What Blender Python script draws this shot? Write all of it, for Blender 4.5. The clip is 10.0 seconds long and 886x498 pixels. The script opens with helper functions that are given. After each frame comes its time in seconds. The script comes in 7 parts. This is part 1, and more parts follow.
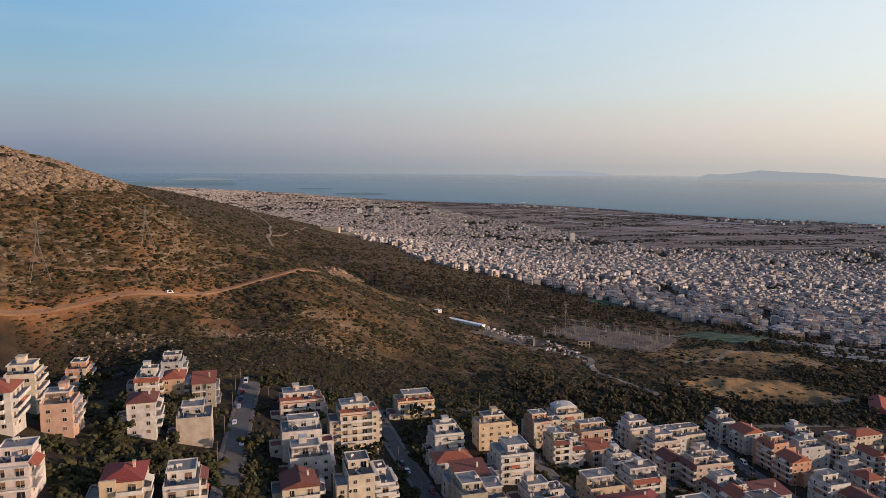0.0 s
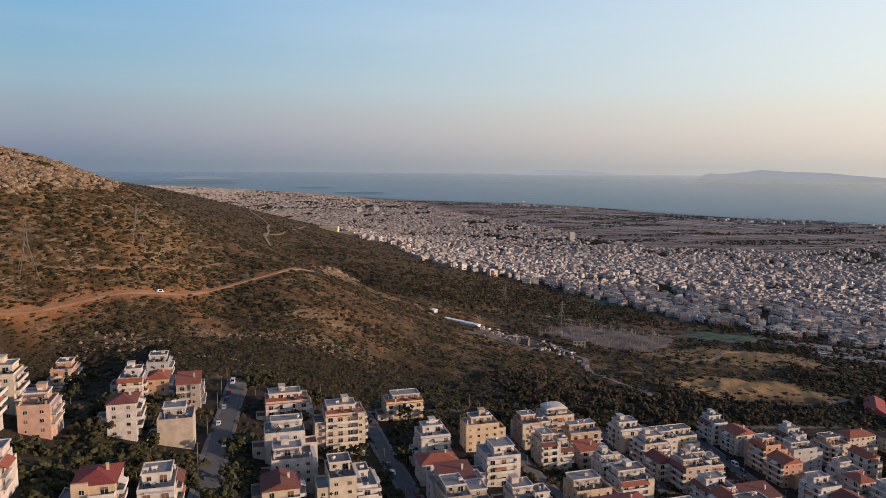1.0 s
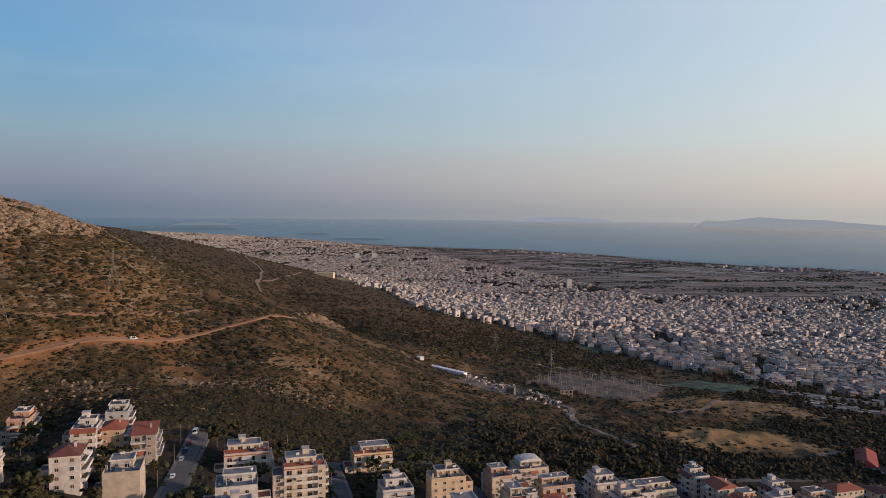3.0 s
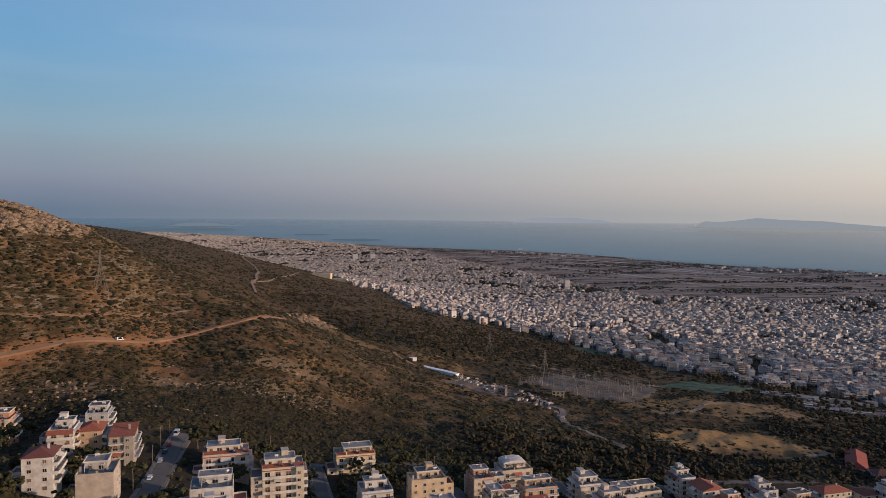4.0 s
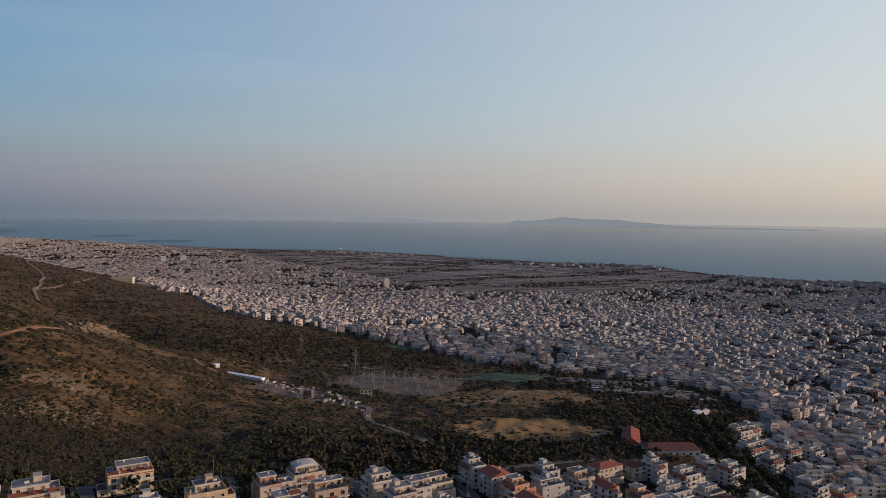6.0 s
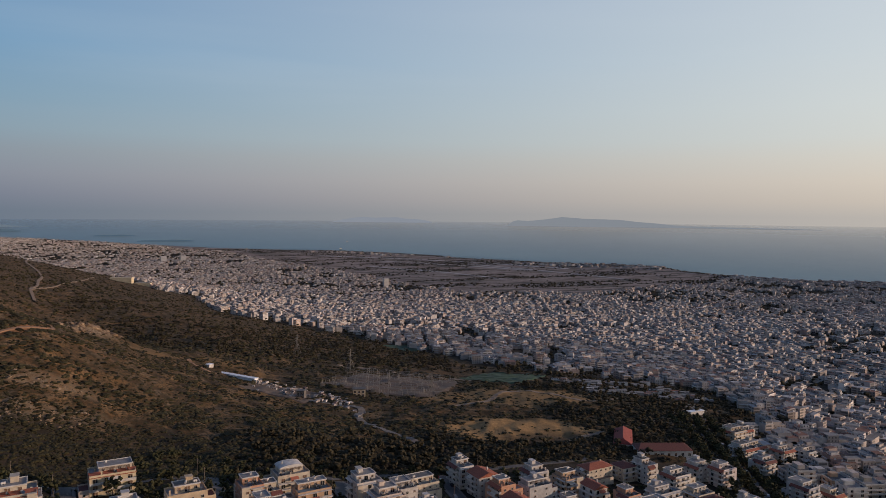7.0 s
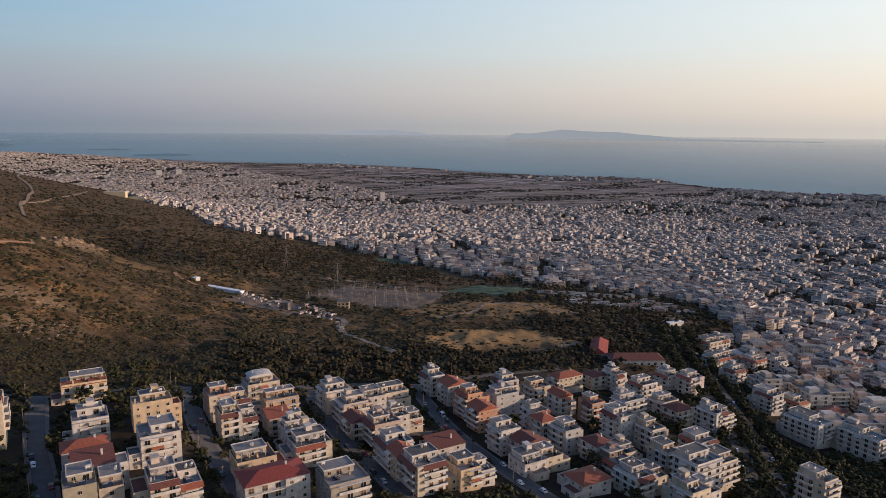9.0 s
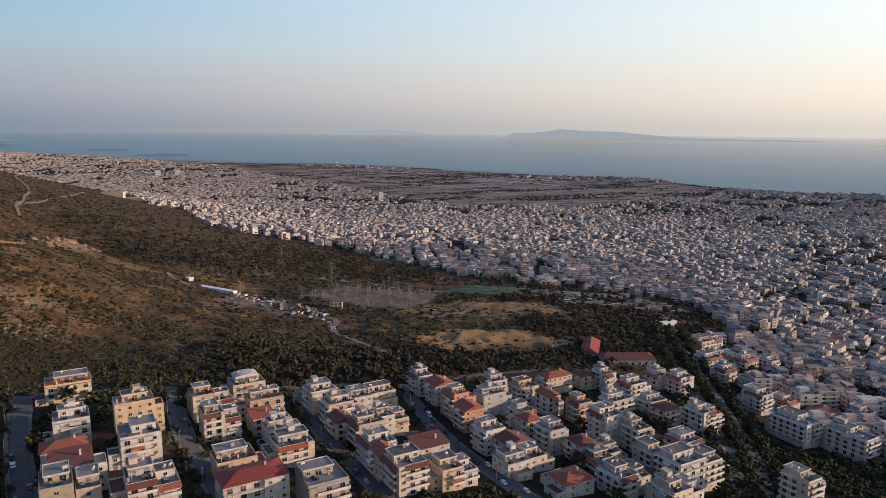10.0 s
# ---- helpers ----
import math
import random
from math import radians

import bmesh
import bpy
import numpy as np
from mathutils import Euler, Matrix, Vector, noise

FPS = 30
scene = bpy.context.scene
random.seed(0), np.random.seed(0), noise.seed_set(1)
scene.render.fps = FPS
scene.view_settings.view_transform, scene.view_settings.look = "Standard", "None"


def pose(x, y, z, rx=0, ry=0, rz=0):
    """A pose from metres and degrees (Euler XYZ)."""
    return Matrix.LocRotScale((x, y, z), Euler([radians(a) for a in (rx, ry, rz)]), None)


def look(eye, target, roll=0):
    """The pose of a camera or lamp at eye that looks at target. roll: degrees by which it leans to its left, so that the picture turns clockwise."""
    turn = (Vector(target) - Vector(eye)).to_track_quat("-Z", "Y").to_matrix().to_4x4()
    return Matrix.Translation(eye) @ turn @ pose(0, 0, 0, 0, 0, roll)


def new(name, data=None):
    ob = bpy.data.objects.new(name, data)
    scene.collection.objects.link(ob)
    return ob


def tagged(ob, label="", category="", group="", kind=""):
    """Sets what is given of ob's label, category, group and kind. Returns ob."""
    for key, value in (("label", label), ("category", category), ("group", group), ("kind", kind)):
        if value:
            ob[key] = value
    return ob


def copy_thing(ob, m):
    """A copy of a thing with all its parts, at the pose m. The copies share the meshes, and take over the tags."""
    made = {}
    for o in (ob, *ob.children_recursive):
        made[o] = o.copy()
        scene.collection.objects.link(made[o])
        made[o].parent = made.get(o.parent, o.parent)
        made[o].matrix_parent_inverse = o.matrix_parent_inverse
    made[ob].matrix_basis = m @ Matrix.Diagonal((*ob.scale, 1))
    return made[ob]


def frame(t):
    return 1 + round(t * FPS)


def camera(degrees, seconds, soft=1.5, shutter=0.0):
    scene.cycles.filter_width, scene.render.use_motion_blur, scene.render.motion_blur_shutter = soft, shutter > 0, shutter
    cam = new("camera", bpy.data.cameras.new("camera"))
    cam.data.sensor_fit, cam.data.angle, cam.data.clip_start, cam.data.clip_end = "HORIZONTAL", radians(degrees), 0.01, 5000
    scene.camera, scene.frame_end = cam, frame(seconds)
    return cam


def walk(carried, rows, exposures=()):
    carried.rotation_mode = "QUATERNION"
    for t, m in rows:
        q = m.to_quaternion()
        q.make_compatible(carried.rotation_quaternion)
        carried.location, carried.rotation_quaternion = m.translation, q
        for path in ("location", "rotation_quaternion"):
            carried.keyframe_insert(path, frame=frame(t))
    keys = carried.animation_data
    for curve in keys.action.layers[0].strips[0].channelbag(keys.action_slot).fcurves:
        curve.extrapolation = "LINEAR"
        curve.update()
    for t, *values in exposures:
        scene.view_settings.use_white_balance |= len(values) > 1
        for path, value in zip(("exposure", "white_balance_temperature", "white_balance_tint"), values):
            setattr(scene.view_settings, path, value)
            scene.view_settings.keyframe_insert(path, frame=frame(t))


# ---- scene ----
cam = camera(64.2, 10.0, 0.8)
# seconds, eye x y z, bearing, pitch, roll
ROWS = [
    (0, 0.15, -0.81, 255.79, -0.16, -6.69, 0.35),
    (0.5, 3.08, 0.58, 255.82, -0.19, -6.75, 0.40),
    (1, 6.34, 1.95, 255.79, -0.25, -6.76, 0.43),
    (1.3, 8.44, 2.73, 255.77, -0.24, -6.76, 0.46),
    (1.4, 9.16, 2.99, 255.76, -0.23, -6.56, 0.46),
    (1.5, 9.89, 3.24, 255.75, -0.23, -5.50, 0.47),
    (1.6, 10.64, 3.48, 255.74, -0.24, -4.13, 0.47),
    (1.7, 11.39, 3.72, 255.74, -0.26, -3.22, 0.48),
    (1.8, 12.16, 3.96, 255.73, -0.26, -2.94, 0.49),
    (2, 13.72, 4.41, 255.72, -0.31, -2.99, 0.50),
    (2.5, 17.75, 5.46, 255.70, -0.34, -3.00, 0.52),
    (3.8, 28.78, 7.55, 255.68, -0.39, -2.96, 0.57),
    (4, 30.51, 7.79, 255.67, -0.38, -2.94, 0.57),
    (4.1, 31.38, 7.91, 255.67, 0.23, -2.95, 0.57),
    (4.2, 32.24, 8.02, 255.66, 2.78, -2.89, 0.57),
    (4.3, 33.11, 8.12, 255.66, 7.11, -2.85, 0.58),
    (4.4, 33.98, 8.22, 255.65, 11.74, -2.83, 0.58),
    (4.5, 34.84, 8.31, 255.64, 14.45, -2.84, 0.58),
    (4.6, 35.71, 8.39, 255.63, 15.39, -2.84, 0.58),
    (4.7, 36.58, 8.48, 255.62, 15.67, -2.84, 0.58),
    (4.8, 37.45, 8.55, 255.61, 15.70, -2.84, 0.58),
    (5, 39.18, 8.69, 255.59, 15.67, -2.84, 0.58),
    (5.3, 41.78, 8.85, 255.55, 15.64, -2.84, 0.58),
    (5.4, 42.65, 8.89, 255.53, 14.92, -2.84, 0.58),
    (5.5, 43.52, 8.93, 255.51, 14.10, -2.84, 0.58),
    (5.6, 44.39, 8.96, 255.50, 14.02, -2.84, 0.58),
    (5.7, 45.26, 8.99, 255.48, 13.98, -2.84, 0.58),
    (6.8, 54.96, 8.86, 255.23, 13.75, -2.84, 0.55),
    (7, 56.76, 8.76, 255.19, 13.71, -2.84, 0.54),
    (7.5, 61.30, 8.37, 255.08, 13.67, -3.10, 0.52),
    (7.6, 62.22, 8.27, 255.06, 13.68, -3.65, 0.52),
    (7.7, 63.14, 8.17, 255.04, 13.70, -4.15, 0.51),
    (7.8, 64.06, 8.06, 255.02, 13.70, -4.36, 0.51),
    (8, 65.90, 7.82, 254.99, 13.69, -4.40, 0.50),
    (8.2, 67.75, 7.56, 254.96, 13.68, -4.43, 0.49),
    (8.3, 68.67, 7.43, 254.95, 13.69, -5.82, 0.48),
    (8.4, 69.58, 7.28, 254.93, 13.69, -8.02, 0.48),
    (8.5, 70.50, 7.14, 254.92, 13.68, -9.46, 0.47),
    (8.6, 71.41, 6.99, 254.92, 13.70, -9.71, 0.46),
    (8.7, 72.31, 6.83, 254.91, 13.71, -9.78, 0.46),
    (9, 74.97, 6.36, 254.90, 13.68, -9.83, 0.44),
    (9.5, 79.13, 5.56, 254.89, 13.71, -9.83, 0.40),
    (10, 82.66, 4.85, 254.88, 13.63, -9.84, 0.35),
]


def carried_pose(x, y, z, bearing, pitch, roll):
    b, p = radians(bearing), radians(pitch)
    eye = Vector((x, y, z))
    return look(eye, eye + Vector((math.sin(b) * math.cos(p), math.cos(b) * math.cos(p), math.sin(p))), roll)


# seconds, stops, white balance in kelvin and tint
EXPOSURES = [(0.0, 0.06, 6430, 10), (1.3, 0.06, 6430, 10), (2.0, -0.07, 6400, 10), (2.6, -0.17, 6270, 10), (4.0, -0.2, 6200, 10), (5.0, -0.44, 6180, 10), (7.0, -0.46, 6180, 10), (8.1, -0.34, 6200, 10),
             (8.5, -0.28, 6250, 10), (9.0, -0.02, 6250, 10), (9.5, 0.1, 6250, 10), (10.0, 0.14, 6250, 10)]
walk(cam, [(t, carried_pose(*r)) for t, *r in ROWS], EXPOSURES)

# ---- light ----
SUN_BEARING, SUN_HEIGHT, GLOW_BEARING = 104.0, 9.5, 114.0
world = bpy.data.worlds.new("sky")
scene.world = world
world.use_nodes = True
wn, wl = world.node_tree.nodes, world.node_tree.links
sky = wn.new("ShaderNodeTexSky")
sky.sky_type, sky.sun_disc = "NISHITA", False
sky.sun_elevation, sky.sun_rotation = radians(SUN_HEIGHT), radians(SUN_BEARING)
sky.altitude, sky.air_density, sky.dust_density, sky.ozone_density = 200, 1.0, 2.5, 1.5


def sky_ramp(source, stops):
    n = wn.new("ShaderNodeValToRGB")
    e = n.color_ramp.elements
    while len(e) < len(stops):
        e.new(0.5)
    for k, (at, c) in enumerate(stops):
        e[k].position, e[k].color = at, (*c, 1)
    wl.new(source, n.inputs[0])
    return n.outputs[0]


def sky_mix(factor, a, b):
    n = wn.new("ShaderNodeMix")
    n.data_type = "RGBA"
    for socket, value in ((n.inputs[0], factor), (n.inputs[6], a), (n.inputs[7], b)):
        if isinstance(value, float):
            socket.default_value = value
        else:
            wl.new(value, socket)
    return n.outputs[2]


# evening haze over the sea: a pink-grey belt at the horizon, brighter and warmer towards the sun
way = wn.new("ShaderNodeTexCoord")
split = wn.new("ShaderNodeSeparateXYZ")
wl.new(way.outputs["Generated"], split.inputs[0])
towards = wn.new("ShaderNodeVectorMath")
towards.operation = "DOT_PRODUCT"
wl.new(way.outputs["Generated"], towards.inputs[0])
towards.inputs[1].default_value = (math.sin(radians(GLOW_BEARING)), math.cos(radians(GLOW_BEARING)), 0)
side = wn.new("ShaderNodeMapRange")
side.inputs[1].default_value, side.inputs[2].default_value, side.inputs[3].default_value = -0.80, 0.76, 0.15
wl.new(towards.outputs["Value"], side.inputs[0])
away = sky_ramp(split.outputs["Z"], [(0.0, (0.05, 0.145, 0.275)), (0.02, (0.075, 0.162, 0.325)), (0.045, (0.13, 0.212, 0.37)), (0.075, (0.155, 0.262, 0.395)), (0.10, (0.155, 0.325, 0.475)), (0.139, (0.09, 0.32, 0.53)), (0.203, (0.035, 0.31, 0.62)), (0.30, (0.05, 0.28, 0.60)), (0.5, (0.10, 0.20, 0.45)), (1.0, (0.09, 0.14, 0.36))])
sunward = sky_ramp(split.outputs["Z"], [(0.0, (0.98, 0.86, 0.72)), (0.02, (1.15, 0.97, 0.76)), (0.045, (1.25, 1.06, 0.83)), (0.075, (1.26, 1.13, 0.93)), (0.10, (1.23, 1.17, 1.02)), (0.139, (1.24, 1.20, 1.07)), (0.203, (1.19, 1.18, 1.085)), (0.30, (1.10, 1.12, 1.09)), (0.5, (0.29, 0.41, 0.62)), (1.0, (0.09, 0.14, 0.36))])
haze = sky_mix(side.outputs[0], away, sunward)
veil = wn.new("ShaderNodeTexNoise")
veil.inputs["Scale"].default_value, veil.inputs["Detail"].default_value = 1.6, 5.0
stretch = wn.new("ShaderNodeMapping")
stretch.inputs["Scale"].default_value, stretch.inputs["Rotation"].default_value = (1.0, 1.0, 11.0), (0.12, 0.05, 0.4)
wl.new(way.outputs["Generated"], stretch.inputs[0])
wl.new(stretch.outputs[0], veil.inputs["Vector"])
wisps = sky_ramp(veil.outputs[0], [(0.5, (0, 0, 0)), (0.75, (0.055, 0.055, 0.055))])
high = sky_ramp(split.outputs["Z"], [(0.09, (0, 0, 0)), (0.17, (1, 1, 1))])
thin = wn.new("ShaderNodeVectorMath")
thin.operation = "MULTIPLY"
wl.new(wisps, thin.inputs[0])
wl.new(high, thin.inputs[1])
haze = sky_mix(thin.outputs[0], haze, sunward)
clear = wn.new("ShaderNodeVectorMath")
clear.operation = "SCALE"
clear.inputs[3].default_value = 0.12
wl.new(sky.outputs[0], clear.inputs[0])
wl.new(sky_mix(0.85, clear.outputs[0], haze), wn["Background"].inputs["Color"])
wn["Background"].inputs["Strength"].default_value = 1.0

sun = new("sun", bpy.data.lights.new("sun", "SUN"))
sun.data.energy, sun.data.angle, sun.data.color = 5.6, radians(0.6), (1.0, 0.70, 0.50)
sb, se = radians(SUN_BEARING), radians(SUN_HEIGHT)
sun.matrix_world = look((0, 0, 900), (-math.sin(sb) * math.cos(se), -math.cos(sb) * math.cos(se), 900 - math.sin(se)))


# ---- materials ----
def node(tree, kind, **given):
    n = tree.nodes.new(kind)
    for key, value in given.items():
        n.inputs[key.replace("_", " ")].default_value = value
    return n


def ramp(tree, source, stops):
    n = tree.nodes.new("ShaderNodeValToRGB")
    e = n.color_ramp.elements
    while len(e) < len(stops):
        e.new(0.5)
    for i, (at, c) in enumerate(stops):
        e[i].position, e[i].color = at, (*c, 1)
    tree.links.new(source, n.inputs[0])
    return n.outputs[0]


def mixed(tree, factor, a, b, blend="MIX"):
    n = tree.nodes.new("ShaderNodeMix")
    n.data_type, n.blend_type = "RGBA", blend
    for socket, value in ((n.inputs[0], factor), (n.inputs[6], a), (n.inputs[7], b)):
        if isinstance(value, bpy.types.NodeSocket):
            tree.links.new(value, socket)
        elif isinstance(value, tuple):
            socket.default_value = (*value, 1)
        else:
            socket.default_value = value
    return n.outputs[2]


def maths(tree, kind, a, b=0.0):
    n = tree.nodes.new("ShaderNodeMath")
    n.operation = kind
    for socket, value in zip(n.inputs, (a, b)):
        if isinstance(value, bpy.types.NodeSocket):
            tree.links.new(value, socket)
        else:
            socket.default_value = value
    return n.outputs[0]


def fine_noise(tree, scale, detail=4.0, where="Object", rough=0.6):
    c = tree.nodes.new("ShaderNodeTexCoord")
    n = node(tree, "ShaderNodeTexNoise", Scale=scale, Detail=detail, Roughness=rough)
    tree.links.new(c.outputs[where], n.inputs["Vector"])
    return n.outputs[0]


def blank(name):
    m = bpy.data.materials.new(name)
    m.use_nodes = True
    return m, m.node_tree, m.node_tree.nodes["Principled BSDF"]


def surface(name, colour, rough=0.8, vary=0.25, scale=0.35, grain=4.0, bump=0.15, metal=0.0, spread=0.0):
    """Colour with stains at one size, grain at another, fine relief; spread: how much whole objects differ."""
    m, t, b = blank(name)
    dark = tuple(c * (1 - vary) for c in colour)
    lite = tuple(min(1, c * (1 + vary * 0.5)) for c in colour)
    big = ramp(t, fine_noise(t, scale, 5), [(0.32, dark), (0.68, lite)])
    small = ramp(t, fine_noise(t, grain, 3), [(0.25, (1 - vary * 0.6,) * 3), (0.75, (1, 1, 1))])
    c = mixed(t, 1.0, big, small, "MULTIPLY")
    if spread:
        info = t.nodes.new("ShaderNodeObjectInfo")
        tone = ramp(t, info.outputs["Random"], [(0, (1 - spread,) * 3), (1, (1, 1, 1))])
        c = mixed(t, 1.0, c, tone, "MULTIPLY")
    t.links.new(c, b.inputs["Base Color"])
    b.inputs["Roughness"].default_value, b.inputs["Metallic"].default_value = rough, metal
    if bump:
        bm_ = node(t, "ShaderNodeBump", Strength=bump, Distance=0.05)
        t.links.new(fine_noise(t, grain * 2, 3), bm_.inputs["Height"])
        t.links.new(bm_.outputs[0], b.inputs["Normal"])
    return m


WALLS = {
    "white": surface("white_plaster", (0.56, 0.52, 0.475), vary=0.32, spread=0.16),
    "cream": surface("cream_plaster", (0.54, 0.46, 0.35), spread=0.12),
    "pinkcream": surface("pinkish_cream_plaster", (0.52, 0.43, 0.36), spread=0.12),
    "pinkyel": surface("pale_yellow_plaster", (0.60, 0.49, 0.32), spread=0.1),
    "yellow": surface("yellow_plaster", (0.53, 0.40, 0.26), spread=0.1),
    "ochre": surface("ochre_plaster", (0.45, 0.30, 0.19), spread=0.1),
    "orange": surface("orange_plaster", (0.48, 0.26, 0.16), spread=0.1),
    "salmon": surface("salmon_plaster", (0.48, 0.31, 0.23), spread=0.1),
    "pink": surface("pink_plaster", (0.43, 0.34, 0.29), spread=0.1),
    "sand": surface("sand_plaster", (0.42, 0.35, 0.28), spread=0.1),
    "tan": surface("tan_plaster", (0.32, 0.28, 0.23), spread=0.1),
    "olive": surface("olive_plaster", (0.34, 0.30, 0.22), spread=0.1),
    "grey": surface("grey_plaster", (0.40, 0.39, 0.38), spread=0.12),
    "brown": surface("brown_plaster", (0.22, 0.16, 0.13), spread=0.1),
    "redtrim": surface("pale_rose_plaster", (0.56, 0.47, 0.44), spread=0.1),
}
SLAB = surface("white_painted_concrete", (0.55, 0.515, 0.47), vary=0.3)
SCREED = surface("grey_roof_screed", (0.15, 0.14, 0.13), vary=0.45, scale=0.25, spread=0.3)
SCREED_PALE = surface("pale_roof_coating", (0.27, 0.255, 0.24), vary=0.35, scale=0.25, spread=0.2)
SCREED_BLUE = surface("blue_grey_roof_coating", (0.14, 0.18, 0.20), vary=0.3, scale=0.3)
METAL = surface("galvanised_steel", (0.25, 0.25, 0.25), rough=0.5, metal=0.5, bump=0)
RUST = surface("weathered_steel", (0.16, 0.15, 0.14), rough=0.7, metal=0.3, bump=0)
WOOD = surface("grey_weathered_wood", (0.17, 0.13, 0.10))
AWNING = surface("pale_awning_canvas", (0.60, 0.54, 0.45), vary=0.15)
AWNING_RED = surface("rust_red_awning_canvas", (0.40, 0.14, 0.08), vary=0.15)
BARK = surface("brown_bark", (0.10, 0.075, 0.055), grain=8)
RUBBER = surface("black_rubber", (0.02, 0.02, 0.02), bump=0)
CONCRETE = surface("grey_concrete", (0.12, 0.108, 0.098), vary=0.35)
GRAVEL = surface("grey_gravel", (0.105, 0.074, 0.050), vary=0.4, scale=0.05, grain=1.5)
ASPHALT = surface("worn_asphalt", (0.078, 0.076, 0.075), rough=0.9, vary=0.35, scale=0.12, grain=1.2)
DIRT = surface("orange_brown_dirt", (0.21, 0.122, 0.07), rough=0.95, vary=0.3, scale=0.08, grain=0.8)
PATH = surface("pale_dirt_path", (0.20, 0.148, 0.105), rough=0.95, vary=0.3, scale=0.08, grain=0.8)
RUNWAY = surface("pale_runway_concrete", (0.42, 0.38, 0.35), vary=0.25, scale=0.01, grain=0.2, bump=0)
TURF = surface("green_sports_turf", (0.018, 0.050, 0.016), vary=0.3, scale=0.03, grain=0.5)
BRICK = surface("brick_red_render", (0.30, 0.13, 0.08))
ISLAND = surface("haze_glow_far_land", (0.02, 0.025, 0.03), vary=0.2, scale=0.004, grain=0.02, bump=0)
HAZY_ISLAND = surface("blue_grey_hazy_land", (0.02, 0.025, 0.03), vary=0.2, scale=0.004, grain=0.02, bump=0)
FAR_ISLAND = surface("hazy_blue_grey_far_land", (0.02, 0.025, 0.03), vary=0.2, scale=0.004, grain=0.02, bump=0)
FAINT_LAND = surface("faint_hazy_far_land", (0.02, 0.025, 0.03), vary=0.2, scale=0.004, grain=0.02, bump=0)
for m_, c_ in ((FAINT_LAND, (0.34, 0.36, 0.40, 1)), (HAZY_ISLAND, (0.175, 0.215, 0.255, 1)), (ISLAND, (0.10, 0.145, 0.18, 1)), (FAR_ISLAND, (0.32, 0.335, 0.355, 1))):  # sunlit haze in front of the far backdrop, put into its emission
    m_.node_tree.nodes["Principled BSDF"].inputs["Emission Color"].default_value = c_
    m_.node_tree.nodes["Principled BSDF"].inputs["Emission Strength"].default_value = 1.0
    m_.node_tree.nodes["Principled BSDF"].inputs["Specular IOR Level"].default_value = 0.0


def tiles_material(name, colour):
    m, t, b = blank(name)
    c = t.nodes.new("ShaderNodeTexCoord")
    w = node(t, "ShaderNodeTexWave", Scale=1.6, Distortion=0.6, Detail=1.0)
    w.bands_direction = "Z"
    t.links.new(c.outputs["Object"], w.inputs["Vector"])
    base = ramp(t, fine_noise(t, 1.3, 5), [(0.3, tuple(v * 0.6 for v in colour)), (0.7, tuple(v * 1.15 for v in colour))])
    t.links.new(mixed(t, 0.35, base, ramp(t, w.outputs[1], [(0.1, tuple(v * 0.45 for v in colour)), (0.5, colour)])), b.inputs["Base Color"])
    bump = node(t, "ShaderNodeBump", Strength=0.5, Distance=0.06)
    t.links.new(w.outputs[1], bump.inputs["Height"])
    t.links.new(bump.outputs[0], b.inputs["Normal"])
    b.inputs["Roughness"].default_value = 0.85
    return m


TILES = tiles_material("terracotta_roof_tiles", (0.29, 0.085, 0.045))
TILES_DARK = tiles_material("dark_red_roof_tiles", (0.15, 0.05, 0.036))
TILES_CRIMSON = tiles_material("crimson_roof_tiles", (0.24, 0.045, 0.032))


def gloss(name, colour, rough=0.12, metal=0.0):
    m, t, b = blank(name)
    t.links.new(ramp(t, fine_noise(t, 0.8, 2), [(0.3, tuple(c * 0.7 for c in colour)), (0.7, colour)]), b.inputs["Base Color"])
    b.inputs["Roughness"].default_value, b.inputs["Metallic"].default_value = rough, metal
    return m


GLASS = gloss("dark_window_glass", (0.020, 0.022, 0.025))
SHUTTER = surface("brown_shutter", (0.16, 0.09, 0.05), bump=0)
PANEL = gloss("solar_collector_glass", (0.02, 0.03, 0.05), 0.08)
PAINTS = [gloss("car_paint_" + n, c, 0.25, 0.2) for n, c in (("white", (0.7, 0.7, 0.7)), ("silver", (0.4, 0.41, 0.42)), ("black", (0.02, 0.02, 0.025)), ("blue", (0.02, 0.035, 0.08)), ("red", (0.2, 0.03, 0.025)))]
CAR_GLASS = gloss("car_glass", (0.012, 0.014, 0.016), 0.05)


def leaves(name, dark, lite, spread=0.5):
    m, t, b = blank(name)
    g = t.nodes.new("ShaderNodeNewGeometry")
    c = mixed(t, 1.0, ramp(t, g.outputs["Random Per Island"], [(0, dark), (0.7, lite), (1, tuple(v * 1.2 for v in lite))]),
              ramp(t, fine_noise(t, 2.2, 4), [(0.3, (0.45,) * 3), (0.7, (1, 1, 1))]), "MULTIPLY")
    t.links.new(c, b.inputs["Base Color"])
    b.inputs["Roughness"].default_value = 0.9
    b.inputs["Specular IOR Level"].default_value = 0.15
    return m


SCRUB = leaves("olive_scrub_leaves", (0.017, 0.016, 0.009), (0.056, 0.048, 0.022))
PINE = leaves("dark_pine_needles", (0.030, 0.026, 0.015), (0.062, 0.051, 0.028))
UNDERGROWTH = leaves("brown_green_undergrowth", (0.020, 0.016, 0.010), (0.042, 0.034, 0.018))
CROWN = leaves("dark_green_leaves", (0.024, 0.025, 0.012), (0.062, 0.060, 0.026))
STRAW = leaves("dry_yellow_tufts", (0.16, 0.11, 0.05), (0.30, 0.22, 0.10))
ROCK = leaves("warm_limestone", (0.17, 0.115, 0.07), (0.30, 0.215, 0.14))

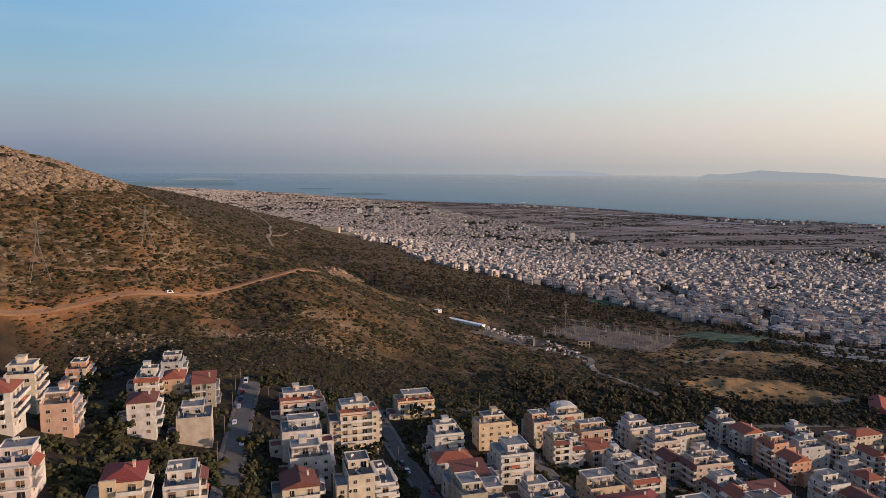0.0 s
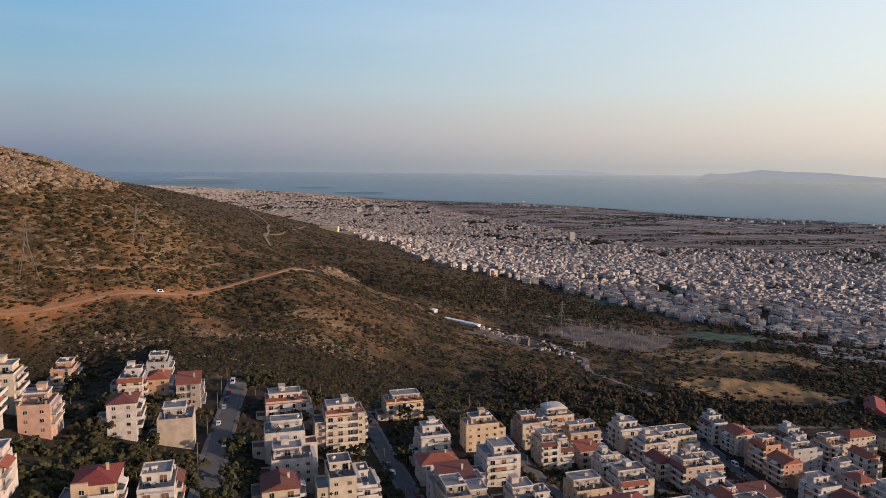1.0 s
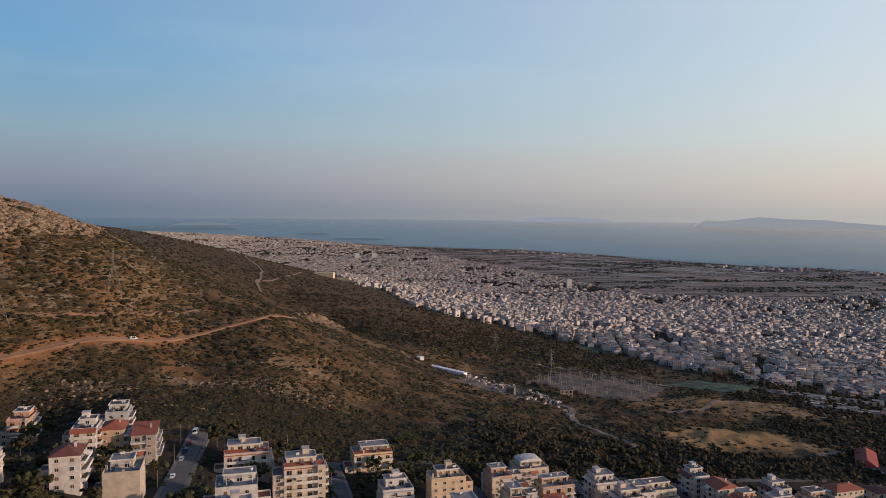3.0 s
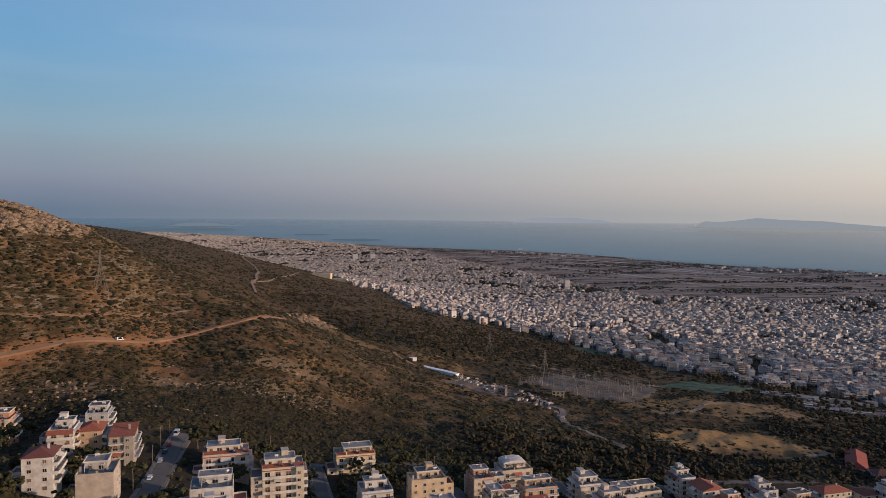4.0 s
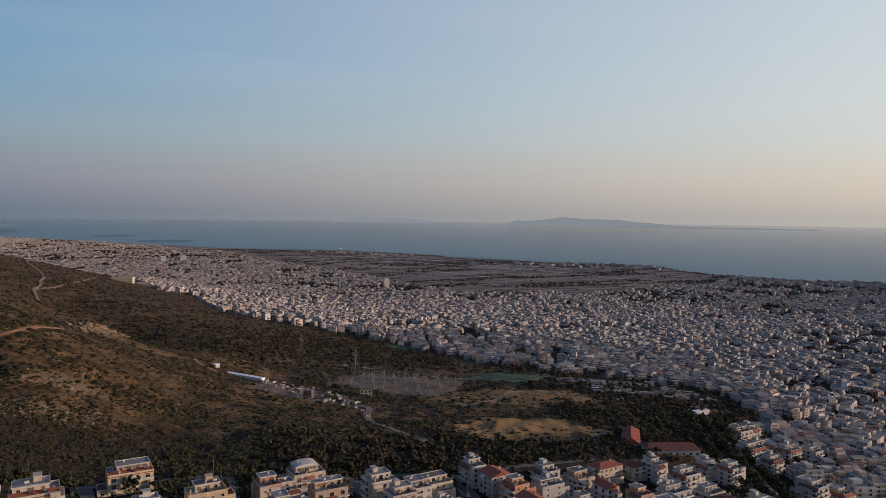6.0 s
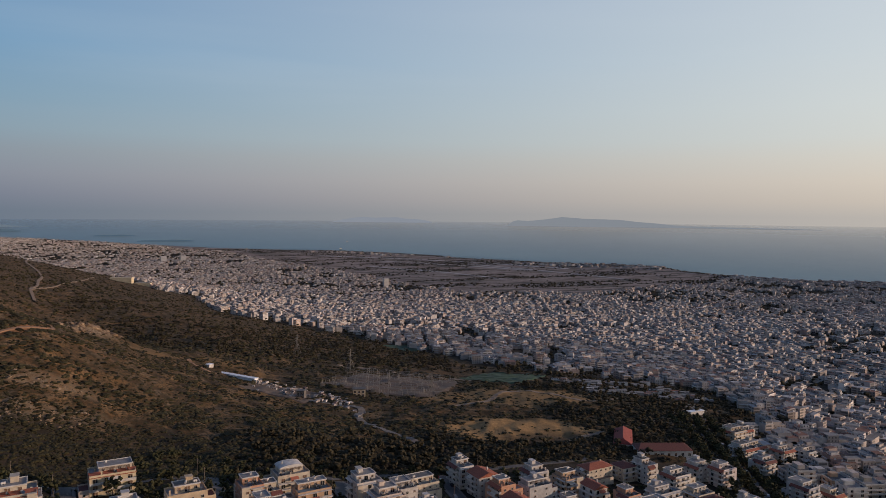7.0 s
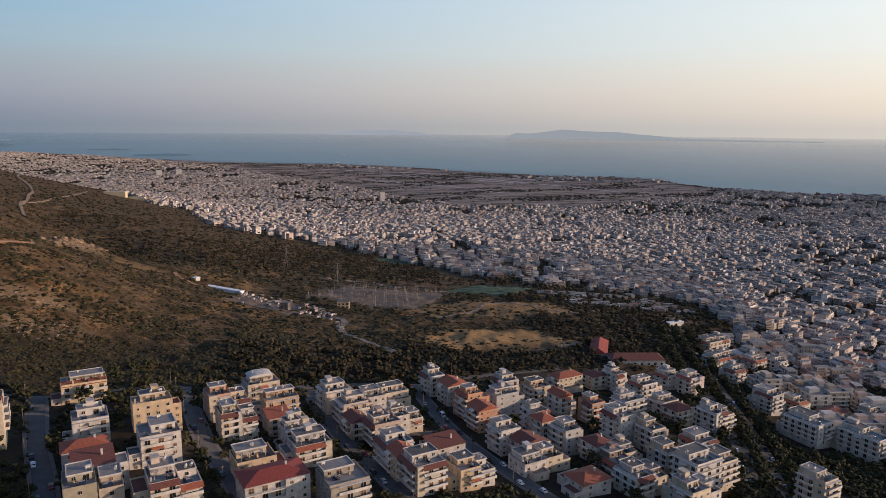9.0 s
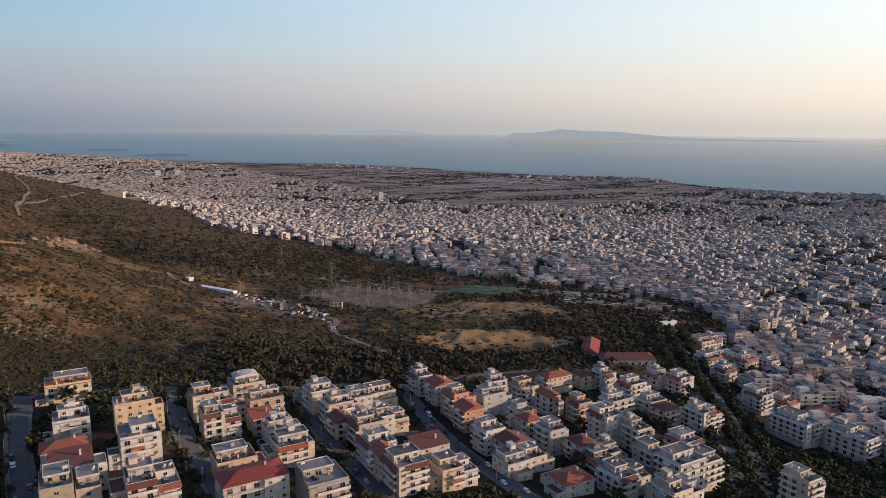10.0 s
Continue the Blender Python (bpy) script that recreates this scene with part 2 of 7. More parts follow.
# ---- relief ----
# heights on nine bearings (columns of 12 degrees from -48) and eleven distances (190 m to 3300 m, even steps of the logarithm)
RELIEF = np.array([
    [177, 188, 197, 200, 248, 260, 261, 263, 268, 268, 281],
    [162, 167, 159, 110, 268, 312, 283, 244, 245, 234, 193],
    [146, 149, 157, 107, 225, 195, 170, 196, 193, 232, 92],
    [134, 123, 131, 114, 170, 127, 59, 108, 73, 60, -54],
    [125, 124, 127, 107, 91, 83, 60, 40, -1, -49, -75],
    [119, 114, 103, 96, 74, 66, 29, -1, -22, -44, -43],
    [115, 108, 98, 85, 74, 73, 28, -6, -31, -45, -44],
    [113, 105, 98, 84, 66, 52, 18, -5, -23, -41, -54],
    [113, 102, 88, 67, 52, 33, 17, 14, 1, -25, -59]
], float)
# finer forms of the near hill: bearings of 6 degrees from -46, eight distances from 330 m to 1250 m, added to the above
FORMS = np.array([
    [0, 0, 0, 2, 1, -1, 0, 0],
    [2, 0, -5, 1, 5, -4, -1, 0],
    [4, 3, -28, 13, -7, 1, -8, -1],
    [-8, 36, -4, 10, 14, -11, 23, -10],
    [-1, 27, -1, -44, 28, -33, 29, 6],
    [0, 5, 6, 15, 2, -3, 0, -12],
    [-7, 0, -7, -9, -4, 14, -15, 14],
    [11, 1, -6, -6, -10, 6, 16, 12],
    [-5, -5, 13, -1, -3, -3, -2, -5]
], float)
CENTRE = Vector((40.0, 0.0, 256.0))
SEA = -74.0
STEP = (math.log(3300) - math.log(190)) / 10


def hash2(ix, iy, seed):
    n = np.sin(ix * 127.1 + iy * 311.7 + seed * 74.7) * 43758.5453
    return n - np.floor(n)


def lumps(x, y, size, seed=0, octaves=4):
    """Smooth random field, about 0 to 1, with features of that size in metres."""
    total, weight, out = 0.0, 1.0, 0.0
    for k in range(octaves):
        u, v = x / size + 17.3 * k, y / size - 9.1 * k
        i, j = np.floor(u), np.floor(v)
        f, g = u - i, v - j
        f, g = f * f * (3 - 2 * f), g * g * (3 - 2 * g)
        a = hash2(i, j, seed + k) * (1 - f) + hash2(i + 1, j, seed + k) * f
        b = hash2(i, j + 1, seed + k) * (1 - f) + hash2(i + 1, j + 1, seed + k) * f
        out = out + weight * (a * (1 - g) + b * g)
        total += weight
        weight *= 0.5
        size *= 0.5
    return out / total


def smooth(a, b, x):
    s = np.clip((x - a) / (b - a), 0, 1)
    return s * s * (3 - 2 * s)


def spline(u, n):
    u = np.clip(u, 0, n - 1.0001)
    i = np.floor(u).astype(int)
    f = u - i
    w = np.stack([(1 - f) ** 3, 3 * f ** 3 - 6 * f ** 2 + 4, -3 * f ** 3 + 3 * f ** 2 + 3 * f + 1, f ** 3], -1) / 6
    return np.clip(np.stack([i - 1, i, i + 1, i + 2], -1), 0, n - 1), w


def swell(r):
    r = np.abs(r)
    return np.where(r < 1, (4 - 6 * r ** 2 + 3 * r ** 3) / 6, np.where(r < 2, (2 - r) ** 3 / 6, 0))


def polar(x, y):
    return np.degrees(np.arctan2(x - CENTRE.x, y - CENTRE.y)), np.hypot(x - CENTRE.x, y - CENTRE.y)


def town_edge(x):
    """The line along which the town ends against the slope."""
    return np.interp(x, [-400, -250, -165, -100, -28, 26, 95, 161, 235, 300, 350], [330, 320, 340, 352, 372, 386, 418, 438, 466, 478, 470])


def coast(b):
    return np.interp(b, [-60, -23, -17.5, -12.4, -9.4, -6.6, -4.4, 0.2, 5.6, 9.2, 16.2, 22, 31, 32.5, 36.5, 40, 46, 60],
                     [13000, 11000, 9488, 8150, 7350, 6950, 6600, 6250, 6070, 5740, 5120, 4830, 4720, 4400, 4110, 4000, 4150, 4300])


HILL_ROAD = [(-285, 360), (-254, 397), (-235, 420), (-187, 472), (-159, 519), (-128, 556), (-113, 606), (-112, 625), (-122, 640), (-150, 650)]


def road_gap(x, y):
    """Distance to the dirt road along the hillside."""
    gap = np.full(np.shape(x), 1e6)
    for (ax, ay), (bx, by) in zip(HILL_ROAD, HILL_ROAD[1:]):
        f = np.clip(((x - ax) * (bx - ax) + (y - ay) * (by - ay)) / ((bx - ax) ** 2 + (by - ay) ** 2), 0, 1)
        gap = np.minimum(gap, np.hypot(x - ax - f * (bx - ax), y - ay - f * (by - ay)))
    return gap


def base_height(x, y):
    b, d = polar(x, y)
    iu, wu = spline((b + 48) / 12, 9)
    iv, wv = spline((np.log(np.maximum(d, 1)) - math.log(190)) / STEP, 11)
    z = 0
    for p in range(4):
        for q in range(4):
            z = z + RELIEF[iu[..., p], iv[..., q]] * wu[..., p] * wv[..., q]
    u, v = (b + 46) / 6, (np.log(np.maximum(d, 1)) - math.log(330)) / ((math.log(1250) - math.log(330)) / 7)
    near = (d > 150) & (d < 2200) & (b > -60) & (b < 16)
    add = np.zeros_like(z)
    un, vn = u[near], v[near]
    for p in range(9):
        wp = swell(un - p)
        for q in range(8):
            add[near] += FORMS[p, q] * wp * swell(vn - q)
    z = z + add + 11 * np.exp(-((x + 117) / 26) ** 2 - ((y - 757) / 48) ** 2) - 5.5 * np.exp(-((x - 18) / 40) ** 2 - ((y - 762) / 34) ** 2)
    k = smooth(3000, 4200, d)
    z = np.maximum(z * (1 - k) - 62 * k, -67)
    return np.where(d > coast(b) + 120 * (lumps(x, y, 300, 5) - 0.5), SEA - 12, z)


def town(x, y):
    """1 in the town on the near slope, 0 on the open hill."""
    return smooth(6, -6, y - town_edge(x)) * smooth(470, 430, x)


def city_front(y):
    return np.interp(y, [-500, 560, 600, 715, 834, 862, 897, 1032, 1125, 1315, 1480, 1525], [300, 440, 521, 582, 600, 540, 424, 364, 351, 242, 90, 20])


def city(x, y):
    """1 in the wide city on the plain."""
    b, d = polar(x, y)
    near = smooth(-8, 8, x - city_front(y))
    left = np.interp(d, [1500, 1560, 2030, 2100, 2450, 2900, 4000, 6000], [-1, -3.6, -5.3, -8.0, -9.5, -11.5, -26, -30])
    far = smooth(-0.4, 0.4, b - left)
    k = np.where(y > 1500, far, near)
    plain_from = np.interp(b, [-8, -5, 0, 5, 10, 15, 20, 25, 28, 33, 35, 37], [20000, 6600, 4800, 3950, 3150, 2700, 2720, 2720, 2960, 3300, 3500, 4400])
    k = k * np.where((d > plain_from + 120 * (lumps(x, y, 150, 9) - 0.5)), 0.0, 1.0)
    return k * (d < coast(b) - np.interp(b, [-8, -6.5, 2, 4], [60, 520, 420, 60])) * (b < 66)


def ground_z(x, y):
    x, y = np.asarray(x, float), np.asarray(y, float)
    wild = (1 - town(x, y)) * (1 - city(x, y))
    d = polar(x, y)[1]
    rough = wild * smooth(2600, 900, d) * (y > 0) * smooth(3, 16, road_gap(x, y))
    return base_height(x, y) + rough * (4.5 * (lumps(x, y, 60, 3, 4) - 0.5) + 4.2 * (lumps(x, y, 17, 6, 3) - 0.5) + 2.0 * (lumps(x, y, 7, 4, 2) - 0.5))


def gz(x, y):
    return float(ground_z(np.array([x]), np.array([y]))[0])


def drawn(x, y, z):
    """The far plain and the sea are drawn in towards the eye's range, so that the horizon closes within it."""
    d = np.maximum(np.hypot(x - CENTRE.x, y - CENTRE.y), 1.0)
    k = np.where(d > 2000, (2000 + (np.maximum(d, 2000) - 2000) / (1 + (np.maximum(d, 2000) - 2000) / 2900)) / d, 1.0)
    return CENTRE.x + (x - CENTRE.x) * k, CENTRE.y + (y - CENTRE.y) * k, CENTRE.z + (z - CENTRE.z) * k, k


# ---- mesh helpers ----
def fast_mesh(name, verts, faces, materials, smooth_shade=False, index=None):
    """A mesh from arrays of points and of faces that all have the same number of corners."""
    verts, faces = np.asarray(verts, np.float32), np.asarray(faces, np.int32)
    me = bpy.data.meshes.new(name)
    n, k = faces.shape
    me.vertices.add(len(verts))
    me.vertices.foreach_set("co", verts.ravel())
    me.loops.add(n * k)
    me.loops.foreach_set("vertex_index", faces.ravel())
    me.polygons.add(n)
    me.polygons.foreach_set("loop_start", np.arange(0, n * k, k, dtype=np.int32))
    me.polygons.foreach_set("loop_total", np.full(n, k, np.int32))
    me.polygons.foreach_set("use_smooth", np.full(n, smooth_shade))
    for m in materials:
        me.materials.append(m)
    if index is not None:
        me.polygons.foreach_set("material_index", np.asarray(index, np.int32))
    me.update(calc_edges=True)
    me.validate()
    return me


def part(name, bm, material, parent=None, label="", smooth_shade=False, at=None):
    me = bpy.data.meshes.new(name)
    bm.to_mesh(me)
    bm.free()
    for m in material if isinstance(material, (list, tuple)) else (material,):
        me.materials.append(m)
    if smooth_shade:
        me.polygons.foreach_set("use_smooth", [True] * len(me.polygons))
    return share(name, me, parent, at, label)


def share(name, me, parent=None, at=None, label=""):
    ob = new(name, me)
    if parent:
        ob.parent = parent
    if at is not None:
        ob.matrix_basis = at
    if label:
        ob["label"] = label
    return ob


def block(bm, x0, x1, y0, y1, z0, z1, bevel=0.0, mat=0):
    made = bmesh.ops.create_cube(bm, size=1)["verts"]
    bmesh.ops.scale(bm, vec=(x1 - x0, y1 - y0, z1 - z0), verts=made)
    bmesh.ops.translate(bm, vec=((x0 + x1) / 2, (y0 + y1) / 2, (z0 + z1) / 2), verts=made)
    if bevel:
        bmesh.ops.bevel(bm, geom=list({e for v in made for e in v.link_edges}), offset=bevel, segments=1, affect="EDGES")
    elif mat:
        for f in {f for v in made for f in v.link_faces}:
            f.material_index = mat
    return made


def bar(bm, a, b, r=0.06, sides=4):
    """A thin straight member from a to b."""
    a, b = Vector(a), Vector(b)
    d = b - a
    turn = d.to_track_quat("Z", "Y").to_matrix().to_4x4()
    made = bmesh.ops.create_cone(bm, cap_ends=True, segments=sides, radius1=r, radius2=r, depth=d.length)["verts"]
    bmesh.ops.transform(bm, matrix=Matrix.Translation((a + b) / 2) @ turn, verts=made)
    return made


def tray(bm, x0, x1, y0, y1, z0, z1, rim, deep, mat=1):
    """A slab with a raised rim round a sunk top, all one skin; the sunk top takes the second material."""
    loops = []
    for inset, z in ((0, z0), (0, z1), (rim, z1), (rim, z1 - deep)):
        loops.append([bm.verts.new(p) for p in ((x0 + inset, y0 + inset, z), (x1 - inset, y0 + inset, z), (x1 - inset, y1 - inset, z), (x0 + inset, y1 - inset, z))])
    bm.faces.new(loops[0][::-1])
    for a, b in zip(loops, loops[1:]):
        for i in range(4):
            j = (i + 1) % 4
            bm.faces.new((a[i], a[j], b[j], b[i]))
    bm.faces.new(loops[3]).material_index = mat


def rod(bm, points, r):
    """One bent square tube through the points."""
    rings = []
    for p in points:
        rings.append([bm.verts.new((p[0] + u * r, p[1] + v * r, p[2])) for u, v in ((-1, -1), (1, -1), (1, 1), (-1, 1))])
    bm.faces.new(rings[0][::-1])
    bm.faces.new(rings[-1])
    for a, b in zip(rings, rings[1:]):
        for i in range(4):
            j = (i + 1) % 4
            bm.faces.new((a[i], a[j], b[j], b[i]))


# ---- ground, sea, islands ----
def ground_material():
    m, t, b = blank("hill_soil_and_streets")
    a = t.nodes.new("ShaderNodeAttribute")
    a.attribute_name = "zone"
    s = t.nodes.new("ShaderNodeSeparateColor")
    t.links.new(a.outputs["Color"], s.inputs[0])
    big, mid, small, tiny = (fine_noise(t, k, 5) for k in (0.012, 0.06, 0.35, 1.6))
    soil = ramp(t, mid, [(0.32, (0.032, 0.020, 0.011)), (0.45, (0.074, 0.044, 0.021)), (0.58, (0.155, 0.090, 0.041)), (0.73, (0.26, 0.168, 0.083))])
    soil = mixed(t, ramp(t, big, [(0.42, (0, 0, 0)), (0.6, (0.6, 0.6, 0.6))]), soil, (0.072, 0.052, 0.028))
    tilt = t.nodes.new("ShaderNodeMapping")
    spot = t.nodes.new("ShaderNodeTexCoord")
    t.links.new(spot.outputs["Object"], tilt.inputs["Vector"])
    tilt.inputs["Scale"].default_value = (0.07, 0.07, 0.38)
    ledges = node(t, "ShaderNodeTexNoise", Scale=1.0, Detail=6.0, Roughness=0.65)
    t.links.new(tilt.outputs[0], ledges.inputs["Vector"])
    stony = mixed(t, 1.0, ramp(t, ledges.outputs[0], [(0.49, (0, 0, 0)), (0.58, (0.9, 0.9, 0.9))]), ramp(t, fine_noise(t, 0.02, 4), [(0.36, (0.25, 0.25, 0.25)), (0.60, (1, 1, 1))]), "MULTIPLY")
    lift = t.nodes.new("ShaderNodeSeparateXYZ")
    t.links.new(spot.outputs["Object"], lift.inputs[0])
    bare = ramp(t, maths(t, "DIVIDE", lift.outputs[2], 300.0), [(0.50, (0.30, 0.30, 0.30)), (0.66, (1, 1, 1))])
    soil = mixed(t, mixed(t, 1.0, stony, bare, "MULTIPLY"), soil, (0.25, 0.20, 0.145))
    soil = mixed(t, ramp(t, small, [(0.48, (0, 0, 0)), (0.56, (0.85, 0.85, 0.85))]), soil, (0.040, 0.033, 0.018))
    straw = ramp(t, small, [(0.3, (0.22, 0.132, 0.056)), (0.7, (0.37, 0.235, 0.105))])
    rock = ramp(t, small, [(0.35, (0.09, 0.06, 0.035)), (0.52, (0.22, 0.165, 0.11)), (0.7, (0.32, 0.26, 0.19))])
    place = t.nodes.new("ShaderNodeMapping")
    where = t.nodes.new("ShaderNodeTexCoord")
    t.links.new(where.outputs["Object"], place.inputs["Vector"])
    place.inputs["Scale"].default_value, place.inputs["Rotation"].default_value = (0.004, 0.022, 0.004), (0, 0, 0.3)
    strips = node(t, "ShaderNodeTexNoise", Scale=1.0, Detail=7.0, Roughness=0.65)
    t.links.new(place.outputs[0], strips.inputs["Vector"])
    fields = ramp(t, strips.outputs[0], [(0.30, (0.075, 0.075, 0.062)), (0.41, (0.125, 0.112, 0.095)), (0.45, (0.22, 0.178, 0.15)), (0.50, (0.27, 0.215, 0.18)), (0.53, (0.37, 0.31, 0.27)), (0.56, (0.24, 0.192, 0.16)), (0.61, (0.10, 0.092, 0.076)), (0.70, (0.19, 0.155, 0.13))])
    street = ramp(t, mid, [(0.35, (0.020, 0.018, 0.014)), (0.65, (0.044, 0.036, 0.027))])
    cut = t.nodes.new("ShaderNodeAttribute")
    cut.attribute_name = "bank"
    clay = ramp(t, small, [(0.3, (0.17, 0.075, 0.033)), (0.5, (0.27, 0.125, 0.056)), (0.7, (0.34, 0.19, 0.10))])
    soil = mixed(t, cut.outputs["Fac"], soil, clay)
    c = mixed(t, s.outputs[1], soil, straw)
    c = mixed(t, s.outputs[2], c, rock)
    c = mixed(t, a.outputs["Alpha"], c, fields)
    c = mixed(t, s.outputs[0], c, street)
    c = mixed(t, 0.6, c, ramp(t, tiny, [(0.3, (0.5, 0.5, 0.5)), (0.7, (1, 1, 1))]), "MULTIPLY")
    t.links.new(c, b.inputs["Base Color"])
    b.inputs["Roughness"].default_value = 0.95
    b.inputs["Specular IOR Level"].default_value = 0.1
    bump = node(t, "ShaderNodeBump", Strength=0.6, Distance=0.5)
    t.links.new(small, bump.inputs["Height"])
    t.links.new(bump.outputs[0], b.inputs["Normal"])
    return m


def rock_mask(x, y):
    z = base_height(x, y)
    crest = smooth(228, 246, z + 16 * (lumps(x, y, 40, 21) - 0.5)) * (y < 900)
    ledge = 0.7 * smooth(-25, -75, x) * smooth(110, 60, np.hypot((x + 120) / 1.3, (y - 445) * 1.6 - (x + 120) * 0.7)) * smooth(0.56, 0.64, lumps(x + y * 0.3, (y - 0.35 * x) * 4.5, 70, 23, 4)) * (y < 820) * (x < 0) * smooth(30, 90, y - town_edge(x) + 30)
    knoll = smooth(1.1, 0.5, np.hypot((x + 115) / 24, (y - 748) / 55) + 0.5 * (lumps(x, y, 12, 29) - 0.5))
    return np.clip(crest * smooth(0.30, 0.52, lumps(x, y, 14, 25)) + ledge * 0.85 + 0.9 * knoll, 0, 1)


def straw_mask(x, y):
    field = smooth(62, 42, np.hypot((x - 258) / 1.35, (y - 560) / 0.8) + 16 * (lumps(x, y, 25, 31) - 0.5))
    field2 = smooth(75, 50, np.hypot((x - 300) / 1.5, (y - 690) / 0.7) + 26 * (lumps(x, y, 25, 33) - 0.5)) * 0.7
    spur = smooth(0.55, 0.72, lumps(x, y, 55, 35)) * (y < 900) * (x < 60) * smooth(480, 600, y)
    return np.clip(np.maximum(np.maximum(field, field2), spur * 0.35), 0, 1)


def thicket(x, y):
    """Dark undergrowth along the upper edge of the town, on darker ground."""
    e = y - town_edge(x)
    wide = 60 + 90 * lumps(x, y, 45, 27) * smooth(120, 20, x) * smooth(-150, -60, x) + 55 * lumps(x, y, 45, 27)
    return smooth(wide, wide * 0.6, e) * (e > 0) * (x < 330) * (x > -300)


def build_ground():
    fine = np.arange(-40, 54, 0.22)
    bearings = np.radians(np.concatenate([np.arange(-180, -40, 5.0), fine, np.arange(54.4, 180, 5.0)]))
    radii = [0.02]
    while radii[-1] < 13500:
        radii.append(radii[-1] * (1.6 if radii[-1] < 8 else 1.03 if radii[-1] < 160 else 1.01))
    radii = np.array(radii)
    B, R = np.meshgrid(bearings, radii)
    x, y = CENTRE.x + np.sin(B) * R, CENTRE.y + np.cos(B) * R
    z = ground_z(x, y)
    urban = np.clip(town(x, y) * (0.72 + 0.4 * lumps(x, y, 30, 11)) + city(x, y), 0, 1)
    # ground below the thicket takes most of the dark street colour
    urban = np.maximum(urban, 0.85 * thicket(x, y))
    rock, straw = rock_mask(x, y), straw_mask(x, y)
    px, py, pz, _ = drawn(x, y, z)
    nb, nr = len(bearings), len(radii)
    i = np.arange(nr - 1)[:, None] * nb + np.arange(nb)[None]
    j = np.arange(nr - 1)[:, None] * nb + (np.arange(nb)[None] + 1) % nb
    faces = np.stack([i, i + nb, j + nb, j], -1).reshape(-1, 4)[:, ::-1]
    off = (np.minimum(R[:-1], R[1:]) < coast(np.degrees(B[:-1])) + 500) | (np.abs(B[:-1]) > radians(80))
    faces = faces[off.ravel()]
    me = fast_mesh("ground", np.stack([px, py, pz], -1).reshape(-1, 3), faces, [ground_material()], True)
    zone = me.color_attributes.new("zone", "FLOAT_COLOR", "POINT")
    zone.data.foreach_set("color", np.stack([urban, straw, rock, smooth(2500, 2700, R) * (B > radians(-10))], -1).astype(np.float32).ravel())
    gap = road_gap(x, y)
    bank = 0.8 * smooth(8, 2, gap + 9 * (lumps(x, y, 16, 171) - 0.5)) + 0.45 * smooth(0.58, 0.70, lumps(x - 0.4 * y, (y + 0.4 * x) * 2.2, 55, 173)) * smooth(80, 20, gap) * (x < -60)
    me.attributes.new("bank", "FLOAT", "POINT").data.foreach_set("value", np.clip(bank * (y > 340), 0, 1).astype(np.float32).ravel())
    tagged(new("ground", me), "dry orange-brown hillside sloping down to a coastal plain", "ground", kind="structure")


build_ground()


def build_sea():
    m, t, b = blank("calm_sea_water")
    t.links.new(ramp(t, fine_noise(t, 0.0016, 4), [(0.35, (0.040, 0.112, 0.130)), (0.65, (0.052, 0.130, 0.146))]), b.inputs["Base Color"])
    b.inputs["Roughness"].default_value = 0.28
    b.inputs["IOR"].default_value = 1.33
    bump = node(t, "ShaderNodeBump", Strength=0.10, Distance=6.0)
    t.links.new(fine_noise(t, 0.012, 6), bump.inputs["Height"])
    t.links.new(bump.outputs[0], b.inputs["Normal"])
    # haze put into the alpha: the farthest water thins out into the sky
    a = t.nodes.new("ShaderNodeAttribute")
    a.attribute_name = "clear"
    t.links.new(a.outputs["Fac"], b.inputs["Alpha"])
    bearings = np.radians(np.arange(-70, 100.1, 1.0))
    radii = np.concatenate([np.geomspace(2600, 14000, 90), np.geomspace(14300, 30500, 40)])
    B, R = np.meshgrid(bearings, radii)
    px, py, pz, _ = drawn(CENTRE.x + np.sin(B) * R, CENTRE.y + np.cos(B) * R, np.full_like(R, SEA))
    nb, nr = len(bearings), len(radii)
    i = np.arange(nr - 1)[:, None] * nb + np.arange(nb - 1)[None]
    faces = np.stack([i, i + 1, i + nb + 1, i + nb], -1).reshape(-1, 4)
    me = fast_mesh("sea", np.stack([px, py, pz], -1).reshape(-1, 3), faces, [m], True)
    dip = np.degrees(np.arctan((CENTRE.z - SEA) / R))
    # opacity falls towards the horizon in place of haze
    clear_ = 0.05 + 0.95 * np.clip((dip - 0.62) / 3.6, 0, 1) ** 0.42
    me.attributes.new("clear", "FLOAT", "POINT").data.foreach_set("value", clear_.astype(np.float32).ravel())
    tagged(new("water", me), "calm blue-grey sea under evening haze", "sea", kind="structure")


build_sea()


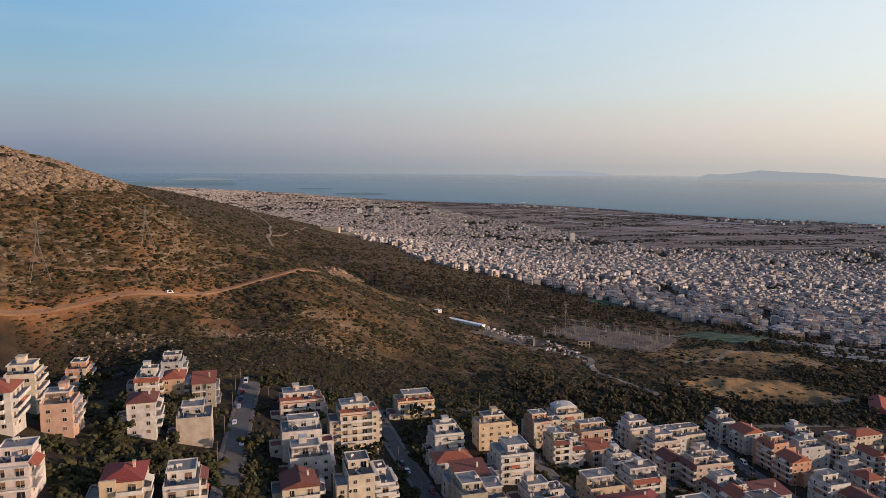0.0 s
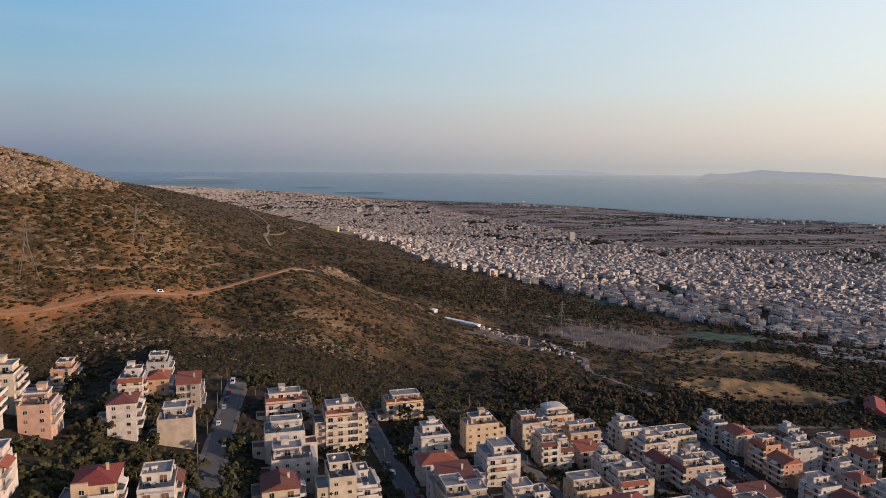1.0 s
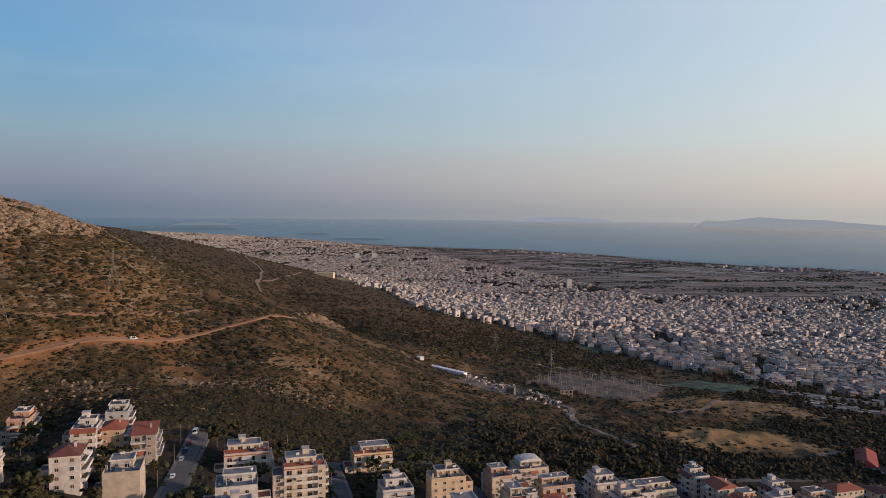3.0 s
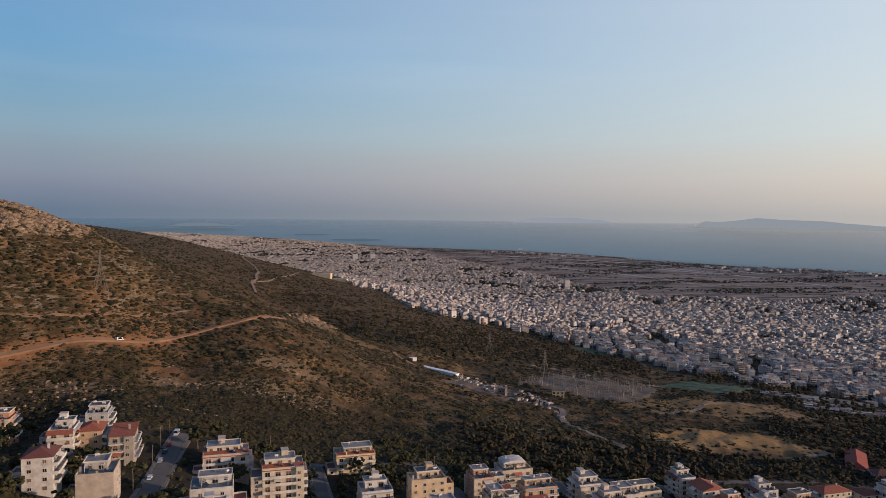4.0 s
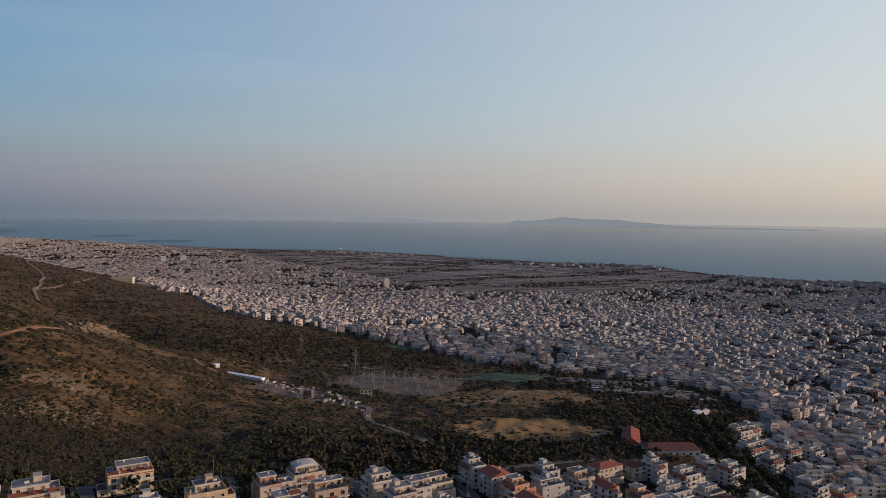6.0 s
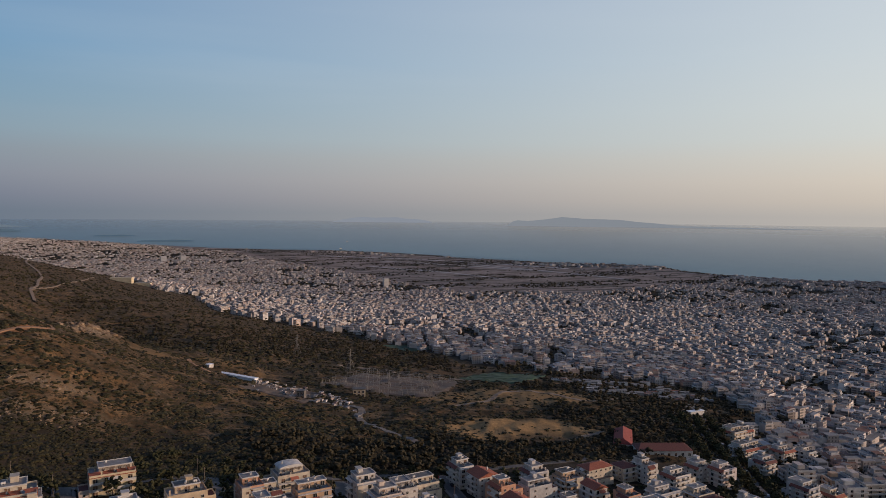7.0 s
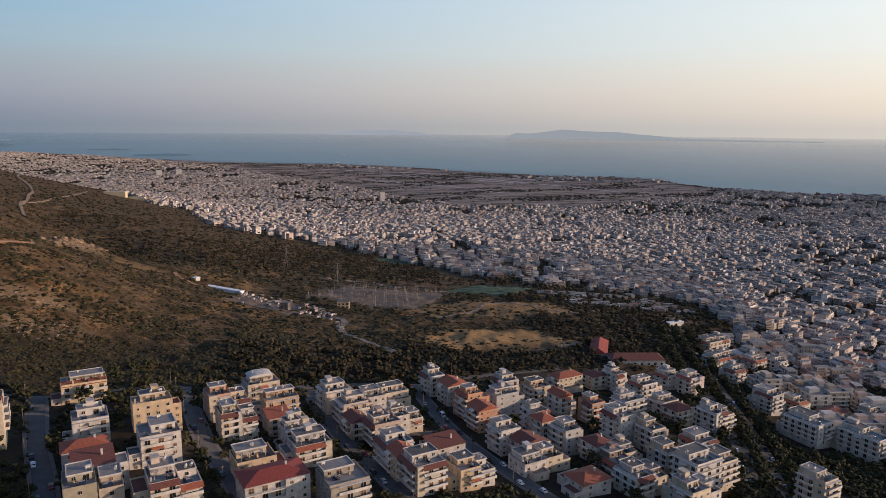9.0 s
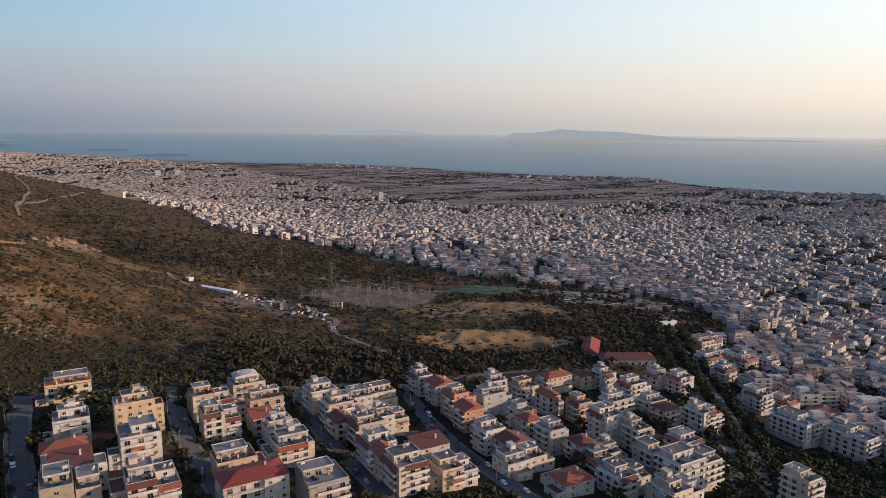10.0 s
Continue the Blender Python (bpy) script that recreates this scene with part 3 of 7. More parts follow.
def island(b0, b1, d, height, label, seed, material=ISLAND, depth=0.03, profile=None):
    """A low ridge on the sea between two bearings."""
    n = 60
    b = np.radians(np.linspace(b0, b1, n))
    s = np.linspace(0, 1, n)
    h = height * np.clip(np.sin(np.pi * s) ** 0.55 * (0.45 + 0.9 * lumps(s * 100, s * 0 + seed * 7, 22, seed)), 0.02, 2)
    if profile:
        h = height * np.interp(s, *profile) * (0.9 + 0.2 * lumps(s * 100, s * 0 + seed * 7, 6, seed))
    rows = []
    for k, hk in ((1.0, -4.0), (1.0 + depth * 0.35, 0.7), (1.0 + depth * 0.6, 1.0), (1.0 + depth, -4.0)):
        z = SEA + (h * hk if hk > 0 else np.full(n, hk))
        rows.append(np.stack(drawn(CENTRE.x + np.sin(b) * d * k, CENTRE.y + np.cos(b) * d * k, z)[:3], -1))
    i = np.arange(3)[:, None] * n + np.arange(n - 1)[None]
    faces = np.stack([i, i + 1, i + n + 1, i + n], -1).reshape(-1, 4)
    me = fast_mesh("island", np.concatenate(rows), faces, [material], True)
    tagged(new("island", me), label, "island")


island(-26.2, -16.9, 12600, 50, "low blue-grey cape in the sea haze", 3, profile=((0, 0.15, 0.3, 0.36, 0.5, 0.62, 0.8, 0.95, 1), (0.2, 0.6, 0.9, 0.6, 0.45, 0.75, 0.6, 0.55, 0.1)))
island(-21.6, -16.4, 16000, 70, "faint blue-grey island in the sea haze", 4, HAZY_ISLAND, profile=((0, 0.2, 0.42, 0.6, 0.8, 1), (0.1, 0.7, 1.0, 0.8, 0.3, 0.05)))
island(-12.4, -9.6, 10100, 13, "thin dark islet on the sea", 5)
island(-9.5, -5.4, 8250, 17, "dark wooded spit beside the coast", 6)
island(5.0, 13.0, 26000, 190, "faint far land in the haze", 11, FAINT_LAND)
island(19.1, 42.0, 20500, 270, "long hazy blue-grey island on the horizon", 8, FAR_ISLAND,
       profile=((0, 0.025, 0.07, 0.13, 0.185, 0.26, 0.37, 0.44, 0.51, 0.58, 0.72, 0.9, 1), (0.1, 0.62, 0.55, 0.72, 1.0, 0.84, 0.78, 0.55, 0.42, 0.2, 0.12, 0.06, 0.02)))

# ---- apartment houses of the near slope ----
GRID = -16.0  # bearing of the streets that climb the slope
FLOOR = 3.05
WORDS = {"white": "white", "cream": "cream", "pinkcream": "pinkish cream", "pinkyel": "pale yellow", "yellow": "yellow", "ochre": "ochre", "orange": "orange",
         "salmon": "salmon pink", "pink": "dusty pink", "sand": "sand-coloured", "tan": "tan", "olive": "olive beige", "grey": "grey", "brown": "brown", "redtrim": "rose white"}
ROOFS = {"terrace": "with a cluttered roof terrace", "flat": "with a flat roof", "hip": "with a red hipped tile roof", "hipr": "with a crimson hipped tile roof", "gable": "with a red gabled tile roof",
         "shed": "with a sloping red tile roof", "pent": "with a stepped top floor", "vault": "with a curved white roof"}


def opening_mesh(name, w, h, shutter):
    """A window or balcony door: frame ring, panes, sill, and rolled or closed shutter. Front faces -y, wall plane at y = 0."""
    bm = bmesh.new()
    xs = (-w / 2 - 0.07, -w / 2, -0.03, 0.03, w / 2, w / 2 + 0.07)
    zs = (-0.08, 0.03, h * (1 - shutter), h, h + 0.07) if 0 < shutter < 1 else (-0.08, 0.03, h, h + 0.07)

    def level(i, j):
        if not (0 <= i < len(xs) - 1 and 0 <= j < len(zs) - 1):
            return 0.0, 0
        if i in (1, 3) and 0 < j < len(zs) - 2:
            return (-0.06, 2) if 0 < shutter < 1 and j == len(zs) - 3 else (-0.04, 1)
        return -0.10, 0

    for i in range(-1, len(xs)):
        for j in range(-1, len(zs)):
            y, mat = level(i, j)
            if y:
                f = bm.faces.new([bm.verts.new(p) for p in ((xs[i], y, zs[j]), (xs[i + 1], y, zs[j]), (xs[i + 1], y, zs[j + 1]), (xs[i], y, zs[j + 1]))])
                f.material_index = mat
            for di, dj in ((1, 0), (0, 1)):
                y2 = level(i + di, j + dj)[0]
                if y2 == y:
                    continue
                a, c = ((xs[i + 1], zs[j]), (xs[i + 1], zs[j + 1])) if di else ((xs[i], zs[j + 1]), (xs[i + 1], zs[j + 1]))
                bm.faces.new([bm.verts.new(p) for p in ((a[0], y, a[1]), (c[0], y, c[1]), (c[0], y2, c[1]), (a[0], y2, a[1]))])
    bmesh.ops.remove_doubles(bm, verts=bm.verts[:], dist=0.001)
    bmesh.ops.recalc_face_normals(bm, faces=bm.faces[:])
    me = bpy.data.meshes.new(name)
    bm.to_mesh(me)
    bm.free()
    for m in (SLAB, GLASS, SHUTTER):
        me.materials.append(m)
    return me


WINDOWS = [opening_mesh("window", 1.2, 1.25, s) for s in (0.0, 0.3, 0.9)]
DOORS = [opening_mesh("balcony_door", 1.9, 2.15, s) for s in (0.0, 0.35, 0.6)]
SMALL = opening_mesh("small_window", 0.7, 0.9, 0.0)


def heater_meshes():
    bm = bmesh.new()
    bar(bm, (-0.75, 0.3, 1.25), (0.75, 0.3, 1.25), 0.27, 10)
    block(bm, -0.5, 0.5, 0.25, 0.35, 0, 1.0)
    tank = bpy.data.meshes.new("tank")
    bm.to_mesh(tank)
    bm.free()
    tank.materials.append(METAL)
    bm = bmesh.new()
    v = block(bm, -0.95, 0.95, -1.0, 1.0, -0.04, 0.04)
    bmesh.ops.transform(bm, matrix=pose(0, -0.55, 0.62, 38, 0, 0), verts=v)
    panel = bpy.data.meshes.new("collector")
    bm.to_mesh(panel)
    bm.free()
    panel.materials.append(PANEL)
    return tank, panel


HEATER = heater_meshes()


def tank_mesh():
    """A lying water tank on two saddles."""
    bm = bmesh.new()
    bar(bm, (-0.8, 0, 0.75), (0.8, 0, 0.75), 0.45, 10)
    for sx in (-0.5, 0.5):
        block(bm, sx - 0.06, sx + 0.06, -0.35, 0.35, 0, 0.6)
    me = bpy.data.meshes.new("water_tank")
    bm.to_mesh(me)
    bm.free()
    me.materials.append(SLAB)
    return me


TANK = tank_mesh()


def solar_heater(m, house):
    """A roof-top solar water heater, bolted to its house."""
    ob = share("solar_heater", HEATER[0], house, m, "steel solar water heater")
    share("collector", HEATER[1], ob)


def balcony(house, at, w, depth, rail, awning):
    """Slab with an upright front and two cheeks, and now and then a lowered awning. Origin at the wall, opening towards -y."""
    bm = bmesh.new()
    block(bm, -w / 2, w / 2, -depth, 0, -0.18, 0.0)
    if rail == 0:
        block(bm, -w / 2, w / 2, -depth, -depth + 0.12, 0.0, 0.95)
        block(bm, -w / 2, -w / 2 + 0.12, -depth + 0.12, 0, 0.0, 0.95)
        block(bm, w / 2 - 0.12, w / 2, -depth + 0.12, 0, 0.0, 0.95)
        block(bm, -w / 2 - 0.04, w / 2 + 0.04, -depth - 0.04, -depth + 0.16, 0.95, 1.0)
    else:
        block(bm, -w / 2, w / 2, -depth, -depth + 0.1, 0.0, 0.3)
        for z in (0.55, 0.8, 1.02):
            bar(bm, (-w / 2, -depth + 0.05, z), (w / 2, -depth + 0.05, z), 0.03)
            for s in (-1, 1):
                bar(bm, (s * (w / 2 - 0.05), -depth + 0.05, z), (s * (w / 2 - 0.05), 0, z), 0.03)
        for k in range(int(w / 1.2) + 1):
            x = -w / 2 + 0.06 + k * (w - 0.12) / int(w / 1.2)
            bar(bm, (x, -depth + 0.05, 0.0), (x, -depth + 0.05, 1.02), 0.03)
    ob = part("balcony", bm, SLAB, house, at=at)
    if awning:
        bm = bmesh.new()
        aw = min(w - 0.6, 4.2)
        v = block(bm, -aw / 2, aw / 2, -depth - 0.5, 0, -0.02, 0.02)
        bmesh.ops.transform(bm, matrix=pose(0, 0, 2.5, 24, 0, 0), verts=v)
        part("awning", bm, AWNING_RED if awning == 2 else AWNING, ob)


def tile_roof(house, kind, w, d, z, material):
    bm = bmesh.new()
    o, h = 0.5, {"hip": 2.2, "hipr": 2.0, "gable": 2.4, "shed": 2.0}[kind]
    X, Y = w / 2 + o, d / 2 + o
    if kind in ("hip", "hipr"):
        r = max(X - Y, 0.6)
        top = [(-r, 0, z + h), (r, 0, z + h)] if X > Y else [(0, -max(Y - X, 0.6), z + h), (0, max(Y - X, 0.6), z + h)]
        lo = [bm.verts.new(p) for p in ((-X, -Y, z), (X, -Y, z), (X, Y, z), (-X, Y, z))]
        a, b = (bm.verts.new(p) for p in top)
        if X > Y:
            faces = ((lo[0], lo[1], b, a), (lo[1], lo[2], b), (lo[2], lo[3], a, b), (lo[3], lo[0], a))
        else:
            faces = ((lo[0], lo[1], a), (lo[1], lo[2], b, a), (lo[2], lo[3], b), (lo[3], lo[0], a, b))
        for f in faces:
            bm.faces.new(f)
        bm.faces.new(lo[::-1])
    else:
        ends = [(-Y, z), (0, z + h), (Y, z)] if kind == "gable" else [(-Y, z), (Y, z + h), (Y, z + h - 0.3)]
        # ridge runs along y for gables, so that the gable end faces the street
        left = [bm.verts.new((e[0] * X / Y, -Y, e[1])) if kind == "gable" else bm.verts.new((-X, e[0], e[1])) for e in ends]
        right = [bm.verts.new((e[0] * X / Y, Y, e[1])) if kind == "gable" else bm.verts.new((X, e[0], e[1])) for e in ends]
        bm.faces.new(left[::-1])
        bm.faces.new(right)
        for i in range(3):
            j = (i + 1) % 3
            bm.faces.new((left[i], left[j], right[j], right[i]))
        bmesh.ops.recalc_face_normals(bm, faces=bm.faces[:])
    part("roof", bm, material, house, "red clay tile roof")


def side_frames(w, d):
    """Front, right, left, back: a pose whose -y looks out of that wall, and the wall's length."""
    return {"f": (pose(0, -d / 2, 0), w), "r": (pose(w / 2, 0, 0, 0, 0, 90), d), "l": (pose(-w / 2, 0, 0, 0, 0, -90), d), "b": (pose(0, d / 2, 0, 0, 0, 180), w)}


HOMES = []


def apartment(x, y, z, w, d, storeys, wall, roof, balconies, turn=None):
    rng = random.Random(int(x * 31 + y * 17))
    wall_mat = WALLS[wall]
    if balconies not in (".", "-", "f", "fr", "fl", "frl") and rng.random() < 0.65:
        balconies += "f"
    if x > 215 and "l" not in balconies and rng.random() < 0.8:
        balconies += "l"
    house = new("apartment_house")
    HOMES.append((house, w, d, storeys, wall, balconies))
    house.matrix_basis = pose(x, y, z, 0, 0, -GRID if turn is None else turn)
    tagged(house, f"{WORDS[wall]} plastered {storeys}-storey apartment house {ROOFS[roof]}", "apartment house", "apartment houses on the slope")
    H = storeys * FLOOR
    top = H + (0.0 if roof in ("hip", "hipr", "gable", "shed") else 0.9)
    bm = bmesh.new()
    block(bm, -w / 2, w / 2, -d / 2, d / 2, -9, H)
    part("wall", bm, wall_mat, house)
    sides = side_frames(w, d)
    # flat roofs: screed, parapet of four pieces, stair tower
    if top > H:
        bm = bmesh.new()
        block(bm, -w / 2 + 0.2, w / 2 - 0.2, -d / 2 + 0.2, d / 2 - 0.2, H, H + 0.12)
        part("roof_deck", bm, rng.choice((SCREED, SCREED_PALE, SCREED_PALE, SCREED_BLUE)), house)
        bm = bmesh.new()
        for x0, x1, y0, y1 in ((-w / 2, w / 2, -d / 2, -d / 2 + 0.2), (-w / 2, w / 2, d / 2 - 0.2, d / 2), (-w / 2, -w / 2 + 0.2, -d / 2 + 0.2, d / 2 - 0.2), (w / 2 - 0.2, w / 2, -d / 2 + 0.2, d / 2 - 0.2)):
            block(bm, x0, x1, y0, y1, H, top)
        part("parapet", bm, wall_mat, house)
    if roof in ("terrace", "flat", "pent", "vault"):
        pw, pd = (w * 0.72, d * 0.62) if roof in ("pent", "vault") else (w * rng.uniform(0.6, 0.88), d * rng.uniform(0.45, 0.66))
        px = rng.uniform(-1, 1) * (w - pw) * 0.35
        py = d / 2 - pd / 2 - 0.6
        ph = 2.8
        bm = bmesh.new()
        block(bm, px - pw / 2, px + pw / 2, py - pd / 2, py + pd / 2, H + 0.12, H + ph)
        pent = part("penthouse", bm, WALLS["cream"] if roof == "pent" else wall_mat, house)
        bm = bmesh.new()
        if roof == "vault":
            for k in range(8):
                a0, a1 = math.pi * k / 8, math.pi * (k + 1) / 8
                v = [bm.verts.new((px - math.cos(a) * (pw / 2 + 0.4), py + s * (pd / 2 + 0.4), H + ph + math.sin(a) * 1.5)) for a, s in ((a0, -1), (a1, -1), (a1, 1), (a0, 1))]
                bm.faces.new(v)
            for s in (-1, 1):
                v = [bm.verts.new((px - math.cos(math.pi * k / 8) * (pw / 2 + 0.4), py + s * (pd / 2 + 0.4), H + ph + math.sin(math.pi * k / 8) * 1.5)) for k in range(9)]
                bm.faces.new(v)
        else:
            tray(bm, px - pw / 2 - 0.35, px + pw / 2 + 0.35, py - pd / 2 - 0.35, py + pd / 2 + 0.35, H + ph, H + ph + 0.5, 0.3, 0.3)
        part("penthouse_roof", bm, [SLAB, rng.choice((SCREED, SCREED_PALE, SCREED_PALE))], pent)
        for k in range(max(1, int(pw / 3.2))):
            share("balcony_door" if k % 2 else "window", rng.choice(DOORS) if k % 2 else rng.choice(WINDOWS), pent, pose(px - pw / 2 + (k + 0.5) * pw / max(1, int(pw / 3.2)), py - pd / 2, H + (0.2 if k % 2 else 1.0)))
        if roof == "pent":
            bm = bmesh.new()
            v = [bm.verts.new(p) for p in ((-w / 2 - 0.3, -d / 2 - 0.4, H - 0.1), (w / 2 + 0.3, -d / 2 - 0.4, H - 0.1), (w / 2 + 0.3, py - pd / 2, H + 1.15), (-w / 2 - 0.3, py - pd / 2, H + 1.15),
                                           (-w / 2 - 0.3, -d / 2 - 0.4, H - 0.25), (w / 2 + 0.3, -d / 2 - 0.4, H - 0.25), (w / 2 + 0.3, py - pd / 2, H + 1.0), (-w / 2 - 0.3, py - pd / 2, H + 1.0))]
            for f in ((0, 1, 2, 3), (7, 6, 5, 4), (0, 4, 5, 1), (1, 5, 6, 2), (3, 2, 6, 7), (0, 3, 7, 4)):
                bm.faces.new([v[i] for i in f])
            part("skirt_roof", bm, TILES, house, "red clay tile skirt roof")
        if roof != "vault" and rng.random() < 0.4:
            bm = bmesh.new()
            tx = px + rng.uniform(-0.25, 0.25) * pw
            block(bm, tx - 1.4, tx + 1.4, py - 0.2, py + pd / 2 - 0.1, H + ph + 0.2, H + ph + 2.3)
            block(bm, tx - 1.6, tx + 1.6, py - 0.4, py + pd / 2 + 0.1, H + ph + 2.3, H + ph + 2.45)
            part("stair_tower", bm, wall_mat, house)
        if rng.random() < 0.45:
            bm = bmesh.new()
            gx0, gx1, gy0, gy1 = px - pw * 0.4, px + pw * 0.4, max(-d / 2 + 0.5, py - pd / 2 - 3.0), py - pd / 2
            for qx in (gx0, gx1):
                bar(bm, (qx, gy0, H), (qx, gy0, H + 2.5), 0.08)
                bar(bm, (qx, gy0, H + 2.5), (qx, gy1, H + 2.5), 0.08)
            for q in range(6):
                qy = gy0 + (gy1 - gy0) * q / 5
                bar(bm, (gx0, qy, H + 2.58), (gx1, qy, H + 2.58), 0.06)
            part("pergola", bm, rng.choice((WOOD, SLAB)), house)
        for k in range(rng.randint(1, 2)):
            share("water_tank", TANK, house, pose(px + rng.uniform(-0.4, 0.4) * pw, py + rng.uniform(-0.3, 0.3) * pd, H + ph + (1.2 if roof == "vault" else 0.2), 0, 0, rng.uniform(0, 90)), "white roof water tank")
        for k in range(rng.randint(2, 3)):
            solar_heater(pose(rng.uniform(-w / 2 + 1.6, w / 2 - 1.6), rng.uniform(-d / 2 + 1.8, py - pd / 2 - 1.2) if d * 0.4 > 3 else -d / 4, H + 0.12, 0, 0, rng.choice((0, 90, 60))), house)
        for k in range(rng.randint(2, 4)):
            bm = bmesh.new()
            cx, cy, ch = rng.uniform(-w / 2 + 0.6, w / 2 - 0.6), rng.uniform(-d / 2 + 0.6, d / 2 - 0.6), rng.uniform(1.2, 2.2)
            block(bm, cx - 0.3, cx + 0.3, cy - 0.25, cy + 0.25, H, H + ch)
            block(bm, cx - 0.38, cx + 0.38, cy - 0.33, cy + 0.33, H + ch, H + ch + 0.12)
            part("chimney", bm, wall_mat, house)
        bm = bmesh.new()
        bar(bm, (px, py, H + ph), (px, py, H + ph + 2.6), 0.04)
        bar(bm, (px - 0.7, py, H + ph + 2.4), (px + 0.7, py, H + ph + 2.4), 0.03)
        part("antenna", bm, METAL, house)
    else:
        tile_roof(house, roof, w, d, H, {"hipr": TILES_CRIMSON}.get(roof, rng.choice((TILES, TILES_DARK))))
        bm = bmesh.new()
        block(bm, w * 0.2, w * 0.2 + 0.7, -0.3, 0.3, H, H + 2.9)
        block(bm, w * 0.2 - 0.1, w * 0.2 + 0.8, -0.4, 0.4, H + 2.9, H + 3.05)
        part("chimney", bm, wall_mat, house)
    # openings and balconies, storey by storey
    rail = rng.choice((0, 0, 0, 1))
    blank_front = balconies == "."
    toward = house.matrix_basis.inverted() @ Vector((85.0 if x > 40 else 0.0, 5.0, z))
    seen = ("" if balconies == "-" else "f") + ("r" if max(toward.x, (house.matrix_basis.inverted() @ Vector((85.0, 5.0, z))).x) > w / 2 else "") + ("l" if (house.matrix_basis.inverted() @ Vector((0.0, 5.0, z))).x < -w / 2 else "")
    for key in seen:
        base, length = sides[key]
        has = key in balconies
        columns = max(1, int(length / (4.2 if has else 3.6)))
        if blank_front and key == "f" and rng.random() < 0.5:
            columns = max(1, columns - 2)
        share_of = rng.choice((1.0, 1.0, 0.8, 0.6)) if has else 0
        shift = rng.choice((-1, 1)) * length * (1 - share_of) / 2 if has and share_of < 1 else 0
        bay = 0.0
        if has and key == "f" and share_of < 1 and rng.random() < 0.7:
            bay = rng.uniform(0.7, 1.3)
            bx, bw = -math.copysign(length * share_of / 2, shift), length * (1 - share_of) * 0.96
            bm = bmesh.new()
            block(bm, bx - bw / 2, bx + bw / 2, -bay, 0.05, FLOOR * rng.choice((0.0, 1.0)) - 0.1, H + rng.choice((-0.05, 0.9)))
            part("bay", bm, WALLS[rng.choice((wall, wall, "white", "cream"))], house, at=base)
        for s in range(storeys):
            zf = s * FLOOR
            for c in range(columns):
                u = -length / 2 + (c + 0.5) * length / columns
                on = has and abs(u - shift) < length * share_of / 2 and (s > 0 or rng.random() < 0.3)
                if on:
                    share("balcony_door", rng.choice(DOORS), house, base @ pose(u, 0, zf + 0.12))
                else:
                    share("window", rng.choice(WINDOWS) if rng.random() < 0.8 else SMALL, house, base @ pose(u, -bay if bay and abs(u - bx) < bw / 2 - 0.7 and s > 0 else 0, zf + 0.95))
            if has and s > 0:
                awn = rng.random()
                balcony(house, base @ pose(shift, 0, zf + 0.05), length * share_of, rng.choice((1.5, 1.8, 2.0)), rail, 1 if awn < 0.2 else 2 if awn < 0.25 else 0)
        if has and roof in ("terrace", "flat") and rng.random() < 0.38:
            bm = bmesh.new()
            x0, x1 = shift - length * share_of / 2 - 0.2, shift + length * share_of / 2 + 0.2
            v = [bm.verts.new(q) for q in ((x0, -2.1, H - 0.5), (x1, -2.1, H - 0.5), (x1, 0, H + 0.75), (x0, 0, H + 0.75), (x0, -2.1, H - 0.68), (x1, -2.1, H - 0.68), (x1, 0, H + 0.5), (x0, 0, H + 0.5))]
            for f in ((0, 1, 2, 3), (7, 6, 5, 4), (0, 4, 5, 1), (1, 5, 6, 2), (0, 3, 7, 4)):
                bm.faces.new([v[q] for q in f])
            part("skirt_roof", bm, rng.choice((TILES, TILES_DARK)), house, "red clay tile skirt roof", at=base)
        elif has and roof in ("terrace", "flat"):
            bm = bmesh.new()
            block(bm, -length * share_of / 2 + shift, length * share_of / 2 + shift, -1.3, 0, H - 0.18, H)
            part("eaves_slab", bm, SLAB, house, at=base)
    return house


apartment(-108.5, 171.0, 172.4, 8.5, 11, 3, 'redtrim', 'terrace', 'frl')
apartment(-126.9, 225.2, 168.7, 9.5, 12, 3, 'salmon', 'terrace', 'r')
apartment(-177.4, 332.9, 145.5, 9.5, 13, 4, 'orange', 'terrace', 'r')
apartment(-148.2, 241.3, 170.5, 9.5, 12, 4, 'cream', 'terrace', 'r')
apartment(-137.5, 211.2, 174.8, 9.5, 13, 4, 'white', 'hip', 'r')
apartment(-109.1, 246.9, 159.5, 9.5, 12, 4, 'white', 'hip', 'r')
apartment(-127.2, 294.2, 153.4, 9.5, 12, 4, 'white', 'flat', 'r')
apartment(-119.0, 301.3, 151.6, 9.5, 13, 4, 'ochre', 'hip', 'r')
apartment(-131.1, 331.3, 152.7, 9.5, 12, 3, 'grey', 'flat', 'r')
apartment(-105.2, 300.2, 150.0, 9.5, 13, 4, 'tan', 'shed', 'r')
apartment(-92.8, 253.5, 154.4, 12.2, 14, 3, 'sand', 'flat', '-')
apartment(-86.0, 181.4, 164.1, 10.5, 13, 3, 'yellow', 'hipr', 'fr')
apartment(-73.8, 190.4, 158.2, 9.5, 13, 3, 'white', 'terrace', 'fr')
apartment(-64.8, 309.0, 142.2, 18.7, 13, 3, 'pinkcream', 'pent', 'fr')
apartment(-55.0, 261.6, 143.4, 14.8, 13, 4, 'white', 'flat', '.')
apartment(-48.8, 245.6, 142.8, 14.4, 12, 3, 'white', 'terrace', 'r')
apartment(-48.3, 226.0, 144.6, 12.2, 12, 2, 'cream', 'gable', 'r')
apartment(-37.8, 298.6, 134.5, 16.8, 13, 5, 'cream', 'pent', 'r')
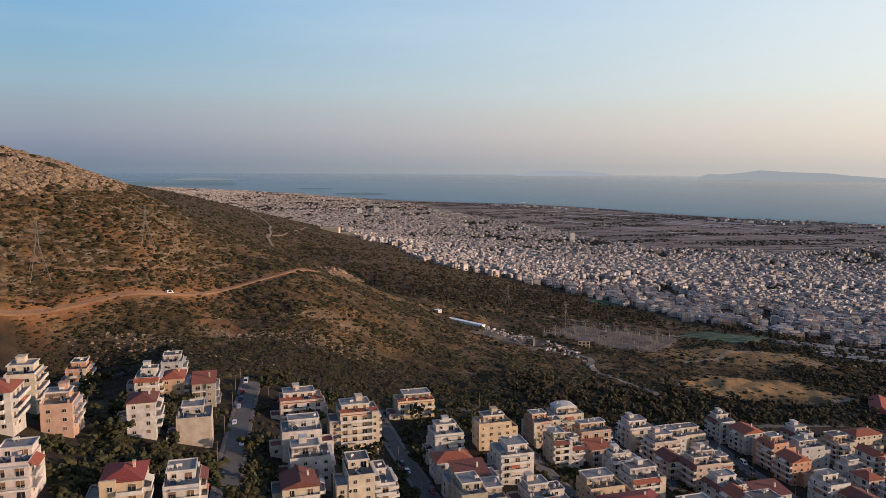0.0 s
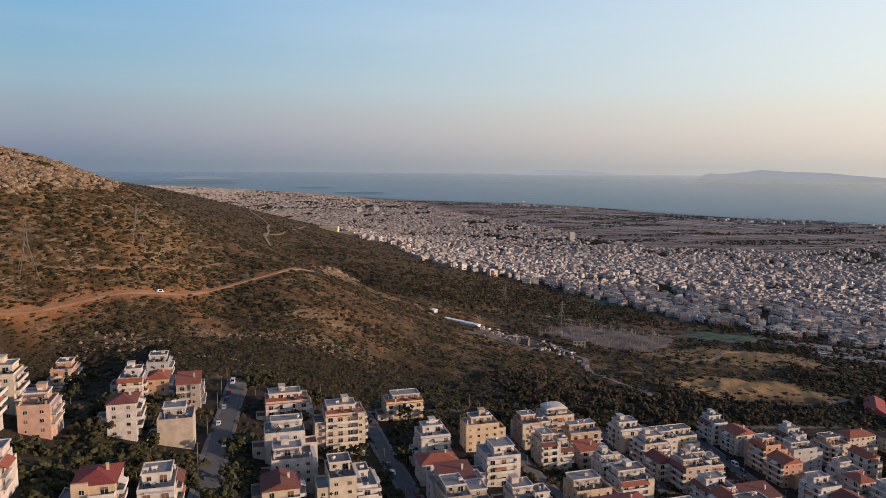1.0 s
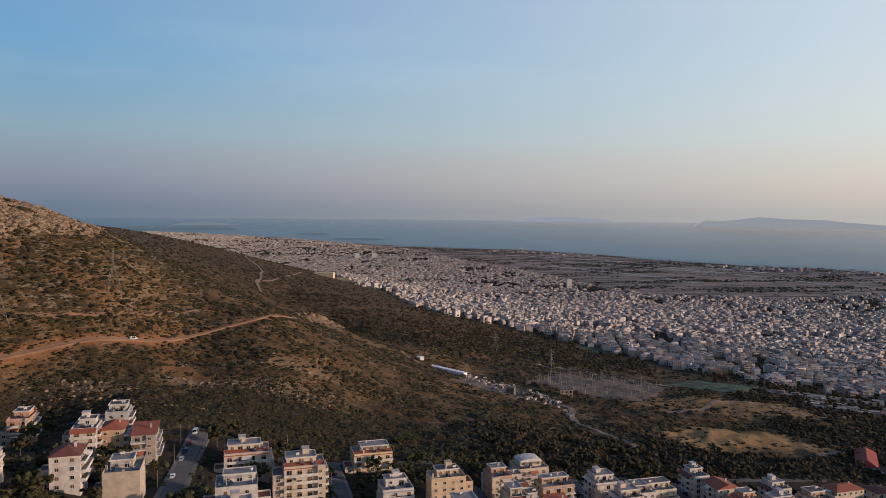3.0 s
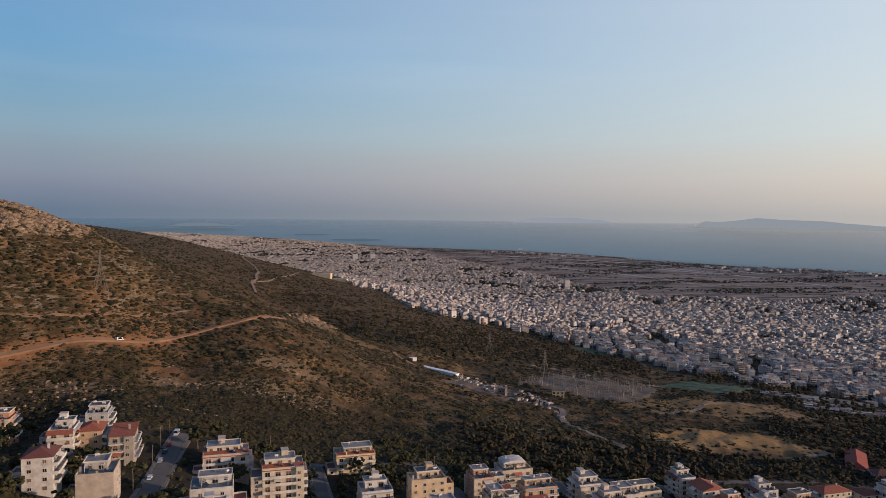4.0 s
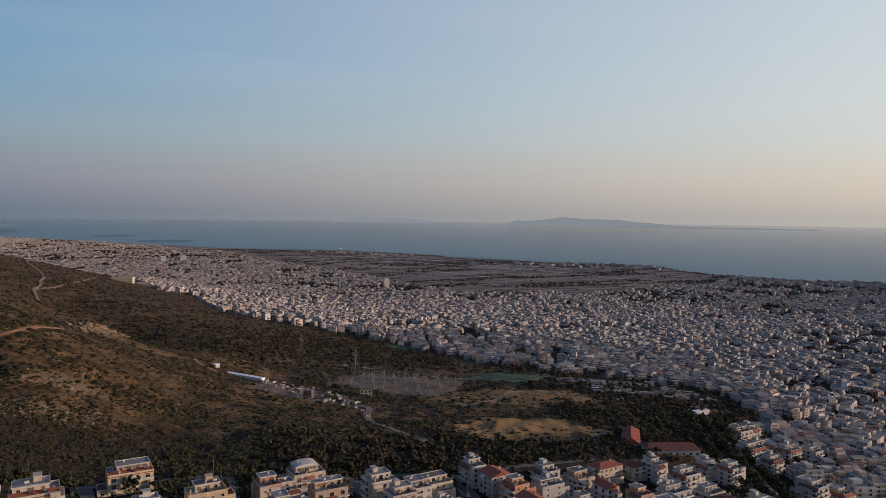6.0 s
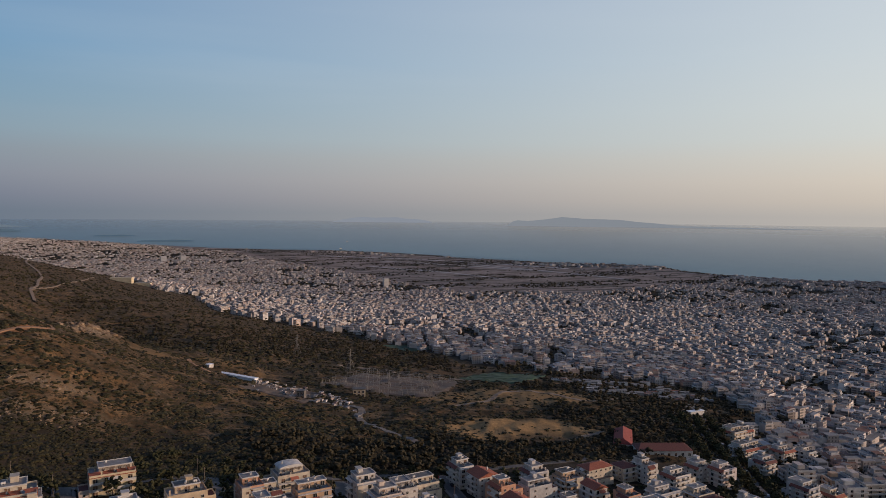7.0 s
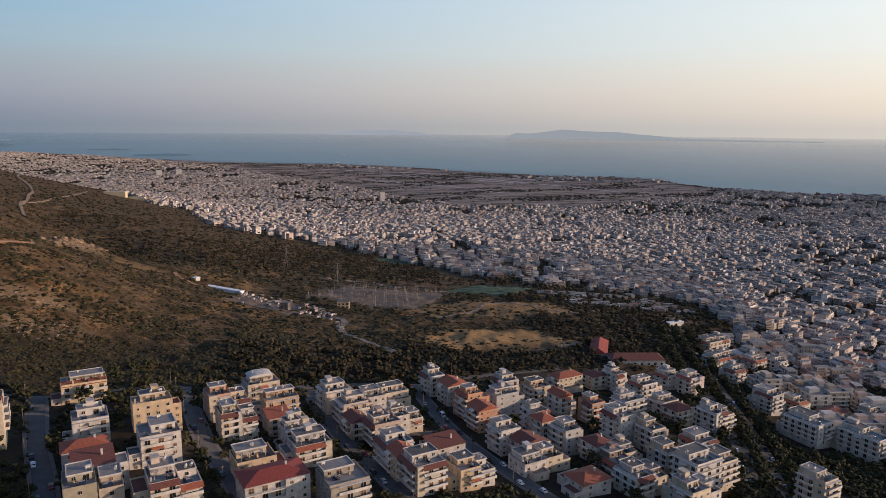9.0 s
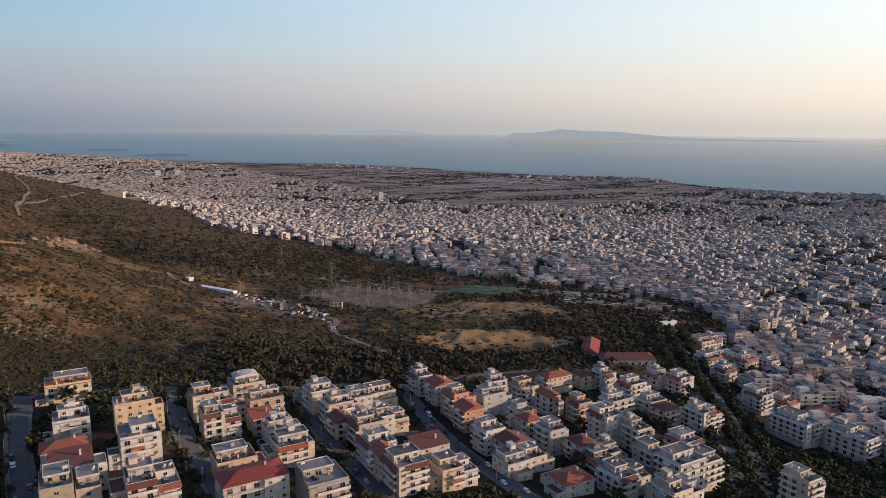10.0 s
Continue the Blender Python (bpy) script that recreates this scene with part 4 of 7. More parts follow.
apartment(-29.3, 232.9, 136.7, 9.0, 15, 5, 'cream', 'terrace', 'r')
apartment(-21.5, 236.4, 135.1, 7.0, 14, 4, 'white', 'flat', 'r')
apartment(-16.1, 361.7, 124.4, 19.6, 13, 3, 'pinkyel', 'pent', 'fr')
apartment(0.9, 300.2, 127.4, 13.2, 12, 4, 'white', 'terrace', 'fr')
apartment(3.3, 280.5, 127.1, 16.0, 11, 3, 'white', 'hip', 'r')
apartment(10.3, 262.2, 126.1, 13.3, 12, 4, 'white', 'shed', '.')
apartment(9.5, 246.6, 126.4, 9.9, 14, 4, 'olive', 'terrace', '.')
apartment(18.1, 250.4, 125.9, 7.7, 13, 3, 'sand', 'flat', '.')
apartment(28.8, 285.0, 125.3, 14.6, 14, 4, 'white', 'terrace', 'fr')
apartment(22.2, 312.6, 127.5, 15.6, 10, 4, 'yellow', 'flat', '.')
apartment(34.8, 249.3, 123.8, 9.4, 14, 4, 'pinkcream', 'terrace', 'fr')
apartment(42.9, 252.9, 123.2, 7.3, 13, 3, 'white', 'flat', 'fr')
apartment(46.9, 337.9, 119.0, 10.3, 12, 4, 'orange', 'flat', 'r')
apartment(55.8, 341.8, 117.4, 8.0, 11, 3, 'cream', 'terrace', 'r')
apartment(53.0, 316.1, 118.5, 8.9, 12, 4, 'cream', 'flat', 'fr')
apartment(60.7, 319.6, 117.3, 6.9, 11, 3, 'white', 'terrace', 'fr')
apartment(66.0, 371.7, 110.9, 16.7, 13, 4, 'cream', 'vault', 'r')
apartment(75.2, 345.7, 111.6, 16.5, 11, 4, 'ochre', 'terrace', 'r')
apartment(74.1, 327.2, 113.1, 10.1, 9, 3, 'pink', 'shed', 'fr')
apartment(82.9, 331.0, 112.1, 7.9, 8, 2, 'cream', 'terrace', 'fr')
apartment(80.1, 312.4, 113.1, 9.2, 10, 3, 'white', 'terrace', 'fr')
apartment(88.1, 315.9, 112.1, 7.1, 9, 2, 'cream', 'flat', 'fr')
apartment(64.4, 275.4, 118.6, 15.3, 13, 3, 'yellow', 'flat', '.')
apartment(71.8, 253.7, 118.3, 23.5, 14, 4, 'white', 'hipr', 'fr')
apartment(87.0, 296.2, 113.0, 15.6, 13, 3, 'white', 'flat', 'r')
apartment(96.7, 248.9, 113.9, 15.4, 15, 5, 'tan', 'terrace', 'fr')
apartment(103.7, 367.4, 105.5, 14.0, 13, 4, 'white', 'terrace', 'fl')
apartment(111.1, 347.6, 105.4, 13.3, 11, 4, 'pinkcream', 'terrace', 'fl')
apartment(111.2, 331.4, 106.2, 9.5, 12, 3, 'sand', 'gable', 'l')
apartment(124.3, 373.0, 101.1, 12.5, 13, 3, 'white', 'flat', '.')
apartment(137.5, 383.2, 98.6, 15.2, 12, 3, 'cream', 'flat', '.')
apartment(132.4, 342.7, 101.6, 10.5, 12, 3, 'white', 'terrace', 'fr')
apartment(141.5, 346.6, 100.8, 8.1, 11, 2, 'cream', 'flat', 'fr')
apartment(122.8, 321.8, 104.9, 13.3, 12, 4, 'pink', 'flat', 'l')
apartment(124.3, 296.5, 106.4, 12.4, 12, 4, 'white', 'terrace', 'l')
apartment(132.4, 274.1, 107.0, 13.6, 14, 4, 'white', 'terrace', 'fl')
apartment(125.3, 285.0, 106.7, 9.5, 10, 4, 'cream', 'gable', 'l')
apartment(167.6, 411.2, 92.9, 9.8, 13, 4, 'white', 'terrace', 'l')
apartment(175.9, 394.7, 93.0, 13.5, 13, 4, 'white', 'gable', 'l')
apartment(178.7, 366.4, 94.3, 9.5, 11, 5, 'orange', 'flat', 'l')
apartment(180.7, 349.3, 95.6, 11.8, 12, 4, 'orange', 'gable', 'l')
apartment(216.6, 415.8, 87.2, 11.4, 13, 3, 'white', 'terrace', 'fl')
apartment(201.4, 376.9, 91.2, 15.6, 11, 4, 'grey', 'flat', '.')
apartment(227.3, 391.6, 88.1, 12.7, 13, 4, 'ochre', 'flat', 'fl')
apartment(236.4, 374.6, 88.4, 9.5, 12, 4, 'white', 'gable', 'l')
apartment(150.8, 312.3, 101.4, 16.3, 12, 2, 'white', 'shed', '.')
apartment(150.5, 277.5, 104.1, 10.1, 13, 3, 'yellow', 'terrace', 'fr')
apartment(159.3, 281.3, 103.4, 7.8, 12, 2, 'white', 'flat', 'fr')
apartment(182.1, 316.8, 98.0, 11.3, 12, 4, 'white', 'terrace', 'l')
apartment(190.7, 306.4, 98.3, 13.3, 12, 3, 'pink', 'gable', 'l')
apartment(184.8, 290.5, 99.8, 12.7, 13, 2, 'white', 'flat', '.')
apartment(195.8, 294.9, 99.0, 9.9, 12, 2, 'cream', 'terrace', '.')
apartment(209.7, 345.6, 93.0, 9.5, 12, 4, 'white', 'flat', 'l')
apartment(208.3, 331.4, 94.1, 9.5, 11, 4, 'pinkcream', 'hip', 'l')
apartment(213.8, 314.7, 95.6, 9.8, 12, 4, 'grey', 'flat', 'l')
apartment(249.4, 359.8, 88.5, 9.5, 12, 4, 'orange', 'flat', 'l')
apartment(250.3, 327.9, 91.3, 11.6, 14, 5, 'white', 'terrace', 'lr')
apartment(261.7, 316.7, 90.6, 9.5, 13, 4, 'cream', 'terrace', 'l')
apartment(225.1, 302.7, 95.7, 10.7, 12, 3, 'white', 'hip', 'l')
apartment(228.3, 290.2, 95.6, 10.8, 13, 2, 'brown', 'flat', '.')
apartment(236.7, 298.7, 94.8, 8.4, 12, 2, 'cream', 'terrace', '.')
apartment(224.9, 265.2, 98.5, 11.0, 14, 3, 'white', 'terrace', 'l')
apartment(234.4, 269.2, 97.7, 8.5, 13, 2, 'cream', 'flat', 'l')
apartment(204.4, 269.0, 99.8, 15.8, 13, 2, 'white', 'hip', '.')
apartment(280.7, 302.0, 88.6, 11.4, 13, 4, 'grey', 'terrace', 'l')
apartment(259.5, 271.0, 92.6, 16.3, 14, 5, 'white', 'terrace', 'r')
apartment(273.6, 276.3, 91.1, 12.7, 13, 4, 'cream', 'flat', 'r')
apartment(239.7, 246.9, 96.4, 11.0, 13, 4, 'cream', 'terrace', '.')
apartment(249.2, 250.9, 95.5, 8.5, 12, 3, 'white', 'flat', '.')
apartment(322.9, 351.8, 79.7, 10.3, 14, 4, 'white', 'terrace', 'fl')
apartment(331.8, 355.6, 78.8, 8.0, 13, 3, 'cream', 'flat', 'fl')
apartment(354.9, 423.0, 72.5, 11.7, 12, 4, 'redtrim', 'terrace', 'fl')
apartment(345.3, 436.2, 73.4, 12.4, 12, 3, 'white', 'flat', 'l')
apartment(306.0, 401.3, 79.9, 13.4, 12, 4, 'white', 'terrace', 'l')
apartment(298.1, 425.8, 78.9, 9.5, 14, 4, 'white', 'flat', 'l')
apartment(285.2, 430.4, 80.1, 12.0, 12, 3, 'cream', 'hip', 'l')
apartment(305.3, 375.6, 81.3, 13.7, 12, 3, 'cream', 'flat', 'l')
apartment(306.9, 362.0, 81.8, 13.8, 12, 3, 'cream', 'hip', 'l')
apartment(281.3, 375.7, 84.3, 16.3, 12, 3, 'grey', 'flat', 'l')
apartment(256.6, 294.0, 92.6, 9.5, 13, 3, 'cream', 'terrace', 'l')
apartment(263.1, 428.3, 82.1, 20.2, 12, 3, 'cream', 'hip', '.')
apartment(305.6, 249.6, 85.8, 9.5, 13, 6, 'cream', 'terrace', 'fl')
apartment(406.3, 325.1, 68.5, 11.1, 24, 4, 'white', 'terrace', 'fl')
apartment(415.9, 329.1, 67.8, 8.6, 23, 3, 'cream', 'flat', 'fl')
apartment(386.3, 347.3, 70.0, 14.3, 22, 4, 'white', 'terrace', 'l')
apartment(397.6, 396.9, 66.8, 11.5, 16, 4, 'grey', 'terrace', 'fl')
apartment(418.0, 395.9, 63.3, 9.5, 13, 3, 'cream', 'flat', 'l')
apartment(418.0, 461.5, 63.0, 11.6, 12, 3, 'white', 'flat', 'l')
apartment(431.6, 503.0, 61.3, 15.3, 16, 2, 'white', 'terrace', 'fl')
apartment(444.8, 508.0, 60.3, 11.9, 15, 2, 'cream', 'flat', 'fl')
apartment(460.7, 556.0, 57.3, 16.3, 16, 2, 'cream', 'flat', 'fl')
apartment(474.8, 561.3, 56.3, 12.7, 15, 2, 'white', 'terrace', 'fl')
apartment(465.3, 377.8, 58.0, 9.5, 14, 3, 'sand', 'flat', 'l')
apartment(436.0, 383.9, 60.5, 30.0, 13, 2, 'pinkcream', 'hip', '.')
apartment(485.9, 496.2, 53.5, 9.5, 13, 3, 'white', 'terrace', 'l')
apartment(462.0, 494.5, 56.9, 13.5, 12, 3, 'white', 'terrace', 'l')


# ---- roads and paths ----
def along(points, step=3.0):
    """Points at even steps on a smooth line through the given ones, with the direction across."""
    p = [Vector(q) for q in points]
    out = []
    for i in range(len(p) - 1):
        a, b, c, d = p[max(i - 1, 0)], p[i], p[i + 1], p[min(i + 2, len(p) - 1)]
        n = max(1, int((c - b).length / step))
        for k in range(n):
            s = k / n
            out.append(0.5 * (2 * b + (c - a) * s + (2 * a - 5 * b + 4 * c - d) * s * s + (3 * b - a - 3 * c + d) * s ** 3))
    out.append(p[-1])
    line = np.array([[v.x, v.y] for v in out])
    t = np.gradient(line, axis=0)
    t /= np.linalg.norm(t, axis=1)[:, None]
    return line, np.stack([t[:, 1], -t[:, 0]], -1)


def strip(name, points, width, material, label, category, offset=0.0, lift=0.3, step=3.0, wobble=0.0):
    line, across = along(points, step)
    n = len(line)
    edge = 1 + wobble * (lumps(line[:, 0], line[:, 1], 12, 51) - 0.5)
    cols = []
    mid = ground_z(line[:, 0] + across[:, 0] * offset, line[:, 1] + across[:, 1] * offset)
    for s, dz in ((-0.5, -2.5), (-0.49, 0.0), (-0.2, 0.05), (0.2, 0.05), (0.49, 0.0), (0.5, -2.5)):
        q = line + across * (offset + s * width * edge)[:, None]
        g = ground_z(q[:, 0], q[:, 1])
        z = np.maximum(g, 0.5 * g + 0.5 * mid) + lift + dz
        cols.append(np.stack(drawn(q[:, 0], q[:, 1], z)[:3], -1))
    i = np.arange(n - 1)[None] + np.arange(5)[:, None] * n
    faces = np.stack([i, i + 1, i + n + 1, i + n], -1).reshape(-1, 4)[:, ::-1]
    me = fast_mesh(name, np.concatenate(cols), faces, [material])
    return tagged(new(name, me), label, category, kind="structure")


STREETS = [[(-97, 345), (-84, 279), (-69, 215), (-45, 120)], [(-38, 366), (-21, 306), (-6, 262), (18, 185)], [(27, 378), (42, 311), (59, 262), (82, 185)],
           [(92, 402), (100, 343), (112, 300), (136, 225)], [(158, 430), (162, 358), (171, 306), (192, 230)]]
for s in STREETS:
    strip("road", s, 6.5, ASPHALT, "narrow worn asphalt street between apartment houses", "street")
    for side in (-4.1, 4.1):
        strip("pavement", s, 1.6, CONCRETE, "narrow grey concrete pavement with a kerb", "pavement", side, 0.42)
strip("road", [(-60, 362), (-38, 366), (1, 377), (32, 384), (91, 408), (158, 436), (230, 462), (280, 476)], 5.5, ASPHALT, "asphalt lane along the foot of the hill", "street")
strip("road", [(100, 318), (139, 338), (166, 345)], 5.0, ASPHALT, "short asphalt cross street", "street")
strip("road", [(275, 225), (297, 270), (334, 332), (381, 436), (426, 542), (458, 612), (520, 700)], 9.0, ASPHALT, "asphalt boulevard lined with trees", "street", -5.5)
strip("road", [(275, 225), (297, 270), (334, 332), (381, 436), (426, 542), (458, 612), (520, 700)], 9.0, ASPHALT, "asphalt boulevard lined with trees", "street", 7.0)
strip("road", [(-262, 300), (-230, 318), (-212, 338), (-211, 356), (-196, 370), (-168, 372)], 5.0, ASPHALT, "asphalt lane climbing to the top houses", "street")
strip("dirt_road", HILL_ROAD, 2.8, DIRT, "orange dirt road cut along the hillside", "dirt road", lift=0.7, wobble=0.5)
strip("dirt_road", [(-250, 440), (-215, 470), (-190, 520), (-170, 560)], 1.8, DIRT, "overgrown dirt track on the hillside", "dirt track", lift=0.3, wobble=1.0)
strip("dirt_road", [(-600, 2180), (-553, 2019), (-465, 1799), (-395, 1590), (-369, 1478), (-340, 1370), (-329, 1299), (-291, 1191)], 4.5, PATH, "pale winding dirt track on a far hillside", "dirt track", lift=1.3, step=4, wobble=0.4)
strip("dirt_road", [(-329, 1299), (-325, 1400), (-337, 1512), (-365, 1760), (-400, 2043)], 2.6, PATH, "pale dirt track branching off on a far hillside", "dirt track", lift=1.2, step=5)
for (b0, d0), (b1, d1), w in (((4, 5300), (24, 4250), 45), ((9, 4700), (21, 4050), 30), ((12, 4000), (19, 3300), 26), ((16, 4500), (29, 3500), 30), ((8, 4250), (15, 3700), 22)):
    ends = [(CENTRE.x + math.sin(radians(b0 + (b1 - b0) * s)) * (d0 + (d1 - d0) * s), math.cos(radians(b0 + (b1 - b0) * s)) * (d0 + (d1 - d0) * s)) for s in (0.0, 0.33, 0.67, 1.0)]
    strip("runway", ends, w, RUNWAY, "pale concrete runway on the dry coastal plain", "runway", lift=1.5, step=60)
strip("dirt_road", [(-30, 800), (-20, 770), (2, 758)], 5.0, DIRT, "short bare dirt ramp", "dirt track", wobble=0.8)
strip("dirt_road", [(225, 652), (260, 668), (295, 712), (329, 718), (374, 670), (420, 690)], 5.0, PATH, "pale curved dirt track round a dry field", "dirt track", wobble=0.3)
strip("dirt_road", [(262, 505), (323, 548), (399, 592), (497, 674)], 4.0, PATH, "straight pale dirt track behind the school", "dirt track", wobble=0.3)
strip("dirt_road", [(170, 505), (141, 565), (128, 600), (134, 640), (90, 660), (60, 690)], 6.0, CONCRETE, "grey yard road in the valley", "dirt track", wobble=0.4)
strip("dirt_road", [(140, 930), (190, 890), (240, 840), (285, 800)], 6.0, PATH, "pale track beside the substation", "dirt track", wobble=0.3)


# ---- lower wings beside the houses, where there is room ----
def crowded(m, x0, x1, y0, y1, own):
    for u in (x0, (x0 + x1) / 2, x1):
        for v in (y0, (y0 + y1) / 2, y1):
            p = m @ Vector((u, v, 0))
            if np.min(np.hypot(LANES[:, 0] - p.x, LANES[:, 1] - p.y)) < 5.4:
                return True
            for other, w, d, *_ in HOMES:
                if other is not own:
                    q = other.matrix_basis.inverted() @ p
                    if abs(q.x) < w / 2 + 2.2 and abs(q.y) < d / 2 + 2.2:
                        return True
    return False


def wing(house, w, d, storeys, wall, side, reach, share_of):
    rng = random.Random(int(w * 100 + d * 10 + house.matrix_basis.translation.x))
    x0, x1, y0, y1 = {"r": (w / 2, w / 2 + reach, -d * share_of / 2, d * share_of / 2), "l": (-w / 2 - reach, -w / 2, -d * share_of / 2, d * share_of / 2),
                      "f": (-w * share_of / 2, w * share_of / 2, -d / 2 - reach, -d / 2), "b": (-w * share_of / 2, w * share_of / 2, d / 2, d / 2 + reach)}[side]
    shift = rng.choice((-1, 0, 1)) * (1 - share_of) * (d if side in "rl" else w) * 0.45
    x0, x1, y0, y1 = (x0, x1, y0 + shift, y1 + shift) if side in "rl" else (x0 + shift, x1 + shift, y0, y1)
    if crowded(house.matrix_basis, x0, x1, y0, y1, house):
        return False
    n = max(1, storeys - rng.choice((1, 1, 2)))
    H = n * FLOOR
    bm = bmesh.new()
    tray(bm, x0, x1, y0, y1, -9, H + 0.8, 0.2, 0.7)
    ob = part("wing", bm, [WALLS[rng.choice((wall, wall, "white", "cream", "pinkcream"))], rng.choice((SCREED, SCREED_PALE, TILES_DARK))], house)
    for s in range(n):
        at = pose((x0 + x1) / 2, y0, s * FLOOR + 0.9)
        share("window", rng.choice(WINDOWS), ob, at)
        if side == "r":
            share("balcony_door", rng.choice(DOORS), ob, pose(x1, (y0 + y1) / 2, s * FLOOR + 0.12, 0, 0, 90))
        elif side == "l":
            share("balcony_door", rng.choice(DOORS), ob, pose(x0, (y0 + y1) / 2, s * FLOOR + 0.12, 0, 0, -90))
    return True


LANES = np.concatenate([along(s)[0] for s in STREETS + [[(-60, 362), (-38, 366), (1, 377), (32, 384), (91, 408), (158, 436), (230, 462), (280, 476)], [(100, 318), (139, 338), (166, 345)]]]
                       + [along([(275, 225), (297, 270), (334, 332), (381, 436), (426, 542), (458, 612)])[0] + o for o in (-6, 6)])
for k, home in enumerate(HOMES):
    pick = random.Random(k * 13)
    order = ["r", "l", "f", "b"]
    pick.shuffle(order)
    made = 0
    for side in order:
        if made < 2 and side not in home[5] and not (side == "f" and home[0].matrix_basis.translation.x < -60) and wing(*home[:5], side, pick.uniform(3.0, 5.0), pick.uniform(0.5, 0.85)):
            made += 1


# ---- flat yards ----
def yard(name, cx, cy, hx, hy, turn, material, label, category, lift=0.4, n=14):
    c, s = math.cos(radians(turn)), math.sin(radians(turn))
    u, v = np.meshgrid(np.linspace(-hx, hx, n), np.linspace(-hy, hy, n))
    edge = 1 + 0.12 * (lumps(u + cx, v + cy, 20, 61) - 0.5)
    u, v = u * edge, v * edge
    x, y = cx + u * c - v * s, cy + u * s + v * c
    z = ground_z(x, y) + lift
    z[0], z[-1], z[:, 0], z[:, -1] = z[0] - 1.5, z[-1] - 1.5, z[:, 0] - 1.5, z[:, -1] - 1.5
    i = np.arange(n - 1)[:, None] * n + np.arange(n - 1)[None]
    me = fast_mesh(name, np.stack([x, y, z], -1).reshape(-1, 3), np.stack([i, i + 1, i + n + 1, i + n], -1).reshape(-1, 4), [material])
    return tagged(new(name, me), label, category, kind="structure")


yard("gravel_yard", 190, 775, 64, 62, -32, GRAVEL, "pale gravel yard of an electrical substation", "yard", 0.9, 24)
yard("sports_field", 345, 850, 40, 66, -38, TURF, "dark green sports field", "sports field", 0.9, 24)
yard("sports_field", 300, 1235, 34, 50, -60, TURF, "dark green sports field beside a low grandstand", "sports field", 0.9)
yard("gravel_yard", 68, 690, 40, 26, -35, GRAVEL, "stony scrap yard in the valley", "yard", 0.7, 20)


# ---- mid-distance houses of the city ----
def mid_house(w, d, storeys, wall, seed):
    rng = random.Random(seed)
    house = new("apartment_block")
    tagged(house, f"{WORDS[wall]} {storeys}-storey city apartment block with banded balconies", "apartment house", "apartment blocks in the city")
    H = storeys * FLOOR
    bm = bmesh.new()
    block(bm, -w / 2, w / 2, -d / 2, d / 2, -7, H)
    part("wall", bm, WALLS[wall], house)
    bm = bmesh.new()
    block(bm, -w / 2 + 0.2, w / 2 - 0.2, -d / 2 + 0.2, d / 2 - 0.2, H, H + 0.15)
    part("roof_deck", bm, rng.choice((SCREED, SCREED_PALE)), house)
    bm = bmesh.new()
    for x0, x1, y0, y1 in ((-w / 2, w / 2, -d / 2, -d / 2 + 0.2), (-w / 2, w / 2, d / 2 - 0.2, d / 2), (-w / 2, -w / 2 + 0.2, -d / 2 + 0.2, d / 2 - 0.2), (w / 2 - 0.2, w / 2, -d / 2 + 0.2, d / 2 - 0.2)):
        block(bm, x0, x1, y0, y1, H, H + 0.9)
    part("parapet", bm, SLAB, house)
    bm = bmesh.new()
    block(bm, -w * rng.uniform(0.1, 0.4), w * rng.uniform(0.05, 0.35), -d * rng.uniform(-0.05, 0.2), d * 0.4, H + 0.15, H + 2.9)
    part("penthouse", bm, WALLS[wall], house)
    solar_heater(pose(w * 0.32, -d * 0.25, H + 0.15), house)
    sides = side_frames(w, d)
    for s in range(1, storeys):
        balcony(house, sides["f"][0] @ pose(0, 0, s * FLOOR), w, 1.5, 0, 0)
        balcony(house, sides["l"][0] @ pose(0, 0, s * FLOOR), d * 0.6, 1.4, 0, 0)
    for s in range(storeys):
        for key, n in (("f", 2), ("l", 2)):
            base, length = sides[key]
            for k in range(n):
                share("balcony_door", DOORS[(s + k) % 3], house, base @ pose(-length / 2 + (k + 0.5) * length / n, 0, s * FLOOR + 0.12))
    return house


CITY_TURN = 26.0


def city_cells(seed):
    """House plots: districts with street grids of their own turn, two plots deep, with narrow streets between the blocks."""
    rng = np.random.default_rng(seed)
    centres = rng.uniform((-3600, 200), (5200, 9800), (46, 2))
    turns = rng.uniform(-45, 45, 46)
    turns[np.argmin(np.hypot(centres[:, 0] - 600, centres[:, 1] - 600))] = CITY_TURN
    X, Y, T = [], [], []
    for q in range(46):
        c, s = math.cos(radians(turns[q])), math.sin(radians(turns[q]))
        i, j = np.meshgrid(np.arange(-90, 90), np.arange(-90, 90))
        i, j = i.ravel(), j.ravel()
        u = i * 16.0 + np.floor(i / 2) * 8.0 + (hash2(i, j, seed + q) - 0.5) * 5
        v = j * 15.5 + np.floor(j / 5) * 8.0 + (hash2(j, i, seed + q) - 0.5) * 6
        x, y = centres[q, 0] + u * c - v * s, centres[q, 1] + u * s + v * c
        ok = (y > 0) & (y < 10500) & (city(x, y) > 0.5)
        b, d = polar(x, y)
        ok &= (b > -34) & (b < 58) & (d > 330) & (hash2(i, j, 77) < np.where(d > 5000, 0.42, 1.0))
        x, y = x[ok], y[ok]
        own = np.argmin(np.hypot(centres[:, 0][:, None] - x[None] + 60 * (lumps(x, y, 200, 7) - 0.5)[None], centres[:, 1][:, None] - y[None]), axis=0) == q
        X.append(x[own])
        Y.append(y[own])
        T.append(np.full(int(own.sum()), radians(turns[q])))
    return np.concatenate(X), np.concatenate(Y), np.concatenate(T)


